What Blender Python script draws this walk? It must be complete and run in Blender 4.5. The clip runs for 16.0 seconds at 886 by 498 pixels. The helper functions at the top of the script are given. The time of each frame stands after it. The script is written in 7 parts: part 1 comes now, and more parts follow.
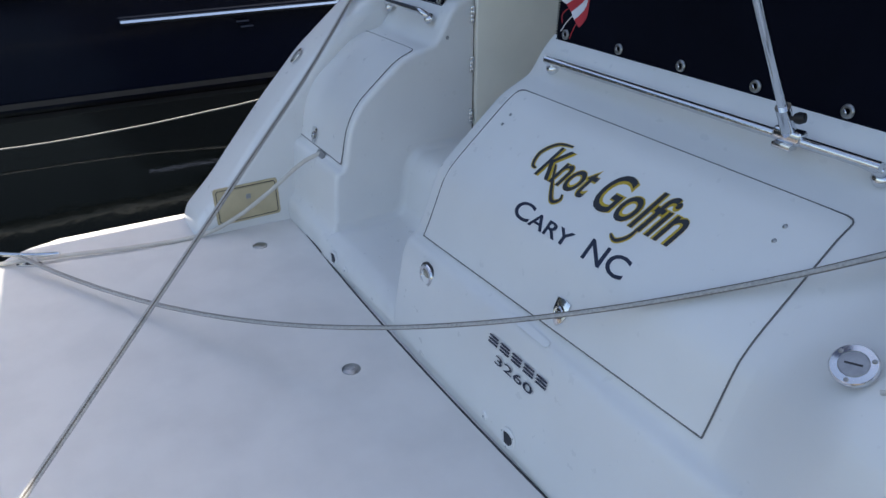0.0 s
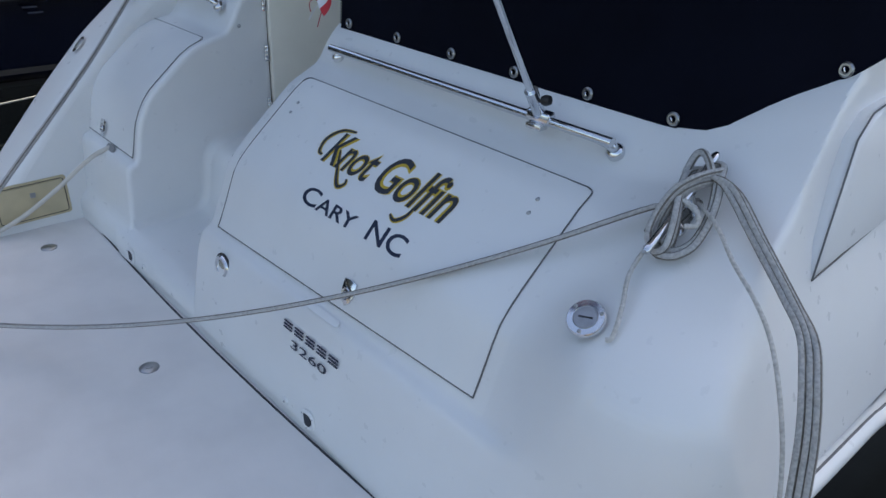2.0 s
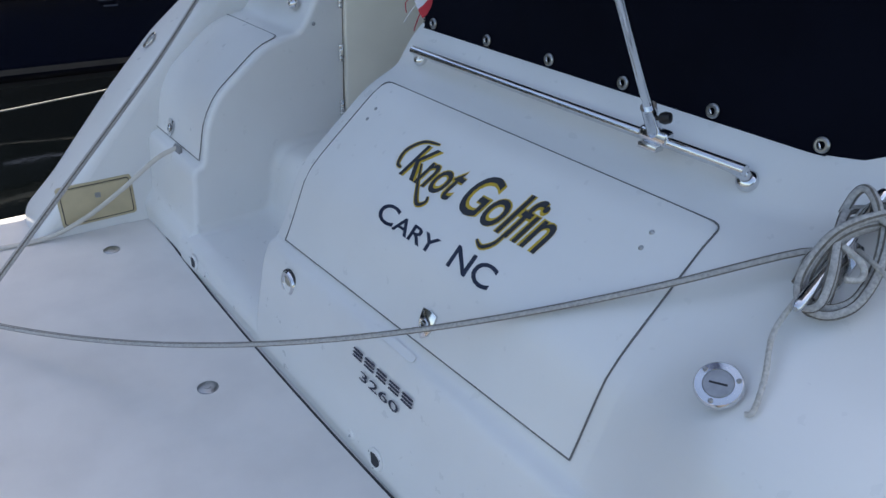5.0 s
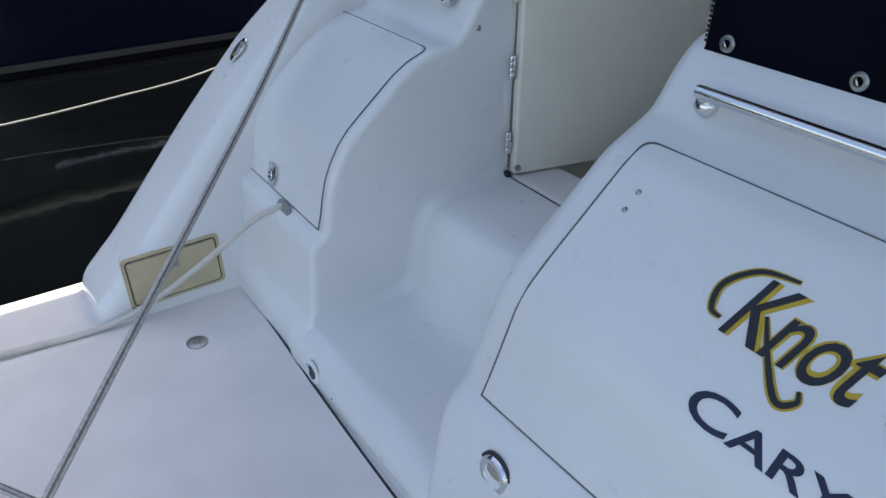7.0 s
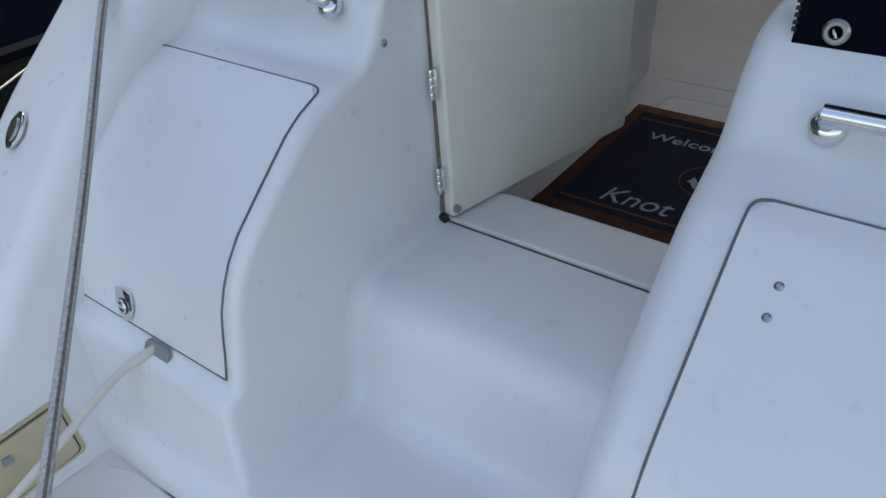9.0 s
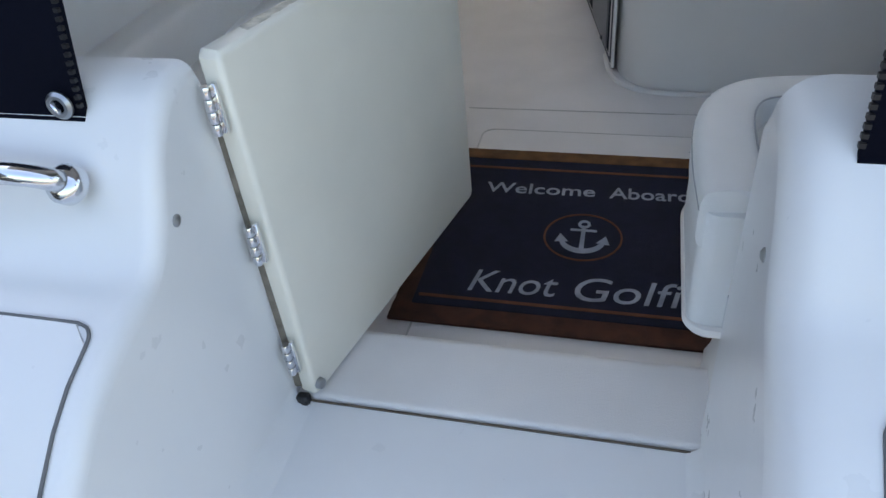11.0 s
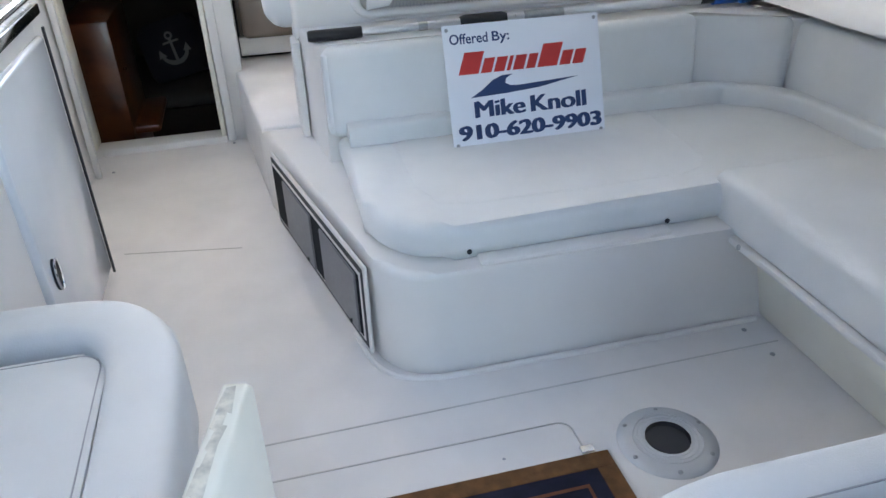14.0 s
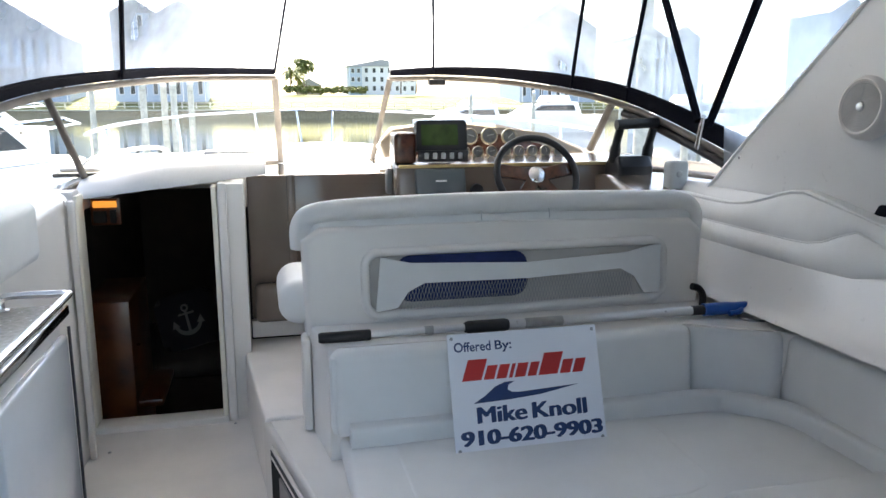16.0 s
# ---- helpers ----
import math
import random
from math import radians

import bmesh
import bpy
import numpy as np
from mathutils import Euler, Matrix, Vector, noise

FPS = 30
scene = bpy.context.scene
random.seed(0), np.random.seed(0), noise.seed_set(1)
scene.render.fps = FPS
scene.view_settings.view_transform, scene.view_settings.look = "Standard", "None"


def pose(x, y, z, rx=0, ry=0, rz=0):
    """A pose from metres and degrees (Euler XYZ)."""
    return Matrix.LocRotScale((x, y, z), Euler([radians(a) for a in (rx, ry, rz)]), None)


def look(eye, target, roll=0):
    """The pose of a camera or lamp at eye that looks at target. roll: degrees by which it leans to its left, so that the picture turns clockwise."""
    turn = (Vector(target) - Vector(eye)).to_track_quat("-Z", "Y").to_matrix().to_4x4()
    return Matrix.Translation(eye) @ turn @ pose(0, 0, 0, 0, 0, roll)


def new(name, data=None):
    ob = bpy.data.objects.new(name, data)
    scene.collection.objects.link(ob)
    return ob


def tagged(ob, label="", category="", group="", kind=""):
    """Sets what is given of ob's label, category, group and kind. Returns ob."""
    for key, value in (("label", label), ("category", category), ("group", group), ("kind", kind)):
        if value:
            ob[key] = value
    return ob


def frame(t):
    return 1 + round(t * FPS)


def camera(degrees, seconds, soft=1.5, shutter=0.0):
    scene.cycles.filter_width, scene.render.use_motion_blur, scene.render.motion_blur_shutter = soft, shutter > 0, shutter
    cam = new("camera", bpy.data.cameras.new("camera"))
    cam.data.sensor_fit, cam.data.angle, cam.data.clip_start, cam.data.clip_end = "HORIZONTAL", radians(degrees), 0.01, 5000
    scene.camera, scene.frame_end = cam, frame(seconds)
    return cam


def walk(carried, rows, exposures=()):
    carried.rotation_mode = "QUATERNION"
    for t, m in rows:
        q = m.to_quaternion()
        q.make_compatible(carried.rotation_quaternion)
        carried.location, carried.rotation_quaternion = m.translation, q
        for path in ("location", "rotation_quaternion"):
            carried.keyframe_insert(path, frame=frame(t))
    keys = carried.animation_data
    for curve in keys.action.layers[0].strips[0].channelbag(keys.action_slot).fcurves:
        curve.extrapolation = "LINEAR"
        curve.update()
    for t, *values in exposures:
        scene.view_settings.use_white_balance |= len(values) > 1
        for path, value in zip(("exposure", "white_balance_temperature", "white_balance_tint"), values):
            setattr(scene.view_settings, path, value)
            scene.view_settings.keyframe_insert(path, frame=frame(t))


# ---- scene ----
cam = camera(61.6, 16.0)
METRES, EYE, TILT, LEAN, TURN = 4.0, 1.5, -27.0, 0.0, 60.0
ROWS = [
    (0.0, 0.0, 0.0, 0.0, -0.0, 0.0, -0.0),
    (0.5, 0.005, 0.0006, -0.0011, -7.07, -0.46, 2.6),
    (1.0, 0.0078, -0.002, -0.0036, -10.72, -0.78, 3.88),
    (1.5, 0.0172, -0.0071, -0.0077, -11.87, -1.19, 3.82),
    (2.0, 0.0359, -0.0188, -0.0056, -12.14, -1.12, 3.19),
    (2.5, 0.0549, -0.0258, -0.0091, -11.03, -0.58, 2.73),
    (3.0, 0.0613, -0.0213, -0.0109, -10.01, -0.51, 1.3),
    (5.5, 0.0086, 0.0693, 0.0257, -5.9, -1.69, 1.22),
    (6.0, -0.0091, 0.1228, 0.0426, -1.7, -2.23, -0.45),
    (6.5, -0.027, 0.2135, 0.0867, -4.57, -1.58, -1.36),
    (7.0, -0.0584, 0.2694, 0.1106, -4.2, -4.36, 1.54),
    (7.5, -0.0936, 0.3171, 0.1326, -7.16, -5.02, 5.12),
    (8.0, -0.1031, 0.3598, 0.1507, -10.71, -5.43, 8.01),
    (10.5, -0.0698, 0.5103, 0.2232, -35.52, -19.69, 21.47),
    (11.0, -0.0613, 0.5482, 0.2424, -41.49, -18.54, 23.81),
    (11.5, -0.0589, 0.5907, 0.2649, -49.61, -20.07, 26.09),
    (12.0, -0.0434, 0.6046, 0.2708, -55.73, -22.85, 24.9),
    (12.5, -0.0004, 0.6192, 0.2783, -59.59, -25.36, 25.9),
    (13.0, 0.036, 0.6179, 0.3047, -62.13, -26.95, 26.79),
    (13.5, 0.037, 0.6268, 0.3278, -66.52, -25.17, 27.52),
    (14.0, 0.0296, 0.635, 0.353, -72.29, -22.04, 27.67),
    (14.5, 0.0286, 0.6302, 0.3686, -73.78, -14.98, 27.01),
    (15.0, 0.0302, 0.623, 0.3779, -72.76, -9.5, 27.87),
    (15.5, 0.0313, 0.6186, 0.3852, -71.7, -5.17, 27.55),
    (16.0, 0.0327, 0.6179, 0.3904, -71.74, -2.44, 25.9),
]

PATH = [(t, pose(0, 0, EYE, TILT, LEAN, TURN) @ pose(METRES * x, METRES * y, METRES * z, 90 + pitch, roll, yaw)) for t, x, y, z, yaw, pitch, roll in ROWS]
walk(cam, PATH, [(0.0, 1.32, 7000, 10), (3.0, 1.25, 7000, 10), (5.5, 1.40, 7100, 10), (6.0, 1.38, 7120, 10), (6.5, 1.50, 7150, 10), (8.0, 1.50, 7300, 10), (10.5, 2.25, 7600, 10), (11.5, 2.4, 7550, 10), (12.5, 2.6, 7400, 10), (13.0, 3.07, 7250, 10), (14.0, 3.52, 7200, 10), (15.0, 3.26, 7200, 10), (16.0, 2.90, 7250, 10)])

# ---- sky and sun ----
world = bpy.data.worlds.new("sky")
scene.world = world
world.use_nodes = True
wn = world.node_tree.nodes
wl = world.node_tree.links
sky = wn.new("ShaderNodeTexSky")
sky.sky_type = "NISHITA"
sky.sun_disc = False
sky.sun_elevation, sky.sun_rotation = radians(60), radians(-6)
sky.dust_density, sky.air_density = 2.0, 1.0
wl.new(sky.outputs[0], wn["Background"].inputs[0])
wn["Background"].inputs[1].default_value = 0.12
SUN_EL, SUN_AZ = radians(60), radians(-6)
sun = new("sun", bpy.data.lights.new("sun", "SUN"))
sun.data.energy, sun.data.angle, sun.data.color = 4.0, radians(0.6), (1.0, 0.95, 0.87)
sun_dir = Vector((math.sin(SUN_AZ) * math.cos(SUN_EL), math.cos(SUN_AZ) * math.cos(SUN_EL), math.sin(SUN_EL)))
sun.matrix_world = look(sun_dir * 50, (0, 0, 0))


# ---- materials ----
def mat(name, color, rough=0.5, metal=0.0, vary=0.06, scale=6.0, bump=0.0, bscale=60.0, coat=0.0, trans=0.0, alpha=1.0, ior=1.45, second=None):
    """A principled surface with broad stains and fine grain."""
    m = bpy.data.materials.new(name)
    m.use_nodes = True
    nt = m.node_tree
    b = nt.nodes["Principled BSDF"]
    co = nt.nodes.new("ShaderNodeTexCoord")
    n1 = nt.nodes.new("ShaderNodeTexNoise")
    n1.inputs["Scale"].default_value, n1.inputs["Detail"].default_value = scale, 6.0
    nt.links.new(co.outputs["Object"], n1.inputs["Vector"])
    ramp = nt.nodes.new("ShaderNodeMix")
    ramp.data_type = "RGBA"
    other = second or tuple(max(0.0, c * (1 - 2.2 * vary)) for c in color)
    ramp.inputs[6].default_value = (*other, 1)
    ramp.inputs[7].default_value = (*color, 1)
    mr = nt.nodes.new("ShaderNodeMapRange")
    mr.inputs[1].default_value, mr.inputs[2].default_value = 0.3, 0.62
    nt.links.new(n1.outputs[0], mr.inputs[0])
    nt.links.new(mr.outputs[0], ramp.inputs[0])
    nt.links.new(ramp.outputs[2], b.inputs["Base Color"])
    b.inputs["Roughness"].default_value, b.inputs["Metallic"].default_value = rough, metal
    b.inputs["IOR"].default_value, b.inputs["Coat Weight"].default_value = ior, coat
    b.inputs["Coat Roughness"].default_value = 0.12
    b.inputs["Transmission Weight"].default_value, b.inputs["Alpha"].default_value = trans, alpha
    n2 = nt.nodes.new("ShaderNodeTexNoise")
    n2.inputs["Scale"].default_value, n2.inputs["Detail"].default_value = bscale, 4.0
    nt.links.new(co.outputs["Object"], n2.inputs["Vector"])
    rr = nt.nodes.new("ShaderNodeMapRange")
    rr.inputs[3].default_value, rr.inputs[4].default_value = max(0.0, rough - 0.07), min(1.0, rough + 0.07)
    nt.links.new(n2.outputs[0], rr.inputs[0])
    nt.links.new(rr.outputs[0], b.inputs["Roughness"])
    if bump:
        bp = nt.nodes.new("ShaderNodeBump")
        bp.inputs["Strength"].default_value, bp.inputs["Distance"].default_value = bump, 0.004
        nt.links.new(n2.outputs[0], bp.inputs["Height"])
        nt.links.new(bp.outputs[0], b.inputs["Normal"])
    return m


GEL = mat("white_gelcoat", (0.80, 0.80, 0.79), 0.30, vary=0.025, scale=3.0, coat=0.25, bscale=25)
GELIN = mat("cockpit_gelcoat", (0.78, 0.75, 0.71), 0.34, vary=0.03, scale=3.0, coat=0.2, bscale=25)
SOLE = mat("nonskid_gelcoat", (0.77, 0.74, 0.71), 0.48, vary=0.04, scale=5.0, bump=0.25, bscale=420)
VINYL = mat("white_vinyl", (0.74, 0.745, 0.73), 0.46, vary=0.035, scale=5.0, bump=0.16, bscale=300)
DOORW = mat("cream_gelcoat", (0.82, 0.78, 0.67), 0.36, vary=0.04, scale=4.0, coat=0.1, bscale=40)
TAN = mat("tan_plastic", (0.56, 0.47, 0.30), 0.5, vary=0.05, scale=14, bump=0.1)
NAVY = mat("navy_canvas", (0.003, 0.004, 0.011), 0.85, vary=0.15, scale=4, bump=0.5, bscale=900)
NAVY.node_tree.nodes["Principled BSDF"].inputs["Specular IOR Level"].default_value = 0.12
CHROME = mat("stainless_steel", (0.72, 0.73, 0.75), 0.12, metal=1.0, vary=0.03, scale=20)
STEEL = mat("dull_steel", (0.42, 0.43, 0.44), 0.34, metal=1.0, vary=0.1, scale=40)
DARK = mat("dark_seam_rubber", (0.035, 0.035, 0.04), 0.6)
BLACK = mat("black_plastic", (0.012, 0.012, 0.014), 0.42, vary=0.1, bump=0.1, bscale=300)
ROPE = mat("grey_white_rope", (0.56, 0.55, 0.53), 0.85, vary=0.2, scale=160, bump=0.8, bscale=420, second=(0.36, 0.35, 0.34))
WROPE = mat("white_rope", (0.66, 0.64, 0.60), 0.85, vary=0.15, scale=140, bump=0.8, bscale=420)
HULLBLUE = mat("dark_blue_hull_paint", (0.004, 0.006, 0.016), 0.16, vary=0.1, scale=1.5, coat=0.4)
CREAM = mat("cream_deck", (0.60, 0.57, 0.48), 0.5, vary=0.05)
MATNAVY = mat("navy_mat_pile", (0.010, 0.010, 0.030), 0.95, vary=0.2, scale=30, bump=0.9, bscale=700)
MATTAN = mat("tan_mat_pile", (0.22, 0.10, 0.035), 0.95, vary=0.2, scale=30, bump=0.9, bscale=700)
MATBROWN = mat("brown_mat_pile", (0.10, 0.035, 0.018), 0.95, vary=0.2, scale=30, bump=0.9, bscale=700)
MATWHITE = mat("pale_mat_pile", (0.42, 0.45, 0.52), 0.95, vary=0.15, scale=30, bump=0.9, bscale=700)
MATRED = mat("rust_mat_pile", (0.20, 0.07, 0.03), 0.95, vary=0.15, scale=30, bump=0.9, bscale=700)
SMOKE = mat("smoked_brown_panel", (0.16, 0.125, 0.10), 0.22, vary=0.08, scale=3, coat=0.5)
WOOD = mat("varnished_cherry", (0.13, 0.036, 0.011), 0.3, vary=0.25, scale=9, coat=0.3)
BURL = mat("burl_dash", (0.10, 0.035, 0.018), 0.22, vary=0.3, scale=30, coat=0.5)
WATER = mat("dark_harbour_water", (0.001, 0.0015, 0.0018), 0.04, vary=0.1, scale=0.4, bump=0.0)


# ---- building helpers ----
def thing(name, label="", category="", at=(0, 0, 0), group="", kind=""):
    ob = new(name)
    ob.empty_display_size = 0.1
    ob.location = at
    return tagged(ob, label, category, group, kind)


def obj(name, bm, material, parent=None, label="", smooth=True):
    """Links a bmesh, given in world metres, as one mesh object, under its parent if it has one."""
    me = bpy.data.meshes.new(name)
    bmesh.ops.recalc_face_normals(bm, faces=bm.faces)
    if smooth:
        for f in bm.faces:
            f.smooth = True
        for e in bm.edges:
            if len(e.link_faces) == 2 and e.calc_face_angle(0) > radians(38):
                e.smooth = False
        for f in bm.faces:
            if len(f.verts) > 12:
                f.smooth = False
                for e in f.edges:
                    e.smooth = False
    bm.to_mesh(me)
    bm.free()
    for m in (material if isinstance(material, (list, tuple)) else [material]):
        me.materials.append(m)
    ob = new(name, me)
    if parent is not None:
        root = Vector((0, 0, 0))
        p = parent
        while p is not None:
            root = root + p.location
            p = p.parent
        me.transform(Matrix.Translation(-root))
        ob.parent = parent
    if label:
        ob["label"] = label
    return ob


def part(name, bm, material, parent, label="", smooth=True):
    return obj(name, bm, material, parent, label, smooth)


def own(name, bm, material, label, category, kind="", group="", smooth=True):
    return tagged(obj(name, bm, material, None, "", smooth), label, category, group, kind)


def add_box(bm, c, s, bevel=0.0, seg=2, m=None):
    """A box of centre c and size s, with rounded edges, turned by m about its centre."""
    r = bmesh.ops.create_cube(bm, size=1.0)
    vs = r["verts"]
    bmesh.ops.scale(bm, vec=s, verts=vs)
    if bevel:
        es = list({e for v in vs for e in v.link_edges})
        r = bmesh.ops.bevel(bm, geom=es, offset=min(bevel, 0.49 * min(s)), segments=seg, affect="EDGES", profile=0.5)
        vs = list({v for f in r["faces"] for v in f.verts} | {v for v in vs if v.is_valid})
    if m is not None:
        bmesh.ops.transform(bm, matrix=m, verts=vs)
    bmesh.ops.translate(bm, vec=c, verts=vs)
    return vs


def box(c, s, bevel=0.0, seg=2, m=None):
    bm = bmesh.new()
    add_box(bm, c, s, bevel, seg, m)
    return bm


def span(a, b, bevel=0.0, seg=2):
    """A box between two corners."""
    return box([(p + q) / 2 for p, q in zip(a, b)], [abs(q - p) for p, q in zip(a, b)], bevel, seg)


def add_tube(bm, pts, r, n=10, closed=False, caps=True):
    """A round tube of radius r, or radii, along points."""
    pts = [Vector(p) for p in pts]
    k = len(pts)
    up = None
    rings = []
    for i, p in enumerate(pts):
        a = pts[(i - 1) % k] if (closed or i) else p
        b = pts[(i + 1) % k] if (closed or i < k - 1) else p
        t = (b - a).normalized()
        if up is None:
            up = t.orthogonal().normalized()
        up = (up - t * up.dot(t))
        up = up.normalized() if up.length > 1e-6 else t.orthogonal().normalized()
        side = t.cross(up)
        rad = r[i] if isinstance(r, (list, tuple)) else r
        rings.append([bm.verts.new(p + rad * (math.cos(2 * math.pi * j / n) * up + math.sin(2 * math.pi * j / n) * side)) for j in range(n)])
    for i in range(k if closed else k - 1):
        A, B = rings[i], rings[(i + 1) % k]
        for j in range(n):
            bm.faces.new((A[j], A[(j + 1) % n], B[(j + 1) % n], B[j]))
    if caps and not closed:
        bm.faces.new(rings[0][::-1])
        bm.faces.new(rings[-1])
    return bm


def tube(pts, r, n=10, closed=False):
    return add_tube(bmesh.new(), pts, r, n, closed)


def smooth_path(pts, n=8, closed=False):
    """Points of a Catmull-Rom curve."""
    P = [Vector(p) for p in pts]
    k = len(P)
    out = []
    for i in range(k if closed else k - 1):
        p0 = P[(i - 1) % k] if (closed or i) else P[0]
        p1, p2 = P[i], P[(i + 1) % k]
        p3 = P[(i + 2) % k] if (closed or i < k - 2) else P[-1]
        for j in range(n):
            t = j / n
            out.append(0.5 * (2 * p1 + (p2 - p0) * t + (2 * p0 - 5 * p1 + 4 * p2 - p3) * t * t + (3 * p1 - p0 - 3 * p2 + p3) * t ** 3))
    if not closed:
        out.append(P[-1])
    return out


def frame_m(o, z, x=(1, 0, 0)):
    """A pose at o whose z axis is z."""
    z = Vector(z).normalized()
    x = Vector((0, 1, 0)) if abs(z.dot(Vector(x).normalized())) > 0.95 else Vector(x)
    x = (x - z * x.dot(z)).normalized()
    y = z.cross(x)
    return Matrix.Translation(o) @ Matrix((x, y, z)).transposed().to_4x4()


def add_lathe(bm, prof, m=Matrix(), n=24):
    """Turns (radius, height) points round the z axis of the pose m."""
    rings = []
    for r, h in prof:
        if r < 1e-6:
            rings.append([bm.verts.new(m @ Vector((0, 0, h)))])
        else:
            rings.append([bm.verts.new(m @ Vector((r * math.cos(2 * math.pi * j / n), r * math.sin(2 * math.pi * j / n), h))) for j in range(n)])
    for A, B in zip(rings, rings[1:]):
        for j in range(n):
            q = (j + 1) % n
            if len(A) == 1 and len(B) > 1:
                bm.faces.new((A[0], B[j], B[q]))
            elif len(B) == 1 and len(A) > 1:
                bm.faces.new((A[j], A[q], B[0]))
            elif len(A) > 1:
                bm.faces.new((A[j], A[q], B[q], B[j]))
    return bm


def lathe(prof, m=Matrix(), n=24):
    return add_lathe(bmesh.new(), prof, m, n)


def add_prism(bm, outline, m, thick, bevel=0.0, seg=2):
    """A flat outline of (x, y) raised along the z axis of the pose m, with rounded rims."""
    n = len(outline)
    a = [bm.verts.new((x, y, 0)) for x, y in outline]
    b = [bm.verts.new((x, y, thick)) for x, y in outline]
    bot, top = bm.faces.new(a[::-1]), bm.faces.new(b)
    for i in range(n):
        bm.faces.new((a[i], a[(i + 1) % n], b[(i + 1) % n], b[i]))
    vs = a + b
    if bevel:
        es = list(top.edges) + list(bot.edges)
        r = bmesh.ops.bevel(bm, geom=es, offset=bevel, segments=seg, affect="EDGES", profile=0.5, clamp_overlap=True)
        vs = list({v for f in r["faces"] for v in f.verts} | {v for v in vs if v.is_valid})
    bmesh.ops.transform(bm, matrix=m, verts=vs)
    return bm


def prism(outline, m, thick, bevel=0.0, seg=2):
    return add_prism(bmesh.new(), outline, m, thick, bevel, seg)


def rounded(w, h, r, n=6, cx=0.0, cy=0.0):
    """A rounded rectangle's outline about (cx, cy); r: one radius or four (from +x +y, turning left)."""
    rs = r if isinstance(r, (list, tuple)) else (r,) * 4
    out = []
    for k, (sx, sy) in enumerate(((1, 1), (-1, 1), (-1, -1), (1, -1))):
        q = rs[k]
        for j in range(n + 1):
            a = math.pi / 2 * (k + j / n)
            out.append((cx + sx * (w / 2 - q) + q * math.cos(a), cy + sy * (h / 2 - q) + q * math.sin(a)))
    return out


def grid(fn, nu, nv):
    """A sheet of fn(u, v), both from 0 to 1."""
    bm = bmesh.new()
    V = [[bm.verts.new(fn(i / nu, j / nv)) for j in range(nv + 1)] for i in range(nu + 1)]
    for i in range(nu):
        for j in range(nv):
            bm.faces.new((V[i][j], V[i + 1][j], V[i + 1][j + 1], V[i][j + 1]))
    return bm


def round_profile(pts, r=0.03, n=4):
    """Rounds the corners of an open (y, z) line."""
    P = [Vector(p) for p in pts]
    out = [P[0]]
    for a, p, b in zip(P, P[1:], P[2:]):
        d = min(r, 0.45 * (p - a).length, 0.45 * (b - p).length)
        s, e = p + (a - p).normalized() * d, p + (b - p).normalized() * d
        for j in range(n + 1):
            t = j / n
            out.append((1 - t) ** 2 * s + 2 * t * (1 - t) * p + t * t * e)
    out.append(P[-1])
    return out


def body(pts, back, x0, x1, r0, r1, soften=0.04, steps=6):
    """A solid moulding: the (y, z) line pts, closed by the points back, from x0 to x1, with rounded ends of r0 and r1."""
    P = round_profile(pts, soften)
    N = []
    for i in range(len(P)):
        a, b = P[max(i - 1, 0)], P[min(i + 1, len(P) - 1)]
        t = (b - a).normalized()
        N.append(Vector((-t.y, t.x)))
    stations = []
    if r0:
        stations += [(x0 + r0 * (1 - math.sin(k / steps * math.pi / 2)), r0 * (1 - math.cos(k / steps * math.pi / 2))) for k in range(steps, 0, -1)]
        stations = [(x0 + r0 * (1 - math.cos(k / steps * math.pi / 2)), r0 * (1 - math.sin(k / steps * math.pi / 2))) for k in range(steps)] + [(x0 + r0, 0.0)]
    else:
        stations = [(x0, 0.0)]
    if r1:
        stations += [(x1 - r1 + r1 * math.sin(k / steps * math.pi / 2), r1 * (1 - math.cos(k / steps * math.pi / 2))) for k in range(steps + 1)]
    else:
        stations += [(x1, 0.0)]
    bm = bmesh.new()
    rings = []
    for x, off in stations:
        ring = [bm.verts.new((x, *(p - n * off))) for p, n in zip(P, N)]
        ring += [bm.verts.new((x, y, z)) for y, z in back]
        rings.append(ring)
    k = len(rings[0])
    for A, B in zip(rings, rings[1:]):
        for j in range(k):
            bm.faces.new((A[j], A[(j + 1) % k], B[(j + 1) % k], B[j]))
    bm.faces.new(rings[0])
    bm.faces.new(rings[-1][::-1])
    return bm


# ---- water and distance ----
WZ = -0.38


def water_material():
    m = bpy.data.materials["dark_harbour_water"]
    nt = m.node_tree
    b = nt.nodes["Principled BSDF"]
    b.inputs["Specular IOR Level"].default_value, b.inputs["IOR"].default_value = 0.32, 1.33
    co = nt.nodes.new("ShaderNodeTexCoord")
    mp = nt.nodes.new("ShaderNodeMapping")
    mp.inputs["Scale"].default_value = (1.0, 1.6, 1.0)
    nz = nt.nodes.new("ShaderNodeTexNoise")
    nz.inputs["Scale"].default_value, nz.inputs["Detail"].default_value = 2.2, 5.0
    bp = nt.nodes.new("ShaderNodeBump")
    bp.inputs["Strength"].default_value, bp.inputs["Distance"].default_value = 0.07, 0.04
    nt.links.new(co.outputs["Object"], mp.inputs[0])
    nt.links.new(mp.outputs[0], nz.inputs["Vector"])
    nt.links.new(nz.outputs[0], bp.inputs["Height"])
    nt.links.new(bp.outputs[0], b.inputs["Normal"])


water_material()
own("water", grid(lambda u, v: ((u - 0.5) * 1600, (v - 0.5) * 1600, WZ), 2, 2), WATER, "dark harbour water with small ripples", "water", "structure")

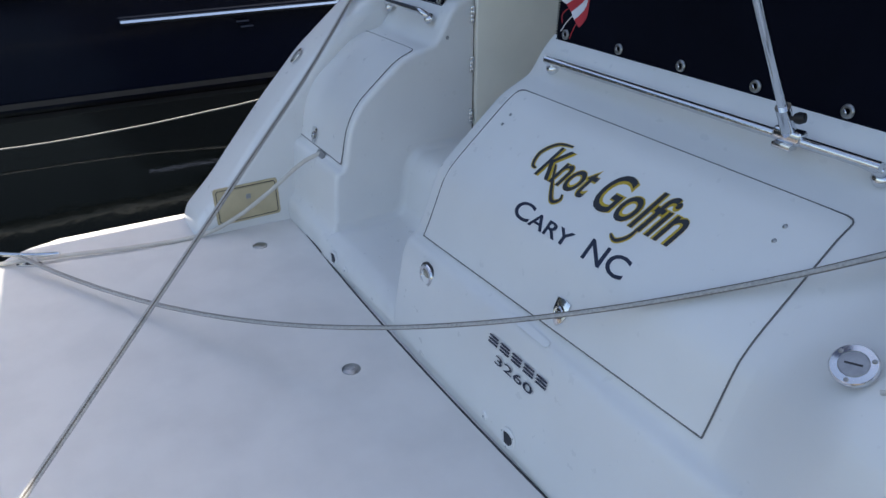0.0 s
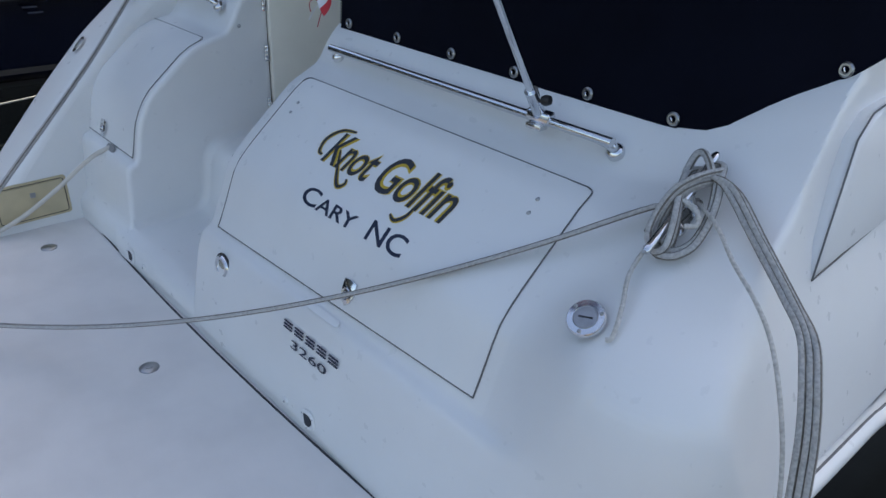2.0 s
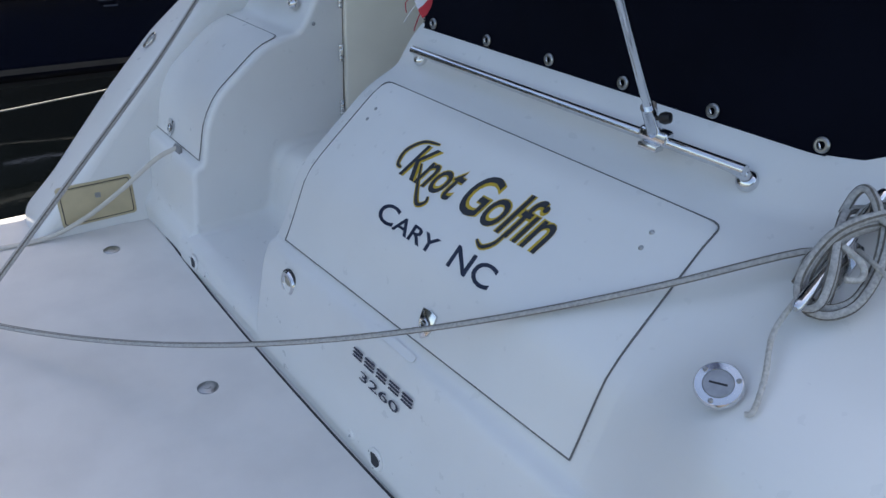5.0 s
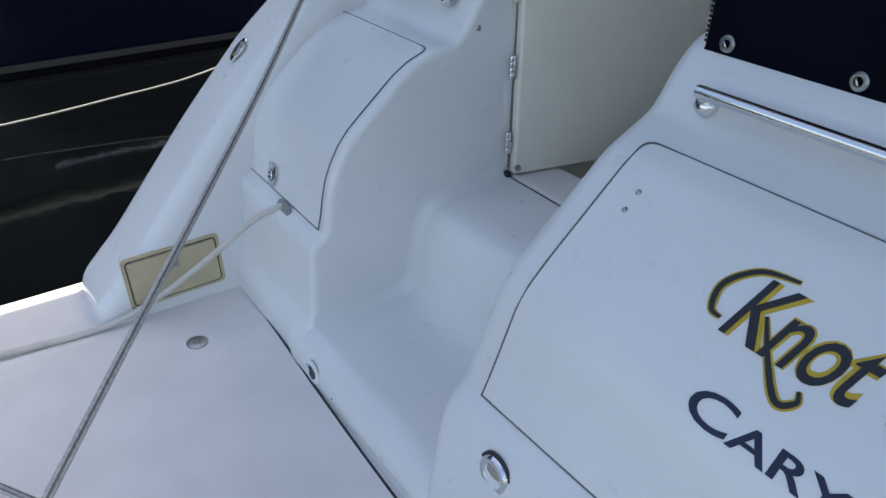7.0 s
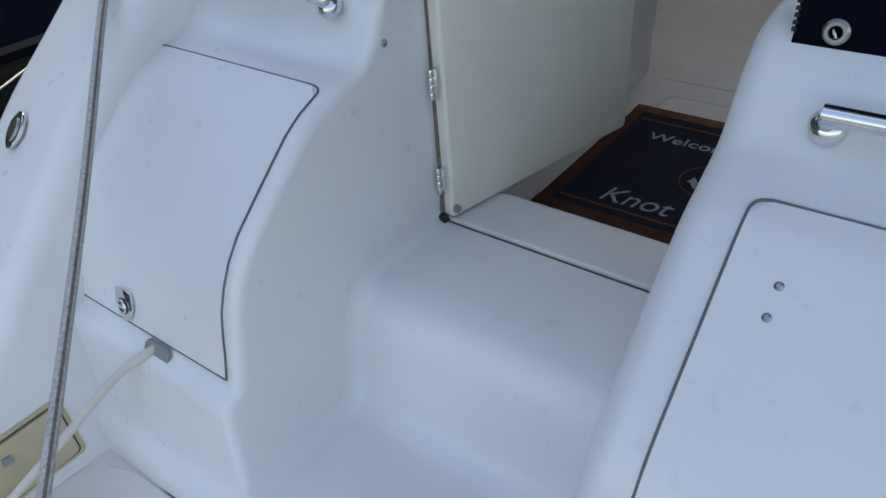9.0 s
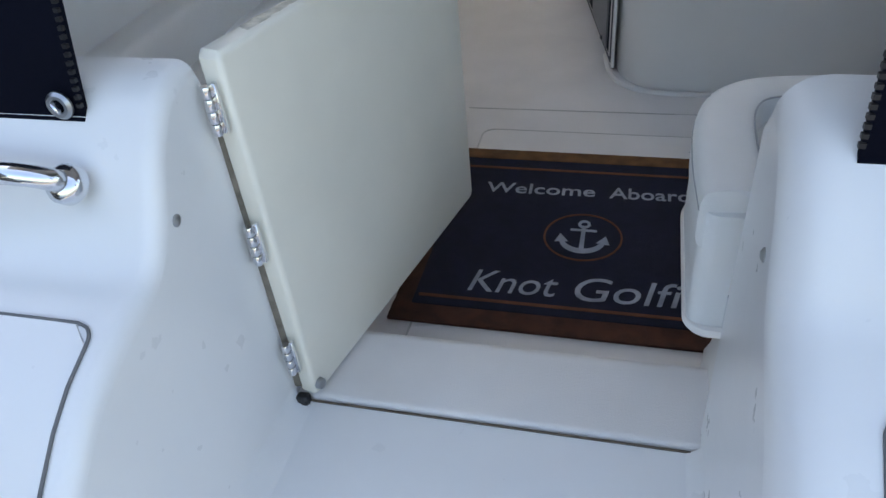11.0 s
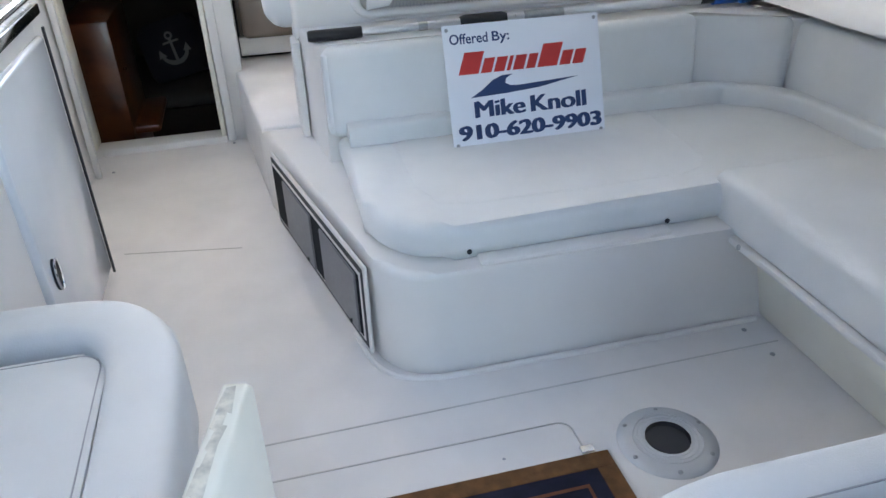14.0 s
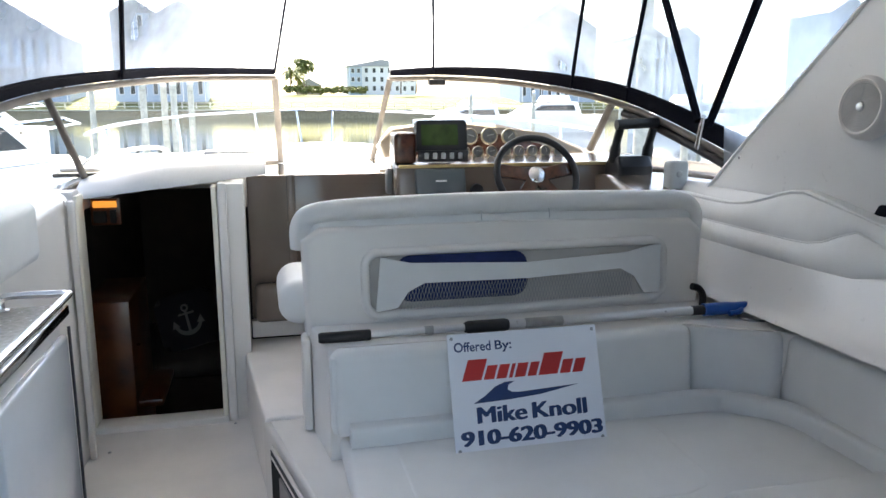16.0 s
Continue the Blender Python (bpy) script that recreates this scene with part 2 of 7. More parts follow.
# ---- swim platform ----
own("swim_platform", prism(rounded(3.30, 1.31, (0.02, 0.16, 0.30, 0.25), 8, -1.865, 0.353), pose(0, 0, -0.16), 0.16, 0.03, 3), SOLE, "white moulded fibreglass swim platform at the stern", "platform", "structure")
def seam_y(x):
    """The bowed line where the platform meets the stern."""
    return 0.964 + 0.024 * (x + 1.78) ** 2


tread = [(x, seam_y(x) - 0.004) for x in [-0.44 - 0.13 * k for k in range(20)]] + [(-3.08, 0.990), (-3.155, 0.965), (-3.20, 0.90), (-3.20, -0.20), (-3.10, -0.29), (-0.55, -0.29), (-0.44, -0.24)]
own("platform_tread", prism(tread, pose(0, 0, 0.0), 0.004, 0.002, 1), SOLE, "raised white nonskid tread on the platform", "tread", "structure")
own("platform_seam", tube([(x, seam_y(x), 0.002) for x in [-3.09 + 0.132 * k for k in range(21)]], 0.0042, 6), DARK, "dark rubber seam between platform and stern", "seam", "structure")


# ---- stern mouldings ----
SEAM = mat("grey_hatch_seam", (0.15, 0.15, 0.15), 0.6)


def along(prof):
    """Arc length along a (y, z) line, with 0 at y = 1.18; gives place and normal."""
    P = round_profile(prof, 0.045)
    L = [0.0]
    for a, b in zip(P, P[1:]):
        L.append(L[-1] + (b - a).length)
    s0 = 0.0
    for a, b, l in zip(P, P[1:], L):
        if a.x <= 1.18 <= b.x:
            s0 = l + (b - a).length * (1.18 - a.x) / max(b.x - a.x, 1e-6)

    def at(s, off=0.0):
        s = min(max(s + s0, L[0] + 1e-5), L[-1] - 1e-5)
        i = max(k for k in range(len(L) - 1) if L[k] <= s)
        a, b = P[i], P[i + 1]
        t = (s - L[i]) / max((b - a).length, 1e-9)
        n0 = (P[min(i + 1, len(P) - 1)] - P[max(i - 1, 0)]).normalized()
        n1 = (P[min(i + 2, len(P) - 1)] - P[i]).normalized()
        d = n0.lerp(n1, t).normalized()
        p = a.lerp(b, t) + Vector((-d.y, d.x)) * off
        return p

    def s_of(y, z):
        best = min(range(400), key=lambda k: (at(L[-1] * k / 399 - s0) - Vector((y, z))).length)
        return L[-1] * best / 399 - s0
    return at, s_of


def lid(name, at0, x0, x1, s0, s1, r, parent, material, label, tilt=0.0):
    """A hatch lid that follows the moulding, with rounded upper corners and a turned-down rim."""
    xa, xb, sa, sb = x0, x1, s0, s1

    def at(s, off, x=None):
        k = 0.0 if x is None else (x - xa) / (xb - xa) * min(max((sb - s) / (sb - sa), 0.0), 1.0)
        return at0(s + tilt * k, off)

    def lim(s):
        d = s - (s1 - r)
        return r - math.sqrt(max(r * r - d * d, 0.0)) if d > 0 else 0.0
    nu, nv = 16, 26
    bm = bmesh.new()
    rows = []
    for j in range(nv + 1):
        s = s0 + (s1 - s0) * j / nv
        k = lim(s)
        row = []
        for i in range(-1, nu + 2):
            x = x0 + k + (x1 - x0 - 2 * k) * min(max(i, 0), nu) / nu
            edge = i in (-1, nu + 1)
            off = -0.002 if edge else (0.0022 if i in (0, nu) else 0.0036)
            row.append(bm.verts.new((x, *at(s, off, x))))
        rows.append(row)
    for row_s, ref in ((s0 - 0.001, rows[0]), (s1 + 0.001, rows[-1])):
        extra = [bm.verts.new((v.co.x, *at(row_s, -0.002, v.co.x))) for v in ref]
        rows = [extra] + rows if ref is rows[0] else rows + [extra]
    for A, B in zip(rows, rows[1:]):
        for i in range(len(A) - 1):
            bm.faces.new((A[i], A[i + 1], B[i + 1], B[i]))
    panel = part("panel", bm, material, parent, label)
    x0, x1, s0, s1 = x0 - 0.002, x1 + 0.002, s0 - 0.002, s1 + 0.002
    outline = [(x0, s0), (x1, s0)] + [(x1 - lim(s), s) for s in [s0 + (s1 - r - s0) * k / 12 for k in range(13)] + [s1 - r * (1 - k / 6) for k in range(1, 7)]]
    outline += [(x0 + lim(s), s) for s in [s1 - r * (k / 6) for k in range(0, 7)] + [s1 - r - (s1 - r - s0) * k / 12 for k in range(1, 12)]]
    part("gasket", tube([(x, *at(s, 0.0022, x)) for x, s in outline], 0.0021, 6, True), SEAM, parent, "thin dark rubber seam")
    return panel


def text_mesh(body_text, w, h, m, depth=0.001, offset=0.0, shear=0.0, small=0, spacing=1.0):
    """Lettering in the built-in font, w wide and h high from its lowest to its highest point, on the plane of the pose m."""
    cu = bpy.data.curves.new("lettering", "FONT")
    cu.body, cu.shear, cu.offset, cu.space_character = body_text, shear, offset, spacing
    cu.resolution_u = 4
    if small:
        cu.small_caps_scale = 0.78
        for i in range(small, len(body_text)):
            if body_text[i].islower():
                cu.body_format[i].use_small_caps = True
    ob = new("lettering", cu)
    me = bpy.data.meshes.new_from_object(ob.evaluated_get(bpy.context.evaluated_depsgraph_get()))
    bpy.data.objects.remove(ob)
    bm = bmesh.new()
    bm.from_mesh(me)
    bpy.data.meshes.remove(me)
    xs, ys = [v.co.x for v in bm.verts], [v.co.y for v in bm.verts]
    cx, cy, sx, sy = min(xs), min(ys), w / (max(xs) - min(xs)), h / (max(ys) - min(ys))
    for v in bm.verts:
        v.co = Vector(((v.co.x - cx) * sx, (v.co.y - cy) * sy, 0))
    if depth:
        r = bmesh.ops.extrude_face_region(bm, geom=bm.faces[:])
        bmesh.ops.translate(bm, vec=(0, 0, depth), verts=[e for e in r["geom"] if isinstance(e, bmesh.types.BMVert)])
    if m is not None:
        bmesh.ops.transform(bm, matrix=m, verts=bm.verts)
    return bm


def wrap(bm, at, x, s, off):
    """Lays flat lettering on a moulding."""
    for v in bm.verts:
        p = at(s + v.co.y, off + v.co.z)
        v.co = Vector((x + v.co.x, p.x, p.y))
    return bm


WALKWAY = [(0.988, -0.10), (0.985, 0.0), (0.976, 0.055), (0.985, 0.095), (1.03, 0.126), (1.27, 0.132), (1.325, 0.142), (1.358, 0.172), (1.372, 0.225), (1.392, 0.36), (1.425, 0.408), (1.49, 0.424), (1.70, 0.427)]
own("walkway_floor", body(WALKWAY, [(1.70, -0.1)], -2.76, -2.02, 0, 0, 0.045), GEL, "white fibreglass walkway and step through the stern", "floor", "structure")
own("door_sill", body([(1.702, 0.20), (1.704, 0.425), (1.712, 0.434), (1.86, 0.434), (1.875, 0.425), (1.885, 0.25)], [(1.885, 0.2)], -2.74, -2.03, 0, 0, 0.01), SOLE, "white nonskid sill under the stern door", "sill", "structure")
own("sill_seam", box((-2.385, 1.700, 0.428), (0.66, 0.003, 0.004)), mat("brown_sealant", (0.13, 0.10, 0.07), 0.7, vary=0.2, scale=60), "dark brown sealant seam along the sill", "seam", "structure")
STERN = [(0.985, -0.10), (0.980, 0.0), (0.968, 0.05), (0.972, 0.12), (1.012, 0.33), (1.035, 0.385), (1.068, 0.40), (1.10, 0.475), (1.15, 0.605), (1.20, 0.658), (1.40, 0.834), (1.47, 0.868), (1.515, 0.89), (1.565, 0.97), (1.62, 1.022), (1.70, 1.03)]
own("stern_wall", body(STERN, [(1.735, 0.95), (1.735, -0.1)], -2.06, -0.735, 0.045, 0, 0.045), GEL, "glossy white moulded fibreglass stern wall", "wall", "structure")
PORTSIDE = [(0.998, -0.10), (0.996, 0.0), (0.990, 0.075), (1.000, 0.105), (1.022, 0.125), (1.032, 0.15), (1.042, 0.30), (1.046, 0.360), (1.056, 0.385), (1.084, 0.398), (1.094, 0.415), (1.122, 0.56), (1.175, 0.655), (1.36, 0.812), (1.45, 0.845), (1.515, 0.858), (1.55, 0.905), (1.585, 0.975), (1.63, 1.02), (1.66, 1.03), (1.70, 1.03)]
own("port_console", body(PORTSIDE, [(1.722, 0.95), (1.722, -0.1)], -3.25, -2.70, 0, 0.020, 0.045), GEL, "white moulded fibreglass console beside the stern walkway", "wall", "structure")


def cove(pts, x, side, r, y_low):
    """A concave fillet along a moulding's line, where it meets an upright wall at x."""
    P = [p for p in round_profile(pts, 0.045) if p.x > y_low]
    cols = []
    for i, p in enumerate(P):
        t = (P[min(i + 1, len(P) - 1)] - P[max(i - 1, 0)]).normalized()
        nrm = Vector((-t.y, t.x))
        col = []
        for k in range(7):
            a = math.pi / 2 * k / 6
            q = p + nrm * (r * (1 - math.sin(a)) - 0.001)
            col.append((x + side * (r * (1 - math.cos(a)) - 0.001), q.x, q.y))
        cols.append(col)
    nu = len(cols) - 1
    return grid(lambda u, v: cols[round(u * nu)][round(v * 6)], nu, 6)


own("walkway_cove", cove(WALKWAY, -2.70, 1, 0.040, 1.04), GEL, "rounded white fillet between walkway and console", "fillet", "structure")
own("walkway_cove", cove(WALKWAY, -2.06, -1, 0.030, 1.04), GEL, "rounded white fillet between walkway and stern wall", "fillet", "structure")
WING = [(0.545, -0.60), (0.545, -0.02), (0.562, 0.07), (0.70, 0.205), (0.80, 0.325), (0.98, 0.535), (1.19, 0.758), (1.44, 0.965), (1.60, 1.02), (1.72, 1.04)]
own("port_gunwale", body(WING, [(1.72, -0.6)], -3.49, -3.20, 0.055, 0.05, 0.06), GEL, "white rounded fibreglass gunwale on the port side", "wall", "structure")
own("port_side_deck", body([(1.721, -0.60), (1.721, 1.04), (1.9, 1.06), (3.0, 1.16), (5.0, 1.34), (6.2, 1.42)], [(6.2, -0.6)], -3.49, -3.43, 0.03, 0.0, 0.03), GEL, "white port side deck edge", "wall", "structure")

# starboard quarter: the stern line swept out to the rounded hull side
QUARTER = [(0.992, -0.30), (0.990, 0.0), (0.984, 0.06), (0.988, 0.14), (1.015, 0.33), (1.022, 0.40), (1.030, 0.46), (1.045, 0.55), (1.075, 0.645), (1.14, 0.715), (1.42, 0.885), (1.47, 0.915), (1.515, 0.950), (1.58, 1.015), (1.66, 1.10), (1.9, 1.28), (2.3, 1.42), (3.2, 1.45), (4.5, 1.45), (6.2, 1.42)]
STERN_KEYS = STERN + [(1.9, 1.03), (2.3, 1.03), (3.2, 1.03), (4.5, 1.03), (6.2, 1.03)]
SIDE_CAP = [(-0.74, 9.0), (-0.62, 6.0), (-0.50, 4.0), (-0.44, 2.2), (-0.41, 1.30), (-0.388, 1.14), (-0.366, 0.98), (-0.338, 0.86), (-0.306, 0.785), (-0.268, 0.705), (-0.234, 0.61), (-0.205, 0.51), (-0.180, 0.405), (-0.20, 0.335), (-0.36, 0.10), (-0.62, -0.6)]


def quarter_sheet():
    cols = []
    for (xa, za), (xb, zb) in zip(SIDE_CAP, SIDE_CAP[1:]):
        cols += [(xa + (xb - xa) * j / 5, za + (zb - za) * j / 5) for j in range(5)]
    cols.append(SIDE_CAP[-1])
    columns = []
    past = False
    for x, cap in cols:
        past = past or x > -0.1805
        w = 1.0 if past else min(max((x + 0.74) / 0.26, 0.0), 1.0)
        w = w * w * (3 - 2 * w)
        P = round_profile([tuple(Vector(p).lerp(Vector(q), w)) for p, q in zip(STERN_KEYS, QUARTER)], 0.06, 5)
        column = []
        for p, q in zip(P, P[1:]):
            column += [p.lerp(q, j / 3) for j in range(3)]
        column.append(P[-1])
        turn = 1.0 if past else min(max((x + 0.44) / 0.245, 0.0), 1.0)
        done = []
        for p in column:
            k = 0.05
            hgt = min(p.y, cap) - max(k - abs(p.y - cap), 0) ** 2 / (4 * k)
            back = 0.26 * (1 - math.sqrt(1 - 0.96 * turn ** 2)) * max(0.0, 1 - (p.x - 1.0) / 1.2)
            done.append(Vector((x, p.x + back, hgt)))
        columns.append(done)
    nu, nv = len(columns) - 1, len(columns[0]) - 1
    return grid(lambda u, v: columns[round(u * nu)][round(v * nv)], nu, nv)


quarter = own("starboard_quarter", quarter_sheet(), GEL, "white moulded fibreglass starboard quarter", "wall", "structure")
rail_line = [(-0.235, 1.20, 0.372), (-0.192, 1.26, 0.372), (-0.178, 1.4, 0.368), (-0.173, 1.8, 0.356), (-0.168, 2.4, 0.345), (-0.168, 6.0, 0.40)]
own("starboard_rub_rail", tube(smooth_path(rail_line, 5), 0.027, 12), GEL, "white rub rail along the starboard hull", "rub rail", "structure")
own("rub_rail_groove", tube(smooth_path([(x + 0.004, y, z + 0.0262) for x, y, z in rail_line], 5), 0.003, 6), SEAM, "dark groove along the rub rail", "groove", "structure")

# side vent moulding on the starboard quarter
scoop = thing("side_vent", "recessed white moulded vent panel on the boat's side", "vent", (-0.33, 1.9, 0.9))
SC = frame_m((-0.362, 1.550, 0.784), (1, 0, 0.16), (0, 1, 0))
part("panel", prism([(0.0, 0.0), (0.365, 0.03), (1.05, 0.085), (1.05, 0.34), (0.30, 0.315), (0.215, 0.305), (0.145, 0.262)], SC, 0.062, 0.02, 3), GEL, scoop)
part("gasket", tube([SC @ Vector((x, y, 0.058)) for x, y in ((0.365, 0.03), (0.0, 0.0), (0.145, 0.262), (0.215, 0.305), (0.30, 0.315), (1.05, 0.34))], 0.0022, 6), SEAM, scoop, "dark seam along the panel")

# ---- hatches ----
st_at, st_s = along(STERN)
hatch = thing("stern_hatch", "white stern hatch lettered with boat name and port", "hatch", (-1.38, 1.18, 0.64))
lid("panel", st_at, -1.975, -0.782, st_s(1.071, 0.408), st_s(1.440, 0.854), 0.022, hatch, GEL, "glossy white hatch lid", 0.030)
GOLD = mat("gold_vinyl_lettering", (0.62, 0.42, 0.03), 0.4, vary=0.1, scale=30)
INK = mat("black_vinyl_lettering", (0.016, 0.018, 0.024), 0.35, vary=0.15, scale=40)
NAVYINK = mat("navy_vinyl_lettering", (0.012, 0.020, 0.050), 0.35, vary=0.1, scale=40)


def stroke(pts, r, off):
    """A flat ribbon with pointed ends on the hatch, through (x, s) points."""
    C = smooth_path([(x, s, 0) for x, s in pts], 8)
    bm = bmesh.new()
    k = len(C)
    prev = None
    for i, p in enumerate(C):
        d = (C[min(i + 1, k - 1)] - C[max(i - 1, 0)]).normalized()
        wd = r * (0.30 + 0.70 * math.sin(math.pi * (0.08 + 0.84 * i / (k - 1))))
        nrm = Vector((-d.y, d.x, 0)) * wd
        pair = [bm.verts.new((q.x, *st_at(q.y, off))) for q in (p + nrm, p - nrm)]
        if prev:
            bm.faces.new((prev[0], prev[1], pair[1], pair[0]))
        prev = pair
    return bm


for nm, ink, ofs, up in (("name_outline", GOLD, 0.036, 0.0042), ("name_lettering", INK, 0.004, 0.0055)):
    a = text_mesh("Knot", 0.222, 0.112, None, 0.0006, ofs, 0.28, spacing=0.96)
    b = text_mesh("Golfin", 0.296, 0.126, None, 0.0006, ofs, 0.28, spacing=1.0)
    part(nm, wrap(a, st_at, -1.633, 0.098, up), ink, hatch)
    part(nm, wrap(b, st_at, -1.382, 0.092, up), ink, hatch)
    w = 0.0085 if ink is GOLD else 0.0050
    for pts in ([(-1.575, 0.225), (-1.635, 0.212), (-1.672, 0.168), (-1.664, 0.125), (-1.642, 0.118)], [(-1.585, 0.155), (-1.545, 0.10), (-1.502, 0.055), (-1.478, 0.068), (-1.484, 0.085)], [(-1.196, 0.115), (-1.206, 0.07), (-1.232, 0.046), (-1.258, 0.056)]):
        part(nm + "_swash", stroke(pts, w, up + 0.0009), ink, hatch)
c1 = text_mesh("Cary", 0.255, 0.056, None, 0.0006, 0.012, 0.0, small=1)
part("port_lettering", wrap(c1, st_at, -1.603, -0.036, 0.0044), NAVYINK, hatch, "navy capital lettering of the home port")
c2 = text_mesh("NC", 0.148, 0.060, None, 0.0006, 0.012)
part("port_lettering", wrap(c2, st_at, -1.292, -0.036, 0.0044), NAVYINK, hatch, "navy capital lettering of the home port")


def screw(c, n, r, parent=None, label=""):
    bm = lathe([(0, 0.004), (r * 0.5, 0.0038), (r, 0.001), (r, -0.002)], frame_m(c, n), 12)
    return part("screw", bm, STEEL, parent, label) if parent is not None else bm


for x, y in ((-1.91, 1.356), (-1.91, 1.327), (-0.891, 1.373), (-0.889, 1.342)):
    p = st_at(st_s(y, 0.64 + 0.88 * (y - 1.18)), 0.003)
    screw((x, p.x, p.y), (0, -0.661, 0.751), 0.006, hatch, "small steel screw")

NL = (0, -0.93, 0.36)


def latch(c, n, parent=None):
    """A flush pull latch: shield plate, rim and turned ring."""
    t = thing("hatch_latch", "small chrome flush latch on a hatch", "latch", c)
    m = frame_m(c, n)
    out = [(-0.026, 0.034), (0, 0.038), (0.026, 0.034), (0.027, 0.0), (0.017, -0.024), (0, -0.038), (-0.017, -0.024), (-0.027, 0.0)]
    part("plate", prism(out, m @ pose(0, 0, -0.002), 0.007, 0.002), CHROME, t)
    part("well", lathe([(0, 0.0062), (0.016, 0.0062), (0.018, 0.0052)], m, 18), DARK, t, "dark recessed well")
    part("ring", tube([m @ Vector((0.013 * math.cos(a), 0.013 * math.sin(a), 0.009)) for a in [2 * math.pi * k / 20 for k in range(20)]], 0.003, 8, True), CHROME, t)
    part("bar", box(m @ Vector((0, 0, 0.009)), (0.022, 0.007, 0.004), 0.001, 1, m.to_3x3().to_4x4()), CHROME, t)
    return t


lp = st_at(st_s(1.100, 0.471), 0.006)
latch((-1.277, lp.x, lp.y), NL)
own("finger_recess", prism(rounded(0.17, 0.022, 0.010, 6), frame_m((-1.345, 1.047, 0.392), (0, -0.5, 0.85)), 0.003, 0.001, 1), GEL, "small moulded finger recess below a hatch", "recess", "structure")

pt_at, pt_s = along(PORTSIDE)
shore = thing("shore_power_hatch", "white curved hatch over the shore power inlet", "hatch", (-2.93, 1.2, 0.6))
lid("panel", pt_at, -3.215, -2.736, pt_s(1.085, 0.415), pt_s(1.440, 0.841), 0.022, shore, GEL, "white curved hatch lid")
lp = pt_at(pt_s(1.094, 0.453), 0.008)
latch((-3.034, lp.x, lp.y), (0, -0.96, 0.26))

# tan locker plate
plate = thing("access_plate", "tan plastic access plate on the inner gunwale", "access plate", (-3.20, 0.80, 0.12))
PM = frame_m((-3.205, 0.80, 0.132), (1, 0, 0), (0, 1, 0.02))
part("frame", prism(rounded(0.30, 0.178, 0.012), PM, 0.010, 0.003), TAN, plate)
part("door", prism(rounded(0.268, 0.148, 0.010), PM @ pose(0, 0, 0.010), 0.005, 0.002), TAN, plate)
part("latch", prism(rounded(0.022, 0.022, 0.003), PM @ pose(0.005, 0.03, 0.015), 0.003, 0.001), STEEL, plate, "small square latch")
part("gasket", tube([PM @ Vector((x, y, 0.0105)) for x, y in rounded(0.276, 0.156, 0.011)], 0.0018, 5, True), DARK, plate)


# ---- fittings ----
def round_fitting(name, c, n, prof, material, label, category, group=""):
    return own(name, lathe(prof, frame_m(c, n), 28), material, label, category, group=group)


marks = thing("model_marks", "small dark model marks on the stern wall", "lettering", (-1.34, 1.01, 0.30))
KM0 = frame_m((-1.476, 1.0035, 0.300), (0, -1, 0.19), (1, 0, 0))
part("model_number", text_mesh("3260", 0.175, 0.026, KM0 @ pose(0.048, -0.046, 0.002), 0.0006, 0.004), NAVYINK, marks)
for k in range(5):
    x = 0.056 * k
    bars = [[(x, z), (x + 0.044, z), (x + 0.047, z + 0.006), (x + 0.003, z + 0.006)] for z in (0.0, 0.010, 0.020)]
    for b4 in bars:
        part("mark_bar", prism(b4, KM0 @ pose(0, 0, 0.002), 0.0006), NAVYINK, marks)
light = thing("courtesy_light", "round chrome-rimmed courtesy light in the stern wall", "light", (-1.862, 1.02, 0.322))
LM = frame_m((-1.862, 1.017, 0.322), (0, -1, 0.05))
part("rim", lathe([(0.024, 0.004), (0.026, 0.010), (0.036, 0.010), (0.041, 0.002), (0.041, -0.004)], LM, 32), CHROME, light)
part("gasket", lathe([(0.041, 0.003), (0.045, 0.002), (0.046, -0.004)], LM, 32), DARK, light)
part("lens", lathe([(0, 0.007), (0.018, 0.006), (0.025, 0.003)], LM, 24), mat("amber_lens", (0.34, 0.31, 0.24), 0.2, coat=0.5), light)

for x, y in ((-1.925, 0.755), (-2.978, 0.775)):
    t = thing("platform_fitting", "round dull steel fitting set into the platform", "fitting", (x, y, 0.004), "platform fittings")
    part("flange", lathe([(0.012, 0.004), (0.028, 0.004), (0.032, 0.001), (0.032, -0.003)], pose(x, y, 0.005), 24), STEEL, t)
    part("boss", lathe([(0, 0.006), (0.011, 0.0055), (0.012, 0.002)], pose(x, y, 0.005), 16), STEEL, t)

for x, z in ((-1.31, 0.078), (-2.60, 0.062)):
    ry = 0.967 if x > -2 else 0.976
    t = thing("drain_outlet", "worn white drain outlet with dark hole", "drain", (x, ry, z), "drain outlets")
    m = frame_m((x, ry, z), (0, -1, 0.03))
    part("flange", lathe([(0.020, 0.003), (0.030, 0.004), (0.034, 0.001), (0.034, -0.003)], m, 22), GEL, t)
    part("hole", prism([(0.019 * math.cos(a) * (1 + 0.22 * math.sin(3 * a + 1)), 0.024 * math.sin(a) * (1 + 0.18 * math.cos(2 * a))) for a in [2 * math.pi * k / 26 for k in range(26)]], m @ pose(0, 0, 0.002), 0.002), mat("dark_hole", (0.02, 0.025, 0.035), 0.5), t, "dark ragged drain hole")
    for a in (0.6, 2.7, 4.6):
        screw(m @ Vector((0.029 * math.cos(a), 0.029 * math.sin(a), 0.002)), (0, -1, 0), 0.003, t)
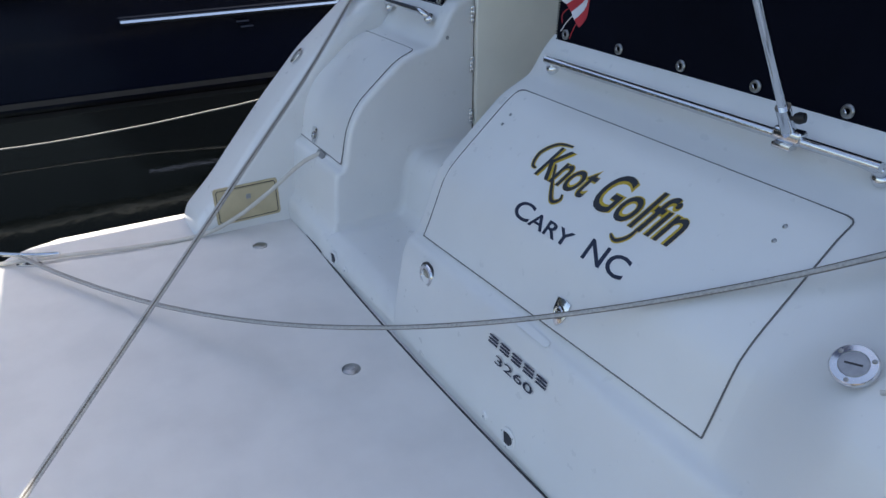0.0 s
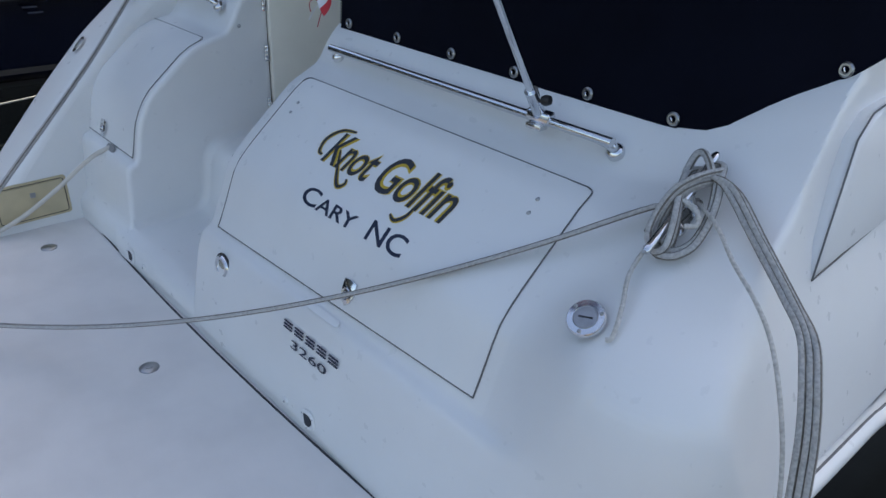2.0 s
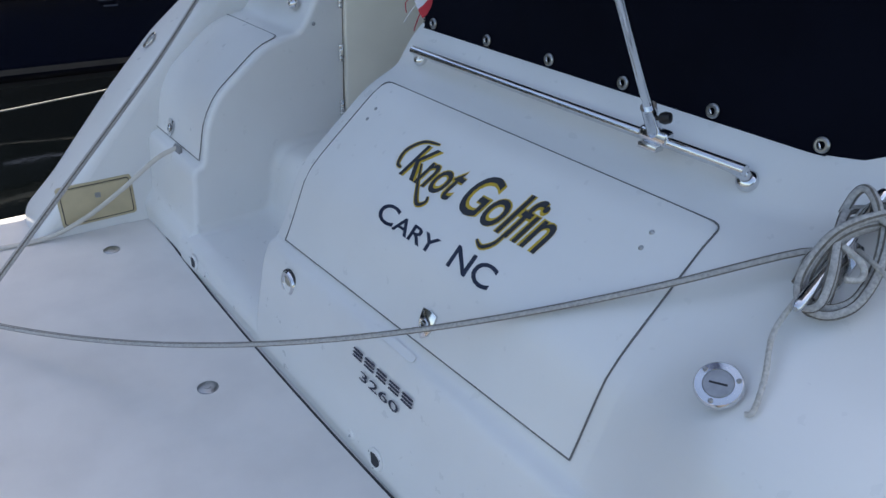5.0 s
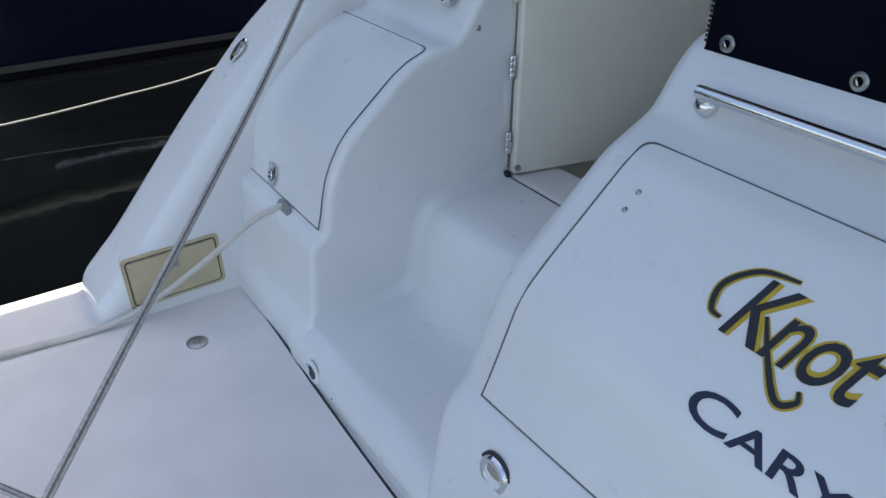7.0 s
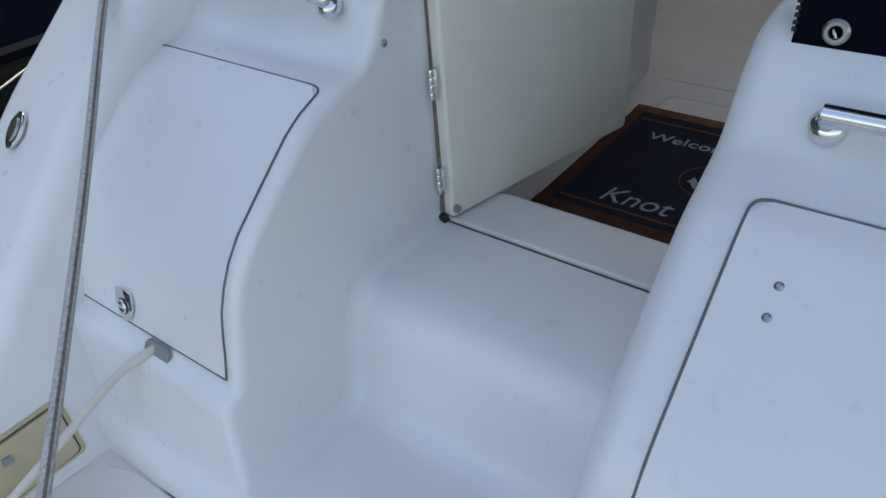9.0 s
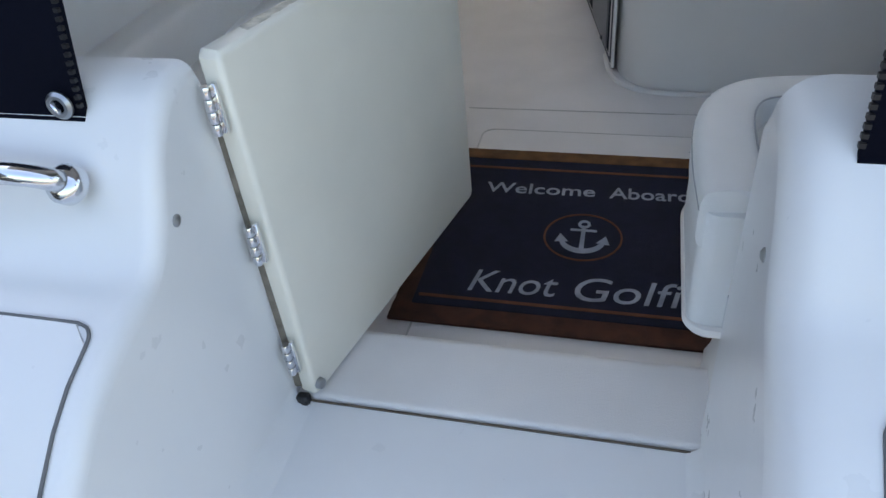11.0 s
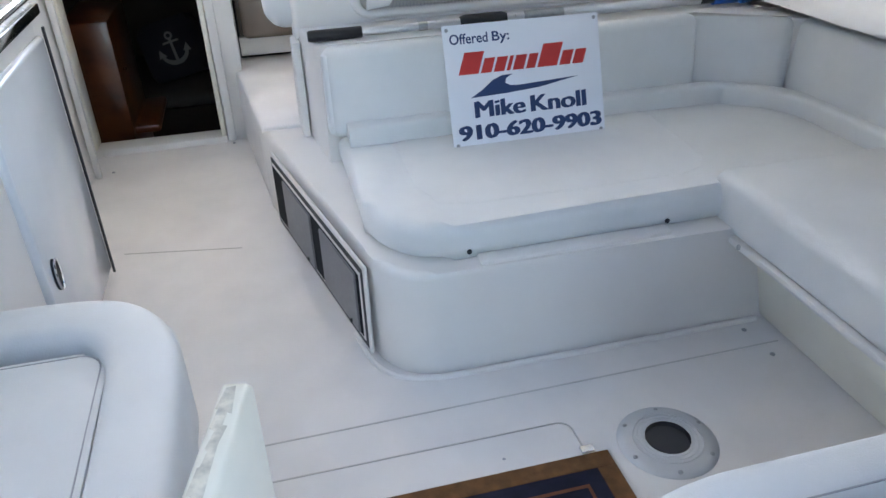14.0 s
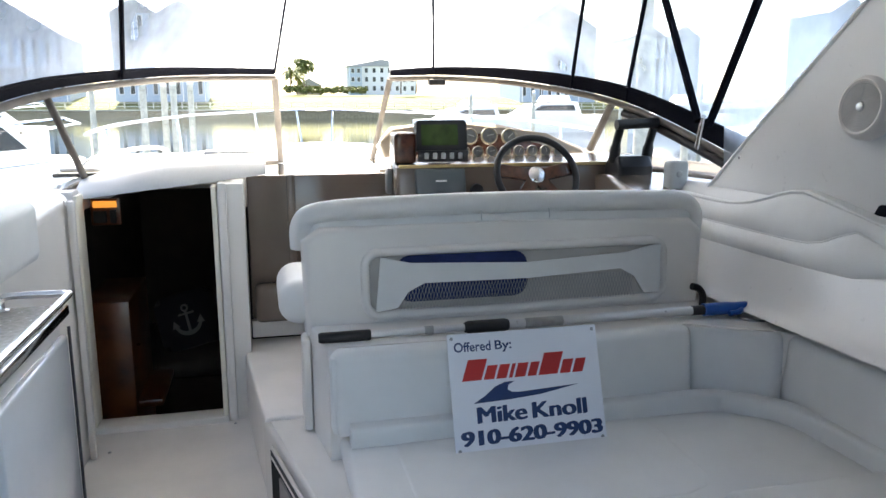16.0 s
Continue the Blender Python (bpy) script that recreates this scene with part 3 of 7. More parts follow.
for x, z in ((-1.433, 0.070), (-2.48, 0.060)):
    t = thing("washer", "small white washer with screw on the riser", "washer", (x, 0.97, z), "small washers")
    m = frame_m((x, 0.967 if x > -2 else 0.976, z), (0, -1, 0.03))
    part("disc", lathe([(0, 0.003), (0.012, 0.003), (0.015, 0.0), (0.015, -0.003)], m, 18), GEL, t)
    screw(m @ Vector((0, 0, 0.003)), (0, -1, 0), 0.004, t)

fill = thing("deck_fill_cap", "round polished steel fuel filler cap with slot", "filler cap", (-0.56, 1.166, 0.74))
FM = frame_m((-0.562, 1.153, 0.730), (0.05, -0.60, 0.80), (0.9, 0.25, 0.2))
part("flange", lathe([(0.025, 0.005), (0.026, 0.0065), (0.038, 0.006), (0.041, 0.002), (0.041, -0.004)], FM, 36), CHROME, fill)
part("cap", lathe([(0, 0.0062), (0.0235, 0.0062), (0.0255, 0.0042)], FM, 30), STEEL, fill)
part("slot", box(FM @ Vector((0, 0, 0.0064)), (0.030, 0.0035, 0.0015), 0.0, 1, FM.to_3x3().to_4x4()), DARK, fill, "dark key slot")
for k in range(3):
    a = 2.1 * k + 0.4
    screw(FM @ Vector((0.0325 * math.cos(a), 0.0325 * math.sin(a), 0.0058)), FM.to_3x3() @ Vector((0, 0, 1)), 0.0045, fill)

nav = thing("stern_light", "oval chrome stern fitting on the gunwale", "fitting", (-3.42, 1.18, 0.655))
NM = frame_m((-3.365, 1.158, 0.729), (-0.12, -0.72, 0.68), (1, 0, 0))
part("plate", prism([(0.028 * math.cos(a), 0.042 * math.sin(a)) for a in [2 * math.pi * k / 28 for k in range(28)]], NM, 0.008, 0.003), CHROME, nav)
part("lens", prism([(0.015 * math.cos(a), 0.026 * math.sin(a)) for a in [2 * math.pi * k / 24 for k in range(24)]], NM @ pose(0, 0, 0.007), 0.004, 0.002), STEEL, nav)


def rail(a, b, feet, name, label):
    """A grab rail: a tube with bent ends, and a foot flange at each end."""
    t = thing(name, label, "handrail", a)
    a, b = Vector(a), Vector(b)
    out = Vector((0, -0.68, 0.73)) * 0.036
    d = (b - a).normalized()
    path = smooth_path([a, a + out * 0.55 + d * 0.004, a + out * 0.95 + d * 0.03, a + out + d * 0.08, b + out - d * 0.08, b + out * 0.95 - d * 0.03, b + out * 0.55 - d * 0.004, b], 6)
    part("tube", tube(path, 0.0125, 14), CHROME, t)
    for p in (a, b):
        part("foot", lathe([(0.013, 0.012), (0.019, 0.009), (0.023, 0.003), (0.023, -0.010)], frame_m(p, out), 20), CHROME, t)
    return t


rail_a, rail_b = (-1.928, 1.527, 0.927), (-0.802, 1.529, 0.927)
rail(rail_a, rail_b, 2, "handrail", "polished stainless grab rail across the stern")
rail((-3.17, 1.548, 0.950), (-2.796, 1.546, 0.952), 2, "handrail", "short polished stainless grab rail on the console")

# ---- flag staff and flag ----
S0, SD = Vector((-1.018, 1.503, 0.960)), Vector((0.045, -0.56, 0.812)).normalized()
staff = thing("flag_staff", "slim silver flag staff clamped to the stern rail", "flagpole", S0)
part("clamp", box(S0 + Vector((0, 0, 0.0)), (0.075, 0.036, 0.036), 0.010, 3), CHROME, staff)
part("clamp_bolt", box(S0 + Vector((0.0, -0.012, -0.022)), (0.05, 0.03, 0.014), 0.003, 2), CHROME, staff)
part("socket", tube([S0, S0 + SD * 0.022, S0 + SD * 0.085, S0 + SD * 0.09], [0.017, 0.0165, 0.0165, 0.0175], 18), CHROME, staff)
part("knob", lathe([(0, 0.034), (0.011, 0.032), (0.014, 0.02), (0.011, 0.010), (0.005, 0.008), (0.005, 0)], frame_m(S0 + SD * 0.06 + Vector((0.014, 0, 0)), (1, 0.25, 0.25)), 10), BLACK, staff, "black plastic thumb knob")
part("pole", tube([S0 + SD * 0.02, S0 + SD * 1.32], 0.0105, 12), CHROME, staff)
part("finial", lathe([(0, 0.03), (0.012, 0.022), (0.014, 0.01), (0.01, 0)], frame_m(S0 + SD * 1.32, SD), 12), CHROME, staff)
FRED = mat("red_flag_cloth", (0.50, 0.035, 0.045), 0.8, vary=0.1, scale=20, bump=0.4, bscale=500)
FWHITE = mat("white_flag_cloth", (0.72, 0.72, 0.74), 0.8, vary=0.05, scale=20, bump=0.4, bscale=500)
FBLUE = mat("blue_flag_cloth", (0.02, 0.03, 0.12), 0.8, vary=0.1, scale=20, bump=0.4, bscale=500)
flag = thing("flag", "worn red and white striped flag with frayed edge", "flag", S0 + SD)


def flag_point(u, v):
    """u along the fly, v up the hoist."""
    h = S0 + SD * (0.76 + 0.50 * v)
    fly = Vector((-1.06, 0.875, 1.248)).lerp(Vector((-1.32, 0.84, 1.375)), v)
    p = h.lerp(fly, u) + Vector((0, 0, -0.10)) * math.sin(math.pi * u) * (0.4 + v)
    wav = 0.030 * math.sin(8.0 * u + 3.5 * v) * u + 0.018 * math.sin(5 + 9 * v) * u
    return p + Vector((0.5 * wav, wav, 0.2 * wav))


for k in range(13):
    m = FRED if k % 2 == 0 else FWHITE
    u0 = 0.42 if k >= 6 else 0.02
    part("stripe", grid(lambda u, v: flag_point(u0 + (1 - u0) * u, (k + v) / 13), 26, 1), m, flag)
    if k < 3 or k > 9:
        e, rr = flag_point(1.0, (k + 0.5) / 13), random.Random(k * 7)
        part("frayed_thread", tube(smooth_path([e, e + Vector((-0.012, 0.006 * rr.uniform(-1, 1), -0.012)), e + Vector((-0.022, 0.010 * rr.uniform(-1, 1), -0.030))], 3), 0.0009, 4), m, flag)
part("canton", grid(lambda u, v: flag_point(0.02 + 0.40 * u, (6 + 7 * v) / 13), 14, 8), FBLUE, flag)


# ---- cleats and lines ----
def cleat(c, axis, n, label):
    t = thing("cleat", label, "cleat", c, "mooring cleats")
    m = frame_m(c, n, axis)
    for x in (-0.03, 0.03):
        part("post", lathe([(0.013, 0.0), (0.009, 0.012), (0.009, 0.034), (0.011, 0.045)], m @ pose(x, 0, 0), 14), CHROME, t)
    part("horn", tube([m @ Vector(p) for p in smooth_path([(-0.142, 0, 0.052), (-0.09, 0, 0.047), (0, 0, 0.044), (0.09, 0, 0.047), (0.142, 0, 0.052)], 4)], [0.006] + [0.0095] * 15 + [0.006], 12), CHROME, t)
    part("base", prism(rounded(0.11, 0.036, 0.016), m @ pose(0, 0, -0.004), 0.008, 0.003), CHROME, t)
    return t


CN = (0.0, -0.52, 0.85)
CL = Vector((-0.565, 1.425, 0.895))
CAX = Vector((-0.05, 0.82, 0.47))
CM = frame_m(CL, CN, CAX)
cleat(CM @ Vector((-0.017, -0.030, 0.0)), CAX, CN, "polished steel mooring cleat wrapped in rope")
cleat((-3.30, -0.13, 0.004), (0.5, 0.85, 0), (0, 0, 1), "polished steel mooring cleat on the platform corner")
cleat((-3.335, 1.505, 0.992), (0.1, 0.85, 0.5), (0.1, -0.5, 0.86), "polished steel mooring cleat on the port gunwale")


DROPE = mat("brown_rope_strand", (0.21, 0.19, 0.165), 0.85, vary=0.2, scale=160, bump=0.8, bscale=420)


def braided(ob, n=12):
    """Darker lengthwise strands worked into a rope's surface."""
    ob.data.materials.append(DROPE)
    for p in ob.data.polygons:
        p.material_index = 1 if (p.index % n) % 4 == 1 else 0
    return ob


def laid(name, pts, r, label, n=10, twin=0.0, material=ROPE, group="mooring lines"):
    """A line through points; twin: two strands side by side."""
    t = thing(name, label, "rope", pts[0], group)
    P = smooth_path(pts, n)
    if twin:
        for sgn in (-1, 1):
            q = []
            for i, p in enumerate(P):
                d = (P[min(i + 1, len(P) - 1)] - P[max(i - 1, 0)]).normalized()
                side = d.cross(Vector((0, 0, 1)))
                side = side.normalized() if side.length > 0.05 else Vector((1, 0, 0))
                q.append(p + side * twin * sgn + Vector((0, 0, 0.35 * twin * sgn)))
            st = part("strand", tube(q, r, 12), material, t)
            if material == ROPE:
                braided(st)
    else:
        st = part("strand", tube(P, r, 12), material, t)
        if material == ROPE:
            braided(st)
    return t


A, B = Vector((-3.28, -0.16, 0.06)), CM @ Vector((-0.03, 0.03, 0.022))
laid("mooring_line", [A + (B - A) * s - Vector((0, 0, 4 * 0.262 * s * (1 - s))) for s in [k / 14 for k in range(15)]] + [CM @ Vector((-0.055, 0.008, 0.026)), CM @ Vector((-0.100, -0.002, 0.030))], 0.0062, "grey braided line sagging across the stern to a cleat", 5, 0.0062)
# figure-of-eight turns on the starboard cleat
turns = thing("cleated_rope", "grey braided rope in figure-eight turns on a cleat", "rope", CL, "mooring lines")
strap = [(0.086, -0.062, 0.050), (0.036, -0.039, 0.074), (-0.010, -0.016, 0.076), (-0.057, -0.005, 0.062), (-0.097, -0.004, 0.045), (-0.124, -0.016, 0.034), (-0.136, -0.036, 0.030), (-0.120, -0.050, 0.036), (-0.079, -0.045, 0.054), (-0.026, -0.026, 0.060), (0.022, -0.007, 0.052), (0.067, 0.004, 0.040), (0.090, -0.008, 0.028), (0.092, -0.035, 0.034)]
under = [(-0.132, -0.030, 0.020), (-0.134, -0.056, 0.022), (-0.122, -0.078, 0.024), (-0.092, -0.094, 0.026), (-0.042, -0.096, 0.032), (0.015, -0.086, 0.040), (0.068, -0.068, 0.048), (0.096, -0.058, 0.050), (0.100, -0.036, 0.044), (0.080, -0.018, 0.036), (0.020, -0.018, 0.030), (-0.040, -0.010, 0.026), (-0.100, -0.010, 0.020)]
MID = Vector((-0.017, -0.042, 0.0))
for path, grow, lift in ((strap, 1.0, 0.0), (strap, 0.84, -0.012), (strap, 0.93, -0.022), (under, 1.0, 0.0), (under, 0.84, -0.006)):
    turn = [CM @ (MID + (Vector(p) - MID) * grow + Vector((0, 0, p[2] * (1 - grow) + lift))) for p in path]
    braided(part("turn", tube(smooth_path(turn, 7), 0.0082, 12), ROPE, turns))
braided(part("turn", tube(smooth_path([CM @ Vector(p) for p in ((0.060, 0.008, 0.040), (0.098, 0.004, 0.058), (0.104, -0.012, 0.068), (0.084, -0.036, 0.068), (0.060, -0.055, 0.056))], 7), 0.0080, 12), ROPE, turns))
part("eye_loop", tube(smooth_path([CM @ Vector(p) for p in ((-0.016, -0.034, 0.056), (-0.030, -0.068, 0.052), (-0.042, -0.080, 0.046), (-0.056, -0.080, 0.042), (-0.070, -0.064, 0.048))], 5), 0.0058, 10), WROPE, turns, "thin white line passed through the turns")
for k, (sx, dz) in enumerate(((0.0, 0.0), (0.014, 0.004), (0.027, -0.002))):
    fall = [CM @ Vector((0.06, -0.055, 0.055)), (-0.475 + sx, 1.44, 0.965 + dz), (-0.385 + sx, 1.40, 0.905 + dz), (-0.285 + sx, 1.355, 0.838 + dz), (-0.225 + sx, 1.315, 0.803), (-0.185 + sx, 1.265, 0.755), (-0.155 + sx, 1.235, 0.68), (-0.135 + sx, 1.215, 0.59), (-0.09 + sx, 1.16, 0.36), (-0.02 + sx, 1.08, -0.05), (0.04 + sx, 1.02, -0.40)]
    braided(part("strand", tube(smooth_path(fall, 7), 0.0074, 12), ROPE, turns))
laid("small_line", [CM @ Vector((-0.11, -0.01, 0.02)), (-0.545, 1.255, 0.805), (-0.51, 1.19, 0.765), (-0.492, 1.145, 0.728), (-0.50, 1.135, 0.72)], 0.0048, "thin white braided line beside the filler cap", 6, material=WROPE)
laid("small_line", [CM @ Vector((0.02, -0.04, 0.01)), (-0.435, 1.345, 0.928), (-0.370, 1.310, 0.885), (-0.305, 1.280, 0.850), (-0.248, 1.250, 0.805), (-0.195, 1.215, 0.730), (-0.155, 1.200, 0.62), (-0.130, 1.190, 0.48), (-0.09, 1.16, 0.1), (-0.06, 1.15, -0.35)], 0.0042, "thin white braided line hanging over the quarter", 6, material=WROPE)
laid("stern_line", [(-3.335, 1.49, 1.030), (-3.27, 1.385, 0.952), (-2.9, 1.03, 0.755), (-2.4, 0.56, 0.545), (-1.59, -0.21, 0.20), (-0.85, -0.92, -0.10)], 0.0088, "grey braided stern line drawn taut over the platform", 6)
laid("far_line", [(-6.6, 5.2, 0.62), (-6.3, 3.6, 0.26), (-6.1, 2.5, -0.03), (-6.0, 1.8, -0.175), (-6.0, 1.2, -0.235), (-6.0, 0.6, -0.275), (-6.0, -0.2, -0.29), (-6.1, -1.4, -0.25), (-6.4, -3.2, -0.05), (-7.0, -5.5, 0.55)], 0.0065, "white mooring line over the dark water", 6, material=mat("weathered_white_rope", (0.30, 0.30, 0.29), 0.85, vary=0.2, scale=90, bump=0.6, bscale=300))
cord = thing("power_cord", "thick cream shore power cord from the hatch", "cord", (-2.93, 1.05, 0.4))
part("cable", tube(smooth_path([(-2.93, 1.12, 0.405), (-2.945, 1.06, 0.392), (-3.0, 1.0, 0.34), (-3.09, 0.87, 0.20), (-3.165, 0.72, 0.075), (-3.19, 0.56, 0.018), (-3.22, 0.30, 0.016), (-3.28, 0.02, 0.018), (-3.32, -0.2, 0.02), (-3.45, -0.32, -0.05), (-3.5, -0.36, -0.3)], 8), 0.0095, 10), mat("cream_cord_sheath", (0.62, 0.58, 0.52), 0.55, vary=0.05, scale=20), cord)
part("grommet", prism(rounded(0.075, 0.036, 0.012), frame_m((-2.925, 1.076, 0.394), (0, -0.9, 0.4)), 0.008, 0.003), mat("grey_rubber", (0.28, 0.28, 0.28), 0.6), cord, "grey rubber inlet lip")

# ---- stern curtains ----
def curtain(name, x0, x1, corner_up, xs, label, y0=1.596, dz=0.0, lean=0.05):
    t = thing(name, label, "canvas", ((x0 + x1) / 2, 1.6, 1.03))
    def fn(u, v):
        x = x0 + (x1 - x0) * u
        base = 0.996 + dz + (corner_up(x) if corner_up else 0.0)
        yy = y0 + (0.9 * corner_up(x) if corner_up else 0.0)
        z = base + (2.5 - base) * v
        return (x, yy + lean * v + 0.010 * math.sin(9 * x + 3 * v) * math.sin(math.pi * v), z)
    bm = grid(fn, 40, 16)
    r = bmesh.ops.extrude_face_region(bm, geom=bm.faces[:])
    bmesh.ops.translate(bm, vec=(0, 0.006, 0), verts=[g for g in r["geom"] if isinstance(g, bmesh.types.BMVert)])
    part("cloth", bm, NAVY, t)
    part("hem", tube([Vector(fn(k / 30, 0.0)) + Vector((0, 0.002, 0.003)) for k in range(31)], 0.0045, 6), NAVY, t)
    for x in xs:
        u = (x - x0) / (x1 - x0)
        p = Vector(fn(u, 0.0)) + Vector((0, -0.004, 0.024))
        m = frame_m(p, (0, -1, 0.06))
        part("eyelet", lathe([(0.0075, 0.002), (0.009, 0.0045), (0.013, 0.0045), (0.0165, 0.001), (0.0165, -0.002)], m, 20), STEEL, t, "nickel eyelet")
        part("turn_button", box(m @ Vector((0, 0, 0.006)), (0.004, 0.013, 0.009), 0.0015, 1, m.to_3x3().to_4x4() @ pose(0, 0, 0, 0, 0, 30)), CHROME, t)
    return t, fn


rise = lambda x: 0.0 if x < -0.60 else 0.70 * (x + 0.60) + 0.9 * (x + 0.60) ** 2
cur, cfn = curtain("stern_curtain", -2.005, -0.33, rise, (-1.955, -1.70, -1.45, -1.20, -0.95, -0.705, -0.42), "navy canvas stern curtain fastened with nickel eyelets")
pcur, pfn = curtain("stern_curtain", -3.40, -2.792, None, (-3.3, -3.06, -2.815), "navy canvas curtain panel above the console", 1.608, -0.004, 0.36)
for t, x, yz, ln in ((cur, -2.005, 1.596, 0.05), (pcur, -2.792, 1.608, 0.36)):
    for k in range(80):
        part("zip_tooth", box((x, yz + ln * 0.0060 * k, 1.015 + 0.009 * k), (0.006, 0.005, 0.0048)), BLACK, t)
sc = 0
for x, y, z in ((-2.700, 1.580, 0.885), (-2.06, 1.600, 0.885)):
    nx = 1 if x < -2.4 else -1
    own("wall_screw", screw((x, y, z), (nx, 0, 0), 0.008), STEEL, "small steel screw in the walkway wall", "screw", group="walkway screws")

# ---- stern door ----
HINGE, TIP = Vector((-2.668, 1.690)), Vector((-2.528, 2.300))
gate = thing("stern_door", "open cream moulded stern door on steel hinges", "door", (HINGE.x, HINGE.y, 0.44))
gd = (TIP - HINGE).normalized()
GM = Matrix.Translation((HINGE.x, HINGE.y, 0.442)) @ Matrix(((gd.x, 0, gd.y, 0), (gd.y, 0, -gd.x, 0), (0, 1, 0, 0), (0, 0, 0, 1)))
GL = (TIP - HINGE).length
part("panel", prism([(0.012, 0.004), (0.02, 0.0), (GL - 0.01, 0.0), (GL, 0.012), (GL, 0.572), (GL - 0.012, 0.585), (0.016, 0.597), (0.008, 0.588)], GM @ pose(0, 0, -0.03), 0.036, 0.008, 3), DOORW, gate)
for h in (0.10, 0.325, 0.53):
    for k in range(4):
        part("hinge_knuckle", lathe([(0, 0.0075), (0.006, 0.0075), (0.007, 0.005), (0.007, -0.005), (0.006, -0.0075), (0, -0.0075)], Matrix.Translation((HINGE.x - 0.014, HINGE.y - 0.004, 0.442 + h - 0.026 + 0.0165 * k)), 12), CHROME, gate)
    part("hinge_leaf", box((HINGE.x - 0.006, HINGE.y + 0.002, 0.442 + h), (0.006, 0.008, 0.066), 0.001, 1), CHROME, gate)
FLAKE = mat("yellowed_edge", (0.76, 0.70, 0.58), 0.7, vary=0.2, scale=50, bump=0.6, bscale=120)
rd = random.Random(4)
for k in range(16):
    u = 0.10 + (GL - 0.14) * k / 15
    top_h = 0.5975 - 0.012 * u / GL
    part("worn_patch", prism([(u - 0.020 - 0.012 * rd.random(), -0.004 - 0.008 * rd.random()), (u + 0.018 + 0.012 * rd.random(), -0.003 - 0.008 * rd.random()), (u + 0.020, -0.024 + 0.008 * rd.random()), (u - 0.016, -0.026 + 0.006 * rd.random())], GM @ pose(0, top_h - 0.0005, 0) @ Matrix(((1, 0, 0, 0), (0, 0, 1, 0), (0, 1, 0, 0), (0, 0, 0, 1))), 0.0008), FLAKE, gate, "yellowed flaking edge")
part("bumper", lathe([(0, 0.010), (0.009, 0.008), (0.010, 0)], frame_m(GM @ Vector((0.022, 0.022, 0.006)), GM.to_3x3() @ Vector((0, 0, 1))), 12), STEEL, gate, "small steel catch")
# Sealant darkened to paint the shadow gap between wall and door
own("hinge_post", box((-2.694, 1.712, 0.71), (0.018, 0.012, 0.52), 0.003, 1), mat("gap_shade_sealant", (0.22, 0.19, 0.15), 0.7, vary=0.25, scale=40), "weathered sealant strip behind the door hinges, darkened as gap shade", "trim", "structure")
own("sill_stop", box((-2.683, 1.694, 0.438), (0.022, 0.018, 0.02), 0.004, 1), BLACK, "small black rubber door stop", "door stop")

# ---- cockpit shell ----
own("cockpit_floor", span((-3.45, 1.78, 0.18), (-0.45, 5.185, 0.295)), SOLE, "off-white nonskid fibreglass cockpit floor", "floor", "structure")
FG = mat("floor_groove", (0.56, 0.54, 0.51), 0.5)
for nm, pts in (("floor_seam", [(-2.68, 2.962), (-1.15, 2.975)]), ("floor_seam", [(-3.03, 4.07), (-2.62, 3.99)])):
    own(nm, tube([(x, y, 0.2945) for x, y in pts], 0.0028, 6), FG, "shallow moulded groove in the cockpit floor", "groove", "structure")
hat = thing("floor_hatch", "flush white hatch in the cockpit floor", "hatch", (-2.2, 2.5, 0.295))
part("panel", prism(rounded(0.75, 0.90, 0.03, 5, -2.228, 2.382), pose(0, 0, 0.2952), 0.004, 0.002, 1), SOLE, hat)
part("gasket", tube([(x, y, 0.2962) for x, y in rounded(0.762, 0.912, 0.034, 5, -2.228, 2.382)], 0.0022, 5, True), FG, hat)
part("hinge", box((-1.842, 2.732, 0.3005), (0.034, 0.022, 0.006), 0.002, 1), CHROME, hat, "small chrome hinge")
for x, y in ((-2.041, 2.757), (-1.212, 3.046), (-1.203, 2.925), (-2.635, 5.05), (-3.16, 4.86)):
    own("floor_screw", screw((x, y, 0.296), (0, 0, 1), 0.0075), STEEL, "small steel snap in the cockpit floor", "screw", group="floor snaps")

# ---- doormat ----
dm = thing("doormat", "navy welcome mat with tan border and white lettering", "doormat", (-2.2, 2.4, 0.298))
x0, x1, y0, y1, mz = -2.66, -1.80, 2.03, 2.712, 0.299
part("backing", span((x0, y0, mz), (x1, y1, mz + 0.007), 0.002, 1), MATBROWN, dm)
part("border", span((x0, y1 - 0.045, mz + 0.005), (x1, y1, mz + 0.0085), 0.001, 1), MATTAN, dm)
part("border", span((x1 - 0.045, y0, mz + 0.005), (x1, y1 - 0.046, mz + 0.0085), 0.001, 1), MATTAN, dm)
part("border", span((x0, y0, mz + 0.005), (x1 - 0.046, y0 + 0.05, mz + 0.0085), 0.001, 1), MATBROWN, dm)
part("field", span((x0 + 0.04, y0 + 0.052, mz + 0.005), (x1 - 0.047, y1 - 0.047, mz + 0.009), 0.001, 1), MATNAVY, dm)
for yy in (y1 - 0.092, y0 + 0.078):
    part("stripe", span((x0 + 0.05, yy - 0.004, mz + 0.008), (x1 - 0.085, yy + 0.004, mz + 0.0105)), MATRED, dm)
part("stripe", span((x1 - 0.092, y0 + 0.105, mz + 0.008), (x1 - 0.085, y1 - 0.095, mz + 0.0105)), MATRED, dm)
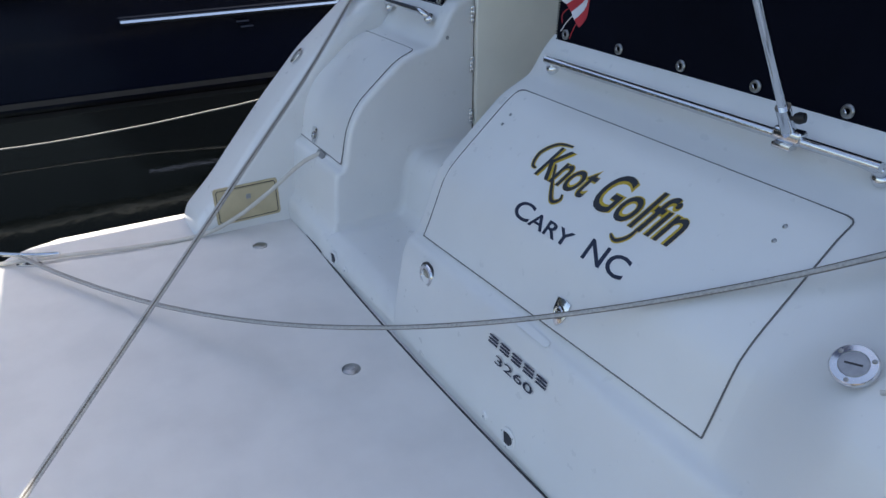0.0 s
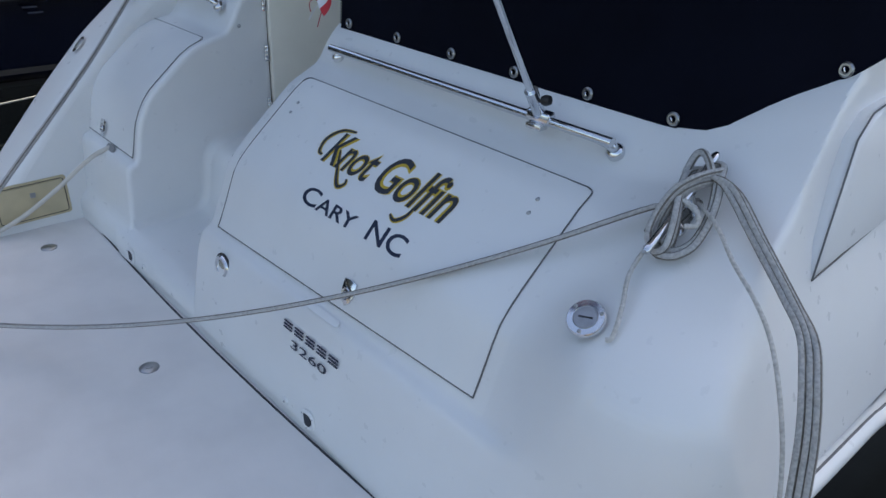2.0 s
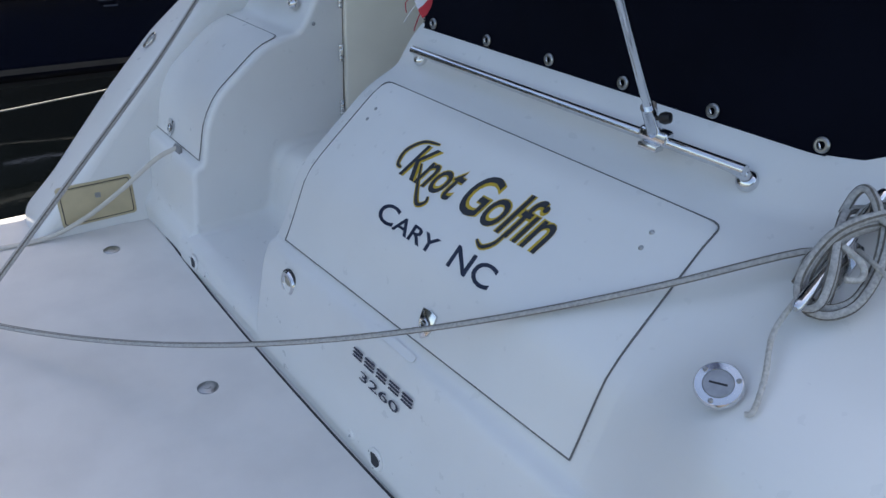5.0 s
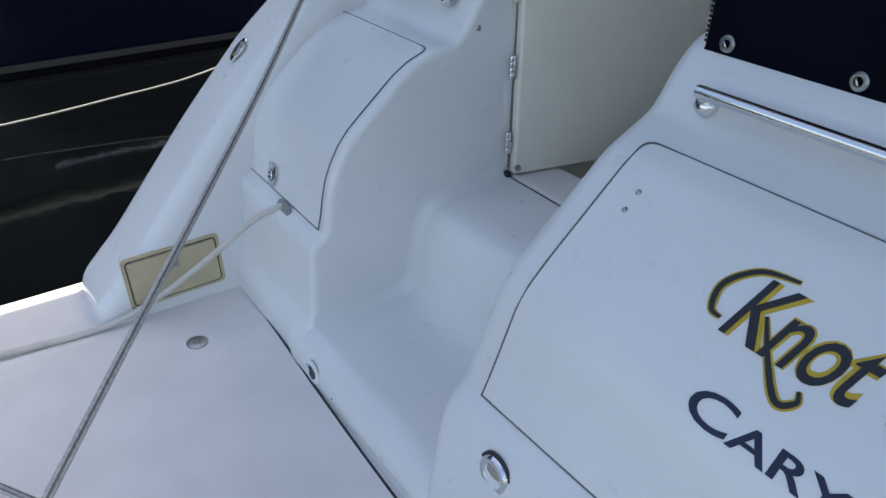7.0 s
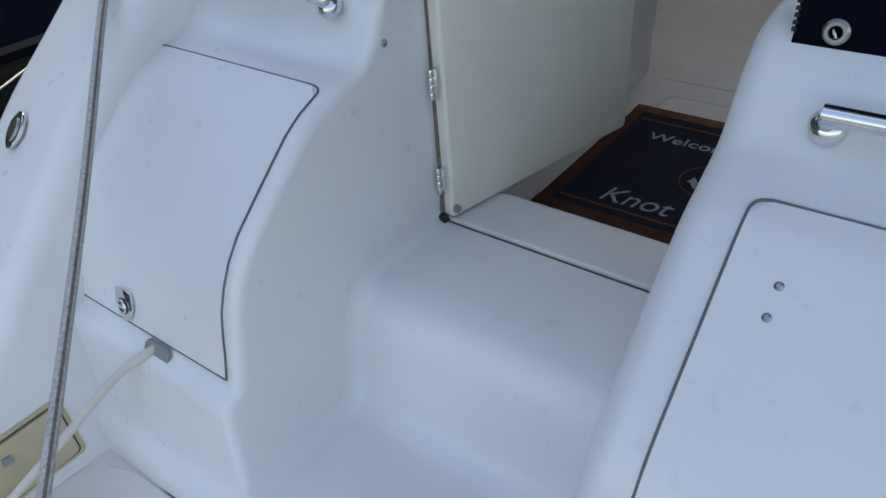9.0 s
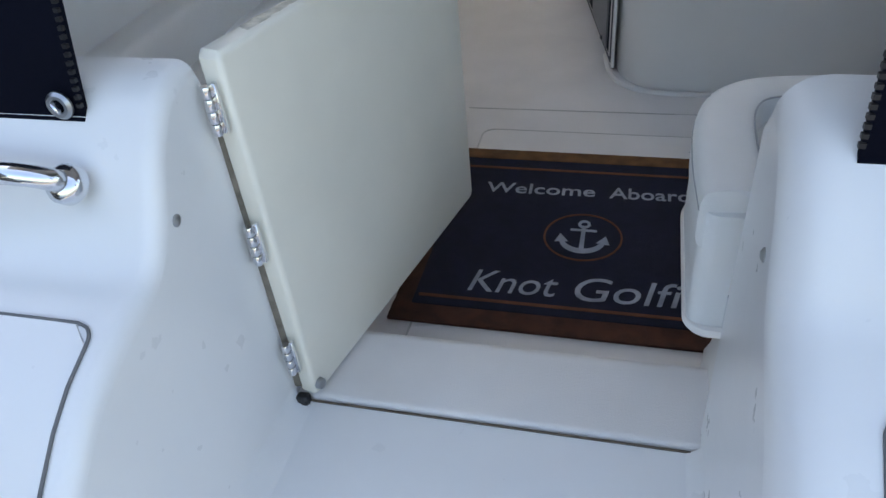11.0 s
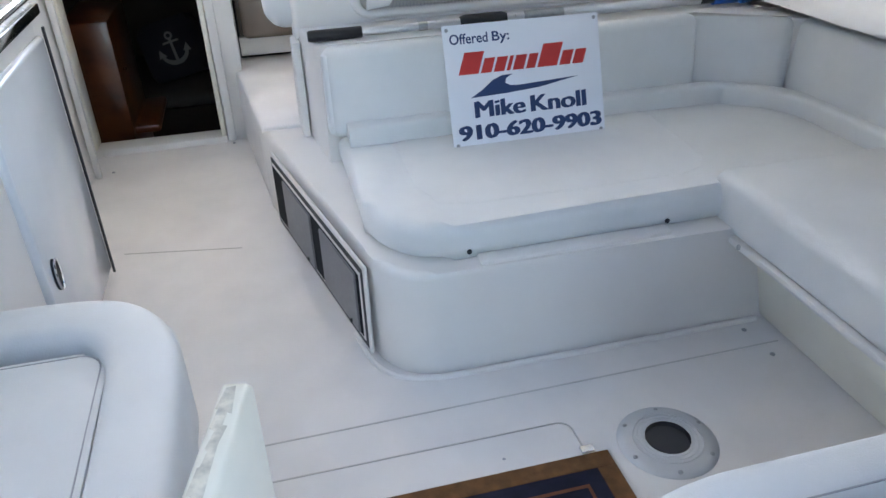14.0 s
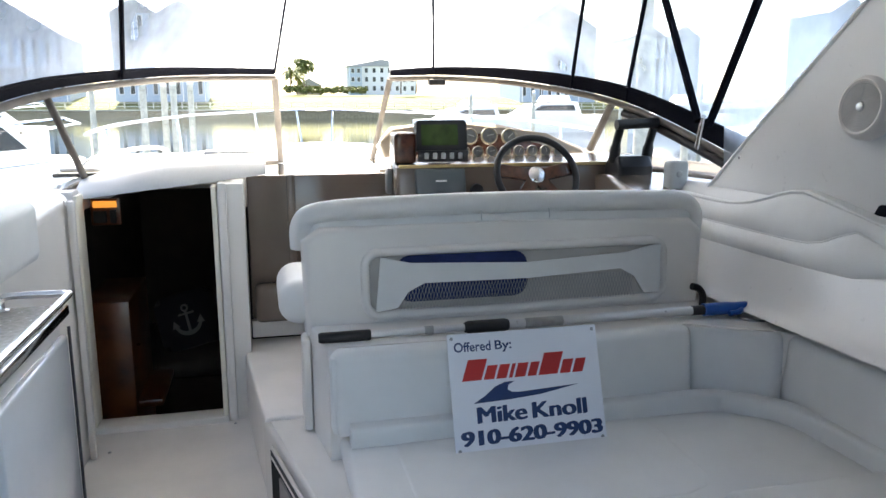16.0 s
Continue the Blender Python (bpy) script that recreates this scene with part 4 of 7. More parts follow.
for word, x, y, w, h, sh in (("Welcome", -2.542, 2.506, 0.272, 0.044, 0.0), ("Aboard", -2.236, 2.510, 0.188, 0.046, 0.0), ("Knot", -2.510, 2.134, 0.190, 0.070, 0.22), ("Golfin", -2.284, 2.134, 0.268, 0.074, 0.22)):
    part("lettering", text_mesh(word, w, h, pose(x, y, mz + 0.0085, 0, 0, 1.2), 0.0012, 0.010 if sh == 0 else 0.0, sh), MATWHITE, dm)
AC = Vector((-2.285, 2.350, mz + 0.0085))
part("ring", tube([AC + Vector((0.087 * math.cos(a), 0.085 * math.sin(a), 0.0005)) for a in [2 * math.pi * k / 48 for k in range(48)]], 0.0026, 6, True), MATRED, dm)


def anchor(parent, m, s, material):
    """An anchor emblem: ring, stock, shank, arms and flukes."""
    part("anchor_ring", tube([m @ Vector((0.10 * s * math.cos(a), 0.42 * s + 0.10 * s * math.sin(a), 0)) for a in [2 * math.pi * k / 20 for k in range(20)]], 0.035 * s, 6, True), material, parent)
    part("anchor_shank", prism([(-0.05 * s, -0.5 * s), (0.05 * s, -0.5 * s), (0.04 * s, 0.33 * s), (-0.04 * s, 0.33 * s)], m, 0.0014), material, parent)
    part("anchor_stock", prism([(-0.27 * s, 0.18 * s), (0.27 * s, 0.18 * s), (0.27 * s, 0.25 * s), (-0.27 * s, 0.25 * s)], m, 0.0014), material, parent)
    out = [(0.46 * s * math.cos(a), -0.12 * s + 0.42 * s * math.sin(a)) for a in [math.pi * (1.05 + 0.9 * k / 16) for k in range(17)]]
    inn = [(0.38 * s * math.cos(a), -0.06 * s + 0.33 * s * math.sin(a)) for a in [math.pi * (1.95 - 0.9 * k / 16) for k in range(17)]]
    part("anchor_arm", prism(out + inn, m, 0.0014), material, parent)
    for sg in (-1, 1):
        part("anchor_fluke", prism([(sg * 0.46 * s, 0.06 * s), (sg * 0.55 * s, -0.22 * s), (sg * 0.28 * s, -0.18 * s)][::sg], m, 0.0015), material, parent)


anchor(dm, Matrix.Translation(AC), 0.112, MATWHITE)

# ---- floor table socket ----
PALE = mat("pale_grey_metal", (0.55, 0.56, 0.57), 0.35, metal=0.3, vary=0.05)
sock = thing("table_socket", "round steel table socket set in the floor", "table base", (-1.637, 2.72, 0.296))
SM = pose(-1.646, 2.706, 0.2955)
part("flange", lathe([(0.055, 0.014), (0.07, 0.013), (0.10, 0.009), (0.118, 0.003), (0.120, 0.0)], SM, 40), PALE, sock)
for r in (0.062, 0.072, 0.082):
    part("ridge", tube([SM @ Vector((r * math.cos(a), r * math.sin(a), 0.0135 - 0.06 * (r - 0.062))) for a in [2 * math.pi * k / 36 for k in range(36)]], 0.0018, 5, True), PALE, sock)
part("well", lathe([(0, -0.0), (0.052, 0.002), (0.054, 0.0145)], SM, 30), DARK, sock, "dark socket hole")
for k in range(6):
    screw(SM @ Vector((0.104 * math.cos(k * 1.047 + 0.3), 0.104 * math.sin(k * 1.047 + 0.3), 0.007)), (0, 0, 1), 0.006, sock)


# ---- upholstery ----
def cushion(outline, m, thick, bevel=0.035, puff=0.0):
    """A stuffed cushion: a flat outline with well-rounded rims, domed on top."""
    bm = prism(outline, Matrix(), thick, bevel, 5)
    xs, ys = [p[0] for p in outline], [p[1] for p in outline]
    cx, cy, hx, hy = (min(xs) + max(xs)) / 2, (min(ys) + max(ys)) / 2, (max(xs) - min(xs)) / 2, (max(ys) - min(ys)) / 2
    if puff:
        top = [f for f in bm.faces if len(f.verts) > 8 and f.normal.z > 0.9]
        bmesh.ops.triangulate(bm, faces=top)
        es = list({e for f in bm.faces if f.normal.z > 0.95 for e in f.edges})
        bmesh.ops.subdivide_edges(bm, edges=es, cuts=3, use_grid_fill=False)
        for v in bm.verts:
            if v.co.z > thick * 0.6:
                k = max(0.0, 1 - ((v.co.x - cx) / hx) ** 4) * max(0.0, 1 - ((v.co.y - cy) / hy) ** 4)
                v.co.z += puff * k
    bmesh.ops.transform(bm, matrix=m, verts=bm.verts)
    return bm


def piping(outline, m, h, inset, parent):
    xs, ys = [p[0] for p in outline], [p[1] for p in outline]
    cx, cy = (min(xs) + max(xs)) / 2, (min(ys) + max(ys)) / 2
    hx, hy = (max(xs) - min(xs)) / 2, (max(ys) - min(ys)) / 2
    pts = [m @ Vector((cx + (x - cx) * (1 - inset / hx), cy + (y - cy) * (1 - inset / hy), h)) for x, y in outline]
    part("seam", tube(pts, 0.0016, 5, True), mat_seam, parent, "fine stitched seam")


mat_seam = mat("seam_thread", (0.42, 0.43, 0.44), 0.8)

# jump seat aft, beside the stern door
js = thing("aft_bench", "white vinyl aft seat with raised rolled bolster", "seat", (-1.5, 2.1, 0.3))
part("base", body([(1.79, 0.25), (1.79, 0.54), (1.80, 0.555), (2.03, 0.555), (2.04, 0.54), (2.02, 0.296)], [(2.02, 0.25)], -1.965, -0.66, 0.02, 0, 0.02), GELIN, js, "white moulded seat base")
part("apron", cushion(rounded(1.43, 0.372, (0.02, 0.095, 0.025, 0.02), 10, -1.380, 2.012), pose(0, 0, 0.560), 0.205, 0.036), VINYL, js)
part("welt", tube([(x, y, 0.560) for x, y in rounded(1.432, 0.384, (0.02, 0.10, 0.03, 0.02), 10, -1.375, 2.012)], 0.009, 6, True), GELIN, js, "white plastic edge welt")
# raised rim round a sunken pad
rim_path = smooth_path([(-2.054, 1.838, 0.750), (-2.060, 1.96, 0.750), (-2.053, 2.068, 0.750), (-2.018, 2.128, 0.750), (-1.94, 2.150, 0.750), (-1.8, 2.153, 0.750), (-1.2, 2.153, 0.750), (-0.68, 2.153, 0.750)], 6)


def roll(path, w, h, lift=0.0):
    """A stuffed roll with a flattened oval section along a level path."""
    bm = bmesh.new()
    n, prev = 24, None
    P = [Vector(p) for p in path]
    rings = []
    for i, p in enumerate(P):
        d = (P[min(i + 1, len(P) - 1)] - P[max(i - 1, 0)]).normalized()
        side = d.cross(Vector((0, 0, 1))).normalized()
        ring = []
        for j in range(n):
            a = 2 * math.pi * j / n
            cx, cz = math.cos(a), math.sin(a)
            ring.append(bm.verts.new(p + side * (w * math.copysign(abs(cx) ** 0.45, cx)) + Vector((0, 0, 1)) * (h * math.copysign(abs(cz) ** 0.45, cz))))
        rings.append(ring)
    for A2, B2 in zip(rings, rings[1:]):
        for j in range(n):
            bm.faces.new((A2[j], A2[(j + 1) % n], B2[(j + 1) % n], B2[j]))
    bm.faces.new(rings[0][::-1])
    bm.faces.new(rings[-1])
    return bm


part("bolster", roll(rim_path, 0.047, 0.050), VINYL, js)
rim_side = [(rim_path[min(k + 1, len(rim_path) - 1)] - rim_path[max(k - 1, 0)]).normalized().cross(Vector((0, 0, 1))) for k in range(len(rim_path))]
for off, hgt in ((-0.0465, 0.018), (0.037, 0.0485)):
    part("seam", tube([p + q * off + Vector((0, 0, hgt)) for p, q in zip(rim_path, rim_side)], 0.0016, 5), mat_seam, js, "fine stitched seam")
part("pad", cushion(rounded(1.28, 0.255, (0.02, 0.05, 0.03, 0.02), 8, -1.325, 1.962), pose(0, 0, 0.71), 0.066, 0.022, 0.010), VINYL, js)
own("seat_end", body([(1.742, 0.40), (1.742, 0.66), (1.80, 0.674), (1.85, 0.664), (1.868, 0.56), (1.895, 0.475), (1.95, 0.40)], [(1.95, 0.25), (1.742, 0.25)], -2.045, -1.99, 0.01, 0.01, 0.03), GELIN, "white moulded end panel beside the door opening", "panel", "structure")
own("latch_plate", box((-2.047, 1.792, 0.625), (0.006, 0.018, 0.06), 0.002, 1), CHROME, "small steel strike plate on the seat end", "strike plate")

# port seat
ps = thing("port_bench", "white vinyl port seat with rolled front bolster", "seat", (-2.95, 2.5, 0.3))
part("base", span((-3.30, 1.80, 0.29), (-2.735, 2.98, 0.56), 0.03, 3), GELIN, ps, "white moulded seat base")
part("apron", cushion(rounded(0.56, 1.20, (0.17, 0.03, 0.03, 0.03), 10, -2.98, 2.42), pose(0, 0, 0.50), 0.20, 0.04), VINYL, ps)
part("bolster", roll(smooth_path([(-2.745, 1.86, 0.70), (-2.745, 2.2, 0.70), (-2.745, 2.62, 0.70), (-2.76, 2.80, 0.70), (-2.83, 2.91, 0.70), (-2.96, 2.94, 0.70), (-3.22, 2.94, 0.70)], 6), 0.07, 0.07), VINYL, ps)
for a, b in ((2.36, 2.84), (1.86, 2.33)):
    po = rounded(0.42, b - a, (0.05, 0.03, 0.03, 0.04), 6, -3.03, (a + b) / 2)
    part("pad", cushion(po, pose(0, 0, 0.66), 0.075, 0.022, 0.012), VINYL, ps)
    piping(po, Matrix(), 0.737, 0.012, ps)
own("port_coaming", body([(1.72, 0.30), (1.72, 1.02), (1.80, 1.035), (3.0, 1.14), (3.9, 1.40), (4.88, 1.445)], [(4.88, 0.30)], -3.46, -3.235, 0.0, 0.06, 0.04), GELIN, "off-white moulded port coaming", "wall", "structure")
pc = thing("port_coaming_pad", "white vinyl coaming pad along the port side", "cushion", (-3.24, 3.0, 0.95))
part("pad", box((-3.225, 2.42, 0.90), (0.06, 1.18, 0.20), 0.028, 4), VINYL, pc)
part("bolster", roll(smooth_path([(-3.165, 1.80, 0.775), (-3.165, 2.3, 0.775), (-3.17, 2.98, 0.775)], 6), 0.055, 0.075), VINYL, pc, "rounded white vinyl side bolster")
pk = thing("counter_cushion", "white vinyl backrest above the galley counter", "cushion", (-3.32, 4.0, 1.36))
part("pad", box((-3.275, 3.85, 1.355), (0.10, 1.14, 0.23), 0.045, 5), VINYL, pk)

# ---- galley cabinet ----
gal = thing("galley_cabinet", "white cockpit galley cabinet with fridge door", "cabinet", (-3.24, 3.5, 0.3))
part("body", span((-3.44, 3.02, 0.29), (-3.065, 3.93, 1.17), 0.02, 3), GELIN, gal)
door = part("fridge_door", span((-3.075, 3.30, 0.33), (-3.045, 3.92, 1.11), 0.012, 3), mat("glossy_white_door", (0.74, 0.77, 0.79), 0.12, vary=0.02, coat=0.6), gal, "glossy white fridge door")
part("door_seam", span((-3.047, 3.922, 0.31), (-3.040, 3.932, 1.13)), DARK, gal)
part("door_latch", prism([(0.022 * math.cos(a), 0.045 * math.sin(a)) for a in [2 * math.pi * k / 24 for k in range(24)]], frame_m((-3.046, 3.37, 0.63), (1, 0, 0), (0, 1, 0)), 0.008, 0.002), DARK, gal, "dark oval door latch")
part("latch_ring", tube([(-3.036, 3.37 + 0.021 * math.cos(a), 0.63 + 0.043 * math.sin(a)) for a in [2 * math.pi * k / 24 for k in range(24)]], 0.003, 6, True), CHROME, gal)
part("countertop", span((-3.44, 3.02, 1.172), (-3.05, 3.93, 1.20), 0.010, 2), mat("grey_countertop", (0.50, 0.48, 0.45), 0.25, vary=0.12, scale=60, coat=0.3), gal, "pale speckled countertop")
part("edge_trim", span((-3.052, 3.02, 1.165), (-3.040, 3.94, 1.195), 0.004, 2), CHROME, gal)
sink = thing("sink", "small stainless sink let into the galley counter", "sink", (-3.28, 3.5, 1.2))
part("rim", prism(rounded(0.26, 0.34, 0.05, 6, -3.27, 3.50), pose(0, 0, 1.201), 0.004, 0.002), CHROME, sink)
# No hollow here: the basin's inner shade is painted on a flat sheet
part("basin", prism(rounded(0.21, 0.29, 0.05, 6, -3.27, 3.50), pose(0, 0, 1.2052), 0.002), mat("sink_shadow_steel", (0.25, 0.20, 0.17), 0.3, metal=0.8), sink, "flat basin sheet, depth shade put into dark steel")
tap = thing("tap", "small chrome tap beside the sink", "tap", (-3.20, 3.72, 1.2))
part("column", lathe([(0.018, 0), (0.014, 0.01), (0.012, 0.05), (0, 0.055)], pose(-3.2, 3.70, 1.203), 14), CHROME, tap)
part("knob", box((-3.2, 3.70, 1.262), (0.03, 0.02, 0.018), 0.005, 2), CHROME, tap)
gr = thing("galley_rail", "polished steel rail along the galley counter", "handrail", (-3.03, 3.4, 1.2))
part("tube", tube(smooth_path([(-3.20, 3.865, 1.205), (-3.20, 3.87, 1.235), (-3.17, 3.875, 1.245), (-3.06, 3.872, 1.245), (-3.025, 3.865, 1.245), (-3.018, 3.82, 1.245), (-3.018, 3.4, 1.245), (-3.018, 3.06, 1.245), (-3.018, 3.04, 1.235), (-3.018, 3.035, 1.20)], 5), 0.011, 12), CHROME, gr)
for p in ((-3.20, 3.865, 1.203), (-3.03, 3.035, 1.2)):
    part("foot", lathe([(0.012, 0.008), (0.022, 0.004), (0.022, 0)], pose(*p), 16), CHROME, gr)

# ---- lounge ----
own("lounge_plinth", prism([(-2.262 + 0.16 - 0.16 * math.cos(a), 3.105 + 0.20 - 0.20 * math.sin(a)) for a in [math.pi / 2 * k / 8 for k in range(9)]] + [(-1.16, 3.095), (-0.55, 3.095), (-0.55, 4.30), (-2.495, 4.30)], pose(0, 0, 0.28), 0.335, 0.022, 3), GELIN, "off-white moulded lounge base with rounded corner", "base", "structure")
own("helm_floor", prism([(-0.55, 4.29), (-0.55, 5.34), (-2.60, 5.34), (-2.49, 4.29)], pose(0, 0, 0.28), 0.345, 0.02, 3), SOLE, "off-white raised helm floor", "floor", "structure")
own("plinth_fillet", tube(smooth_path([(-2.30, 3.35, 0.297), (-2.262, 3.18, 0.297), (-2.16, 3.10, 0.297), (-1.9, 3.085, 0.297), (-1.15, 3.085, 0.297)], 6), 0.009, 8), GELIN, "moulded fillet at the lounge base", "trim", "structure")
# louvred vent in the plinth's side
va, vb = Vector((-2.262, 3.23)), Vector((-2.460, 4.13))
vd = (vb - va).normalized()
VM = Matrix.Translation((va.x - 0.004, va.y, 0.315)) @ Matrix(((vd.x, 0, -vd.y, 0), (vd.y, 0, vd.x, 0), (0, 1, 0, 0), (0, 0, 0, 1)))
VL = (vb - va).length
vent = thing("storage_vent", "black and grey storage panel framed in white", "panel", (va.x, va.y, 0.315))
zs = -1 if (VM.to_3x3() @ Vector((0, 0, 1))).x > 0 else 1
VM = VM if zs > 0 else VM
def on_side(x, y, w, h, d0, d1, bev=0.003):
    """A flat box on the plinth's side."""
    n = VM.to_3x3() @ Vector((0, 0, 1))
    n = n if n.x < 0 else -n
    c = VM @ Vector((x, y, 0)) + n * (d0 + d1) / 2
    return box(c, (w, h, d1 - d0), bev, 1, VM.to_3x3().to_4x4())


part("frame", on_side(VL / 2, 0.135, VL, 0.285, 0.0, 0.010), GELIN, vent, "white outer frame")
part("inner_frame", on_side(VL / 2, 0.135, VL - 0.025, 0.26, 0.009, 0.012), DARK, vent, "black inner frame")
part("liner", on_side(VL / 2, 0.135, VL - 0.055, 0.225, 0.011, 0.014), GELIN, vent)
# The slots have no depth; their shade is this black sheet
part("opening", on_side(VL / 2, 0.135, VL - 0.075, 0.205, 0.013, 0.016), mat("slot_shade_black", (0.004, 0.004, 0.005), 0.95), vent, "flat black sheet for the shade inside the slots")
for cx in (0.205, 0.60):
    dr = part("door", on_side(cx, 0.135, 0.30, 0.20, 0.015, 0.022), mat("grey_plastic_door", (0.17, 0.17, 0.18), 0.4), vent, "grey plastic door")
    part("knob", lathe([(0, 0.008), (0.006, 0.006), (0.007, 0)], frame_m(VM @ Vector((cx - 0.12, 0.06, 0)) + Vector((-0.028, 0, 0)), (-1, 0, 0), (0, 1, 0)), 10), BLACK, dr)

lg = thing("cockpit_sofa", "white vinyl cockpit sofa wrapping the corner", "sofa", (-1.5, 3.5, 0.62))
lo = [(-2.245 + 0.20 - 0.20 * math.cos(a), 3.160 + 0.22 - 0.22 * math.sin(a)) for a in [math.pi / 2 * k / 8 for k in range(9)]] + [(-0.62, 3.160), (-0.62, 3.90), (-2.245, 3.90)]
part("cushion", cushion(lo, pose(0, 0, 0.61), 0.105, 0.042), VINYL, lg)
part("pad", cushion([(-2.09, 3.40), (-2.05, 3.30), (-1.95, 3.26), (-1.34, 3.26), (-1.26, 3.29), (-1.22, 3.36), (-1.20, 3.72), (-1.26, 3.80), (-2.05, 3.80), (-2.09, 3.74)], pose(0, 0, 0.690), 0.028, 0.013), VINYL, lg)
own("seat_lip", box((-1.715, 3.140, 0.616), (0.54, 0.05, 0.020), 0.008, 2), GELIN, "white moulded finger lip under the lounge cushion", "lip", "structure")
for x in (-2.005, -1.44):
    own("seat_snap", screw((x, 3.158, 0.634), (0, -1, 0.2), 0.007), DARK, "dark snap fastener on the lounge cushion", "snap", group="cushion snaps")
lb = lg
BT = Matrix.Rotation(radians(-7), 4, "X")
part("panel", box((-1.625, 3.882, 0.862), (1.29, 0.10, 0.285), 0.035, 5, BT), VINYL, lb)
cm = Matrix.Rotation(radians(-38), 4, "Z")
part("panel", box((-0.84, 3.835, 0.862), (0.36, 0.10, 0.285), 0.035, 5, cm @ BT), VINYL, lb)
part("panel", box((-0.655, 3.16, 0.862), (0.10, 1.20, 0.285), 0.035, 5, Matrix.Rotation(radians(3), 4, "Y")), VINYL, lb)
part("lumbar_roll", roll(smooth_path([(-2.22, 3.80, 0.735), (-1.6, 3.80, 0.735), (-1.0, 3.80, 0.735), (-0.86, 3.75, 0.735), (-0.74, 3.62, 0.735), (-0.71, 3.40, 0.735), (-0.71, 2.7, 0.735)], 6), 0.035, 0.045), VINYL, lb)
part("end_panel", box((-2.262, 3.885, 0.86), (0.02, 0.09, 0.25), 0.008, 3, BT), VINYL, lb)
own("lounge_ledge", prism([(-2.275, 3.905), (-0.98, 3.905), (-0.72, 3.72), (-0.60, 3.6), (-0.60, 4.30), (-2.33, 4.30)], pose(0, 0, 0.60), 0.405, 0.015, 3), GELIN, "off-white moulded ledge behind the lounge", "ledge", "structure")

# starboard bench that folds out
fb = thing("side_bench", "white vinyl fold-out bench along the starboard side", "bench", (-0.9, 2.7, 0.3))
part("cushion", box((-0.957, 2.65, 0.664), (0.64, 1.16, 0.16), 0.040, 5), VINYL, fb)
part("edge_welt", box((-1.266, 2.65, 0.580), (0.03, 1.16, 0.022), 0.008, 2), GELIN, fb, "white edge welt")
part("front_panel", box((-1.140, 2.60, 0.430), (0.04, 1.10, 0.275), 0.02, 3, Matrix.Rotation(radians(-14), 4, "Y")), DOORW, fb, "cream front panel")
part("body", span((-1.09, 2.24, 0.29), (-0.62, 3.10, 0.58), 0.02), GELIN, fb)
hd = part("handle", box((-1.172, 2.66, 0.46), (0.014, 0.14, 0.065), 0.008, 2, Matrix.Rotation(radians(-14), 4, "Y")), DOORW, fb, "cream recessed handle")
for y in (3.05, 2.25):
    screw((-1.282, y, 0.582), (-1, 0, 0.2), 0.008, fb)

# starboard coaming
own("starboard_wall", span((-0.60, 1.76, 0.2), (-0.44, 5.3, 1.05)), GELIN, "off-white starboard cockpit wall", "wall", "structure")


def coam_lines(y):
    """Heights of the pad's top, of its upper fold and of its lower fold."""
    top = 1.388 + 0.094 * math.exp(-((y - 3.85) / 0.24) ** 2) if y > 3.85 else max(1.482 - 0.19 * (3.85 - y), 1.25)
    top += 0.02 * max(0.0, y - 4.3)
    low = min(1.212 + 0.3 * max(0.0, 3.55 - y), 1.25)
    fold = 1.30 + 0.074 * math.exp(-((y - 3.56) / 0.13) ** 2) if y > 3.56 else 1.374 - 0.30 * (3.56 - y)
    return max(top, 1.33), max(fold, low + 0.025), low


def coam(u, v):
    y = 2.2 + 2.75 * u
    top, fold, low = coam_lines(y)
    k = min(int(v * 3), 2)
    f = v * 3 - k
    z0, z1 = ((1.0, low), (low, fold), (fold, top))[k]
    z = z0 + (z1 - z0) * f
    return (-0.650 + 0.19 * (z - 1.0) - (0.008, 0.022, 0.016)[k] * math.sin(math.pi * f) ** 0.7, y, z)


scp = thing("side_coaming_pad", "white vinyl padded starboard coaming with welts", "cushion", (-0.6, 3.6, 1.2))
bm = grid(coam, 70, 30)
r = bmesh.ops.extrude_face_region(bm, geom=bm.faces[:])
bmesh.ops.translate(bm, vec=(0.07, 0, 0.0), verts=[g for g in r["geom"] if isinstance(g, bmesh.types.BMVert)])
part("pad", bm, VINYL, scp)
part("welt", tube([Vector(coam(k / 40, 1 / 3)) + Vector((-0.001, 0, 0)) for k in range(41)], 0.0035, 6), VINYL, scp)
part("welt", tube([Vector(coam(k / 40, 2 / 3)) + Vector((-0.001, 0, 0)) for k in range(41)], 0.0035, 6), VINYL, scp)
part("welt", tube([Vector(coam(k / 40, 0.99)) + Vector((0, 0, 0.0)) for k in range(41)], 0.008, 6), VINYL, scp)

# radar arch leg
arch = thing("radar_arch", "white moulded radar arch leg with round speaker", "arch", (-0.45, 4.0, 1.3))
AM = frame_m((-0.365, 0, 0), (1, 0, 0.10), (0, 1, 0))
part("edge_moulding", tube([AM @ Vector((y, z, 0.004)) for y, z in ((4.585, 1.392), (4.235, 1.668), (3.80, 1.992), (3.2, 2.452))], 0.010, 8), GEL, arch, "rounded white edge moulding")
part("leg", prism([(4.60, 1.385), (4.235, 1.676), (3.80, 2.00), (3.2, 2.46), (3.05, 2.56), (2.0, 2.56), (2.3, 2.1), (2.9, 1.34)], AM, 0.10, 0.02, 3), GEL, arch)
port_arch = thing("radar_arch", "white moulded radar arch leg on port gunwale", "arch", (-3.42, 4.0, 1.2))
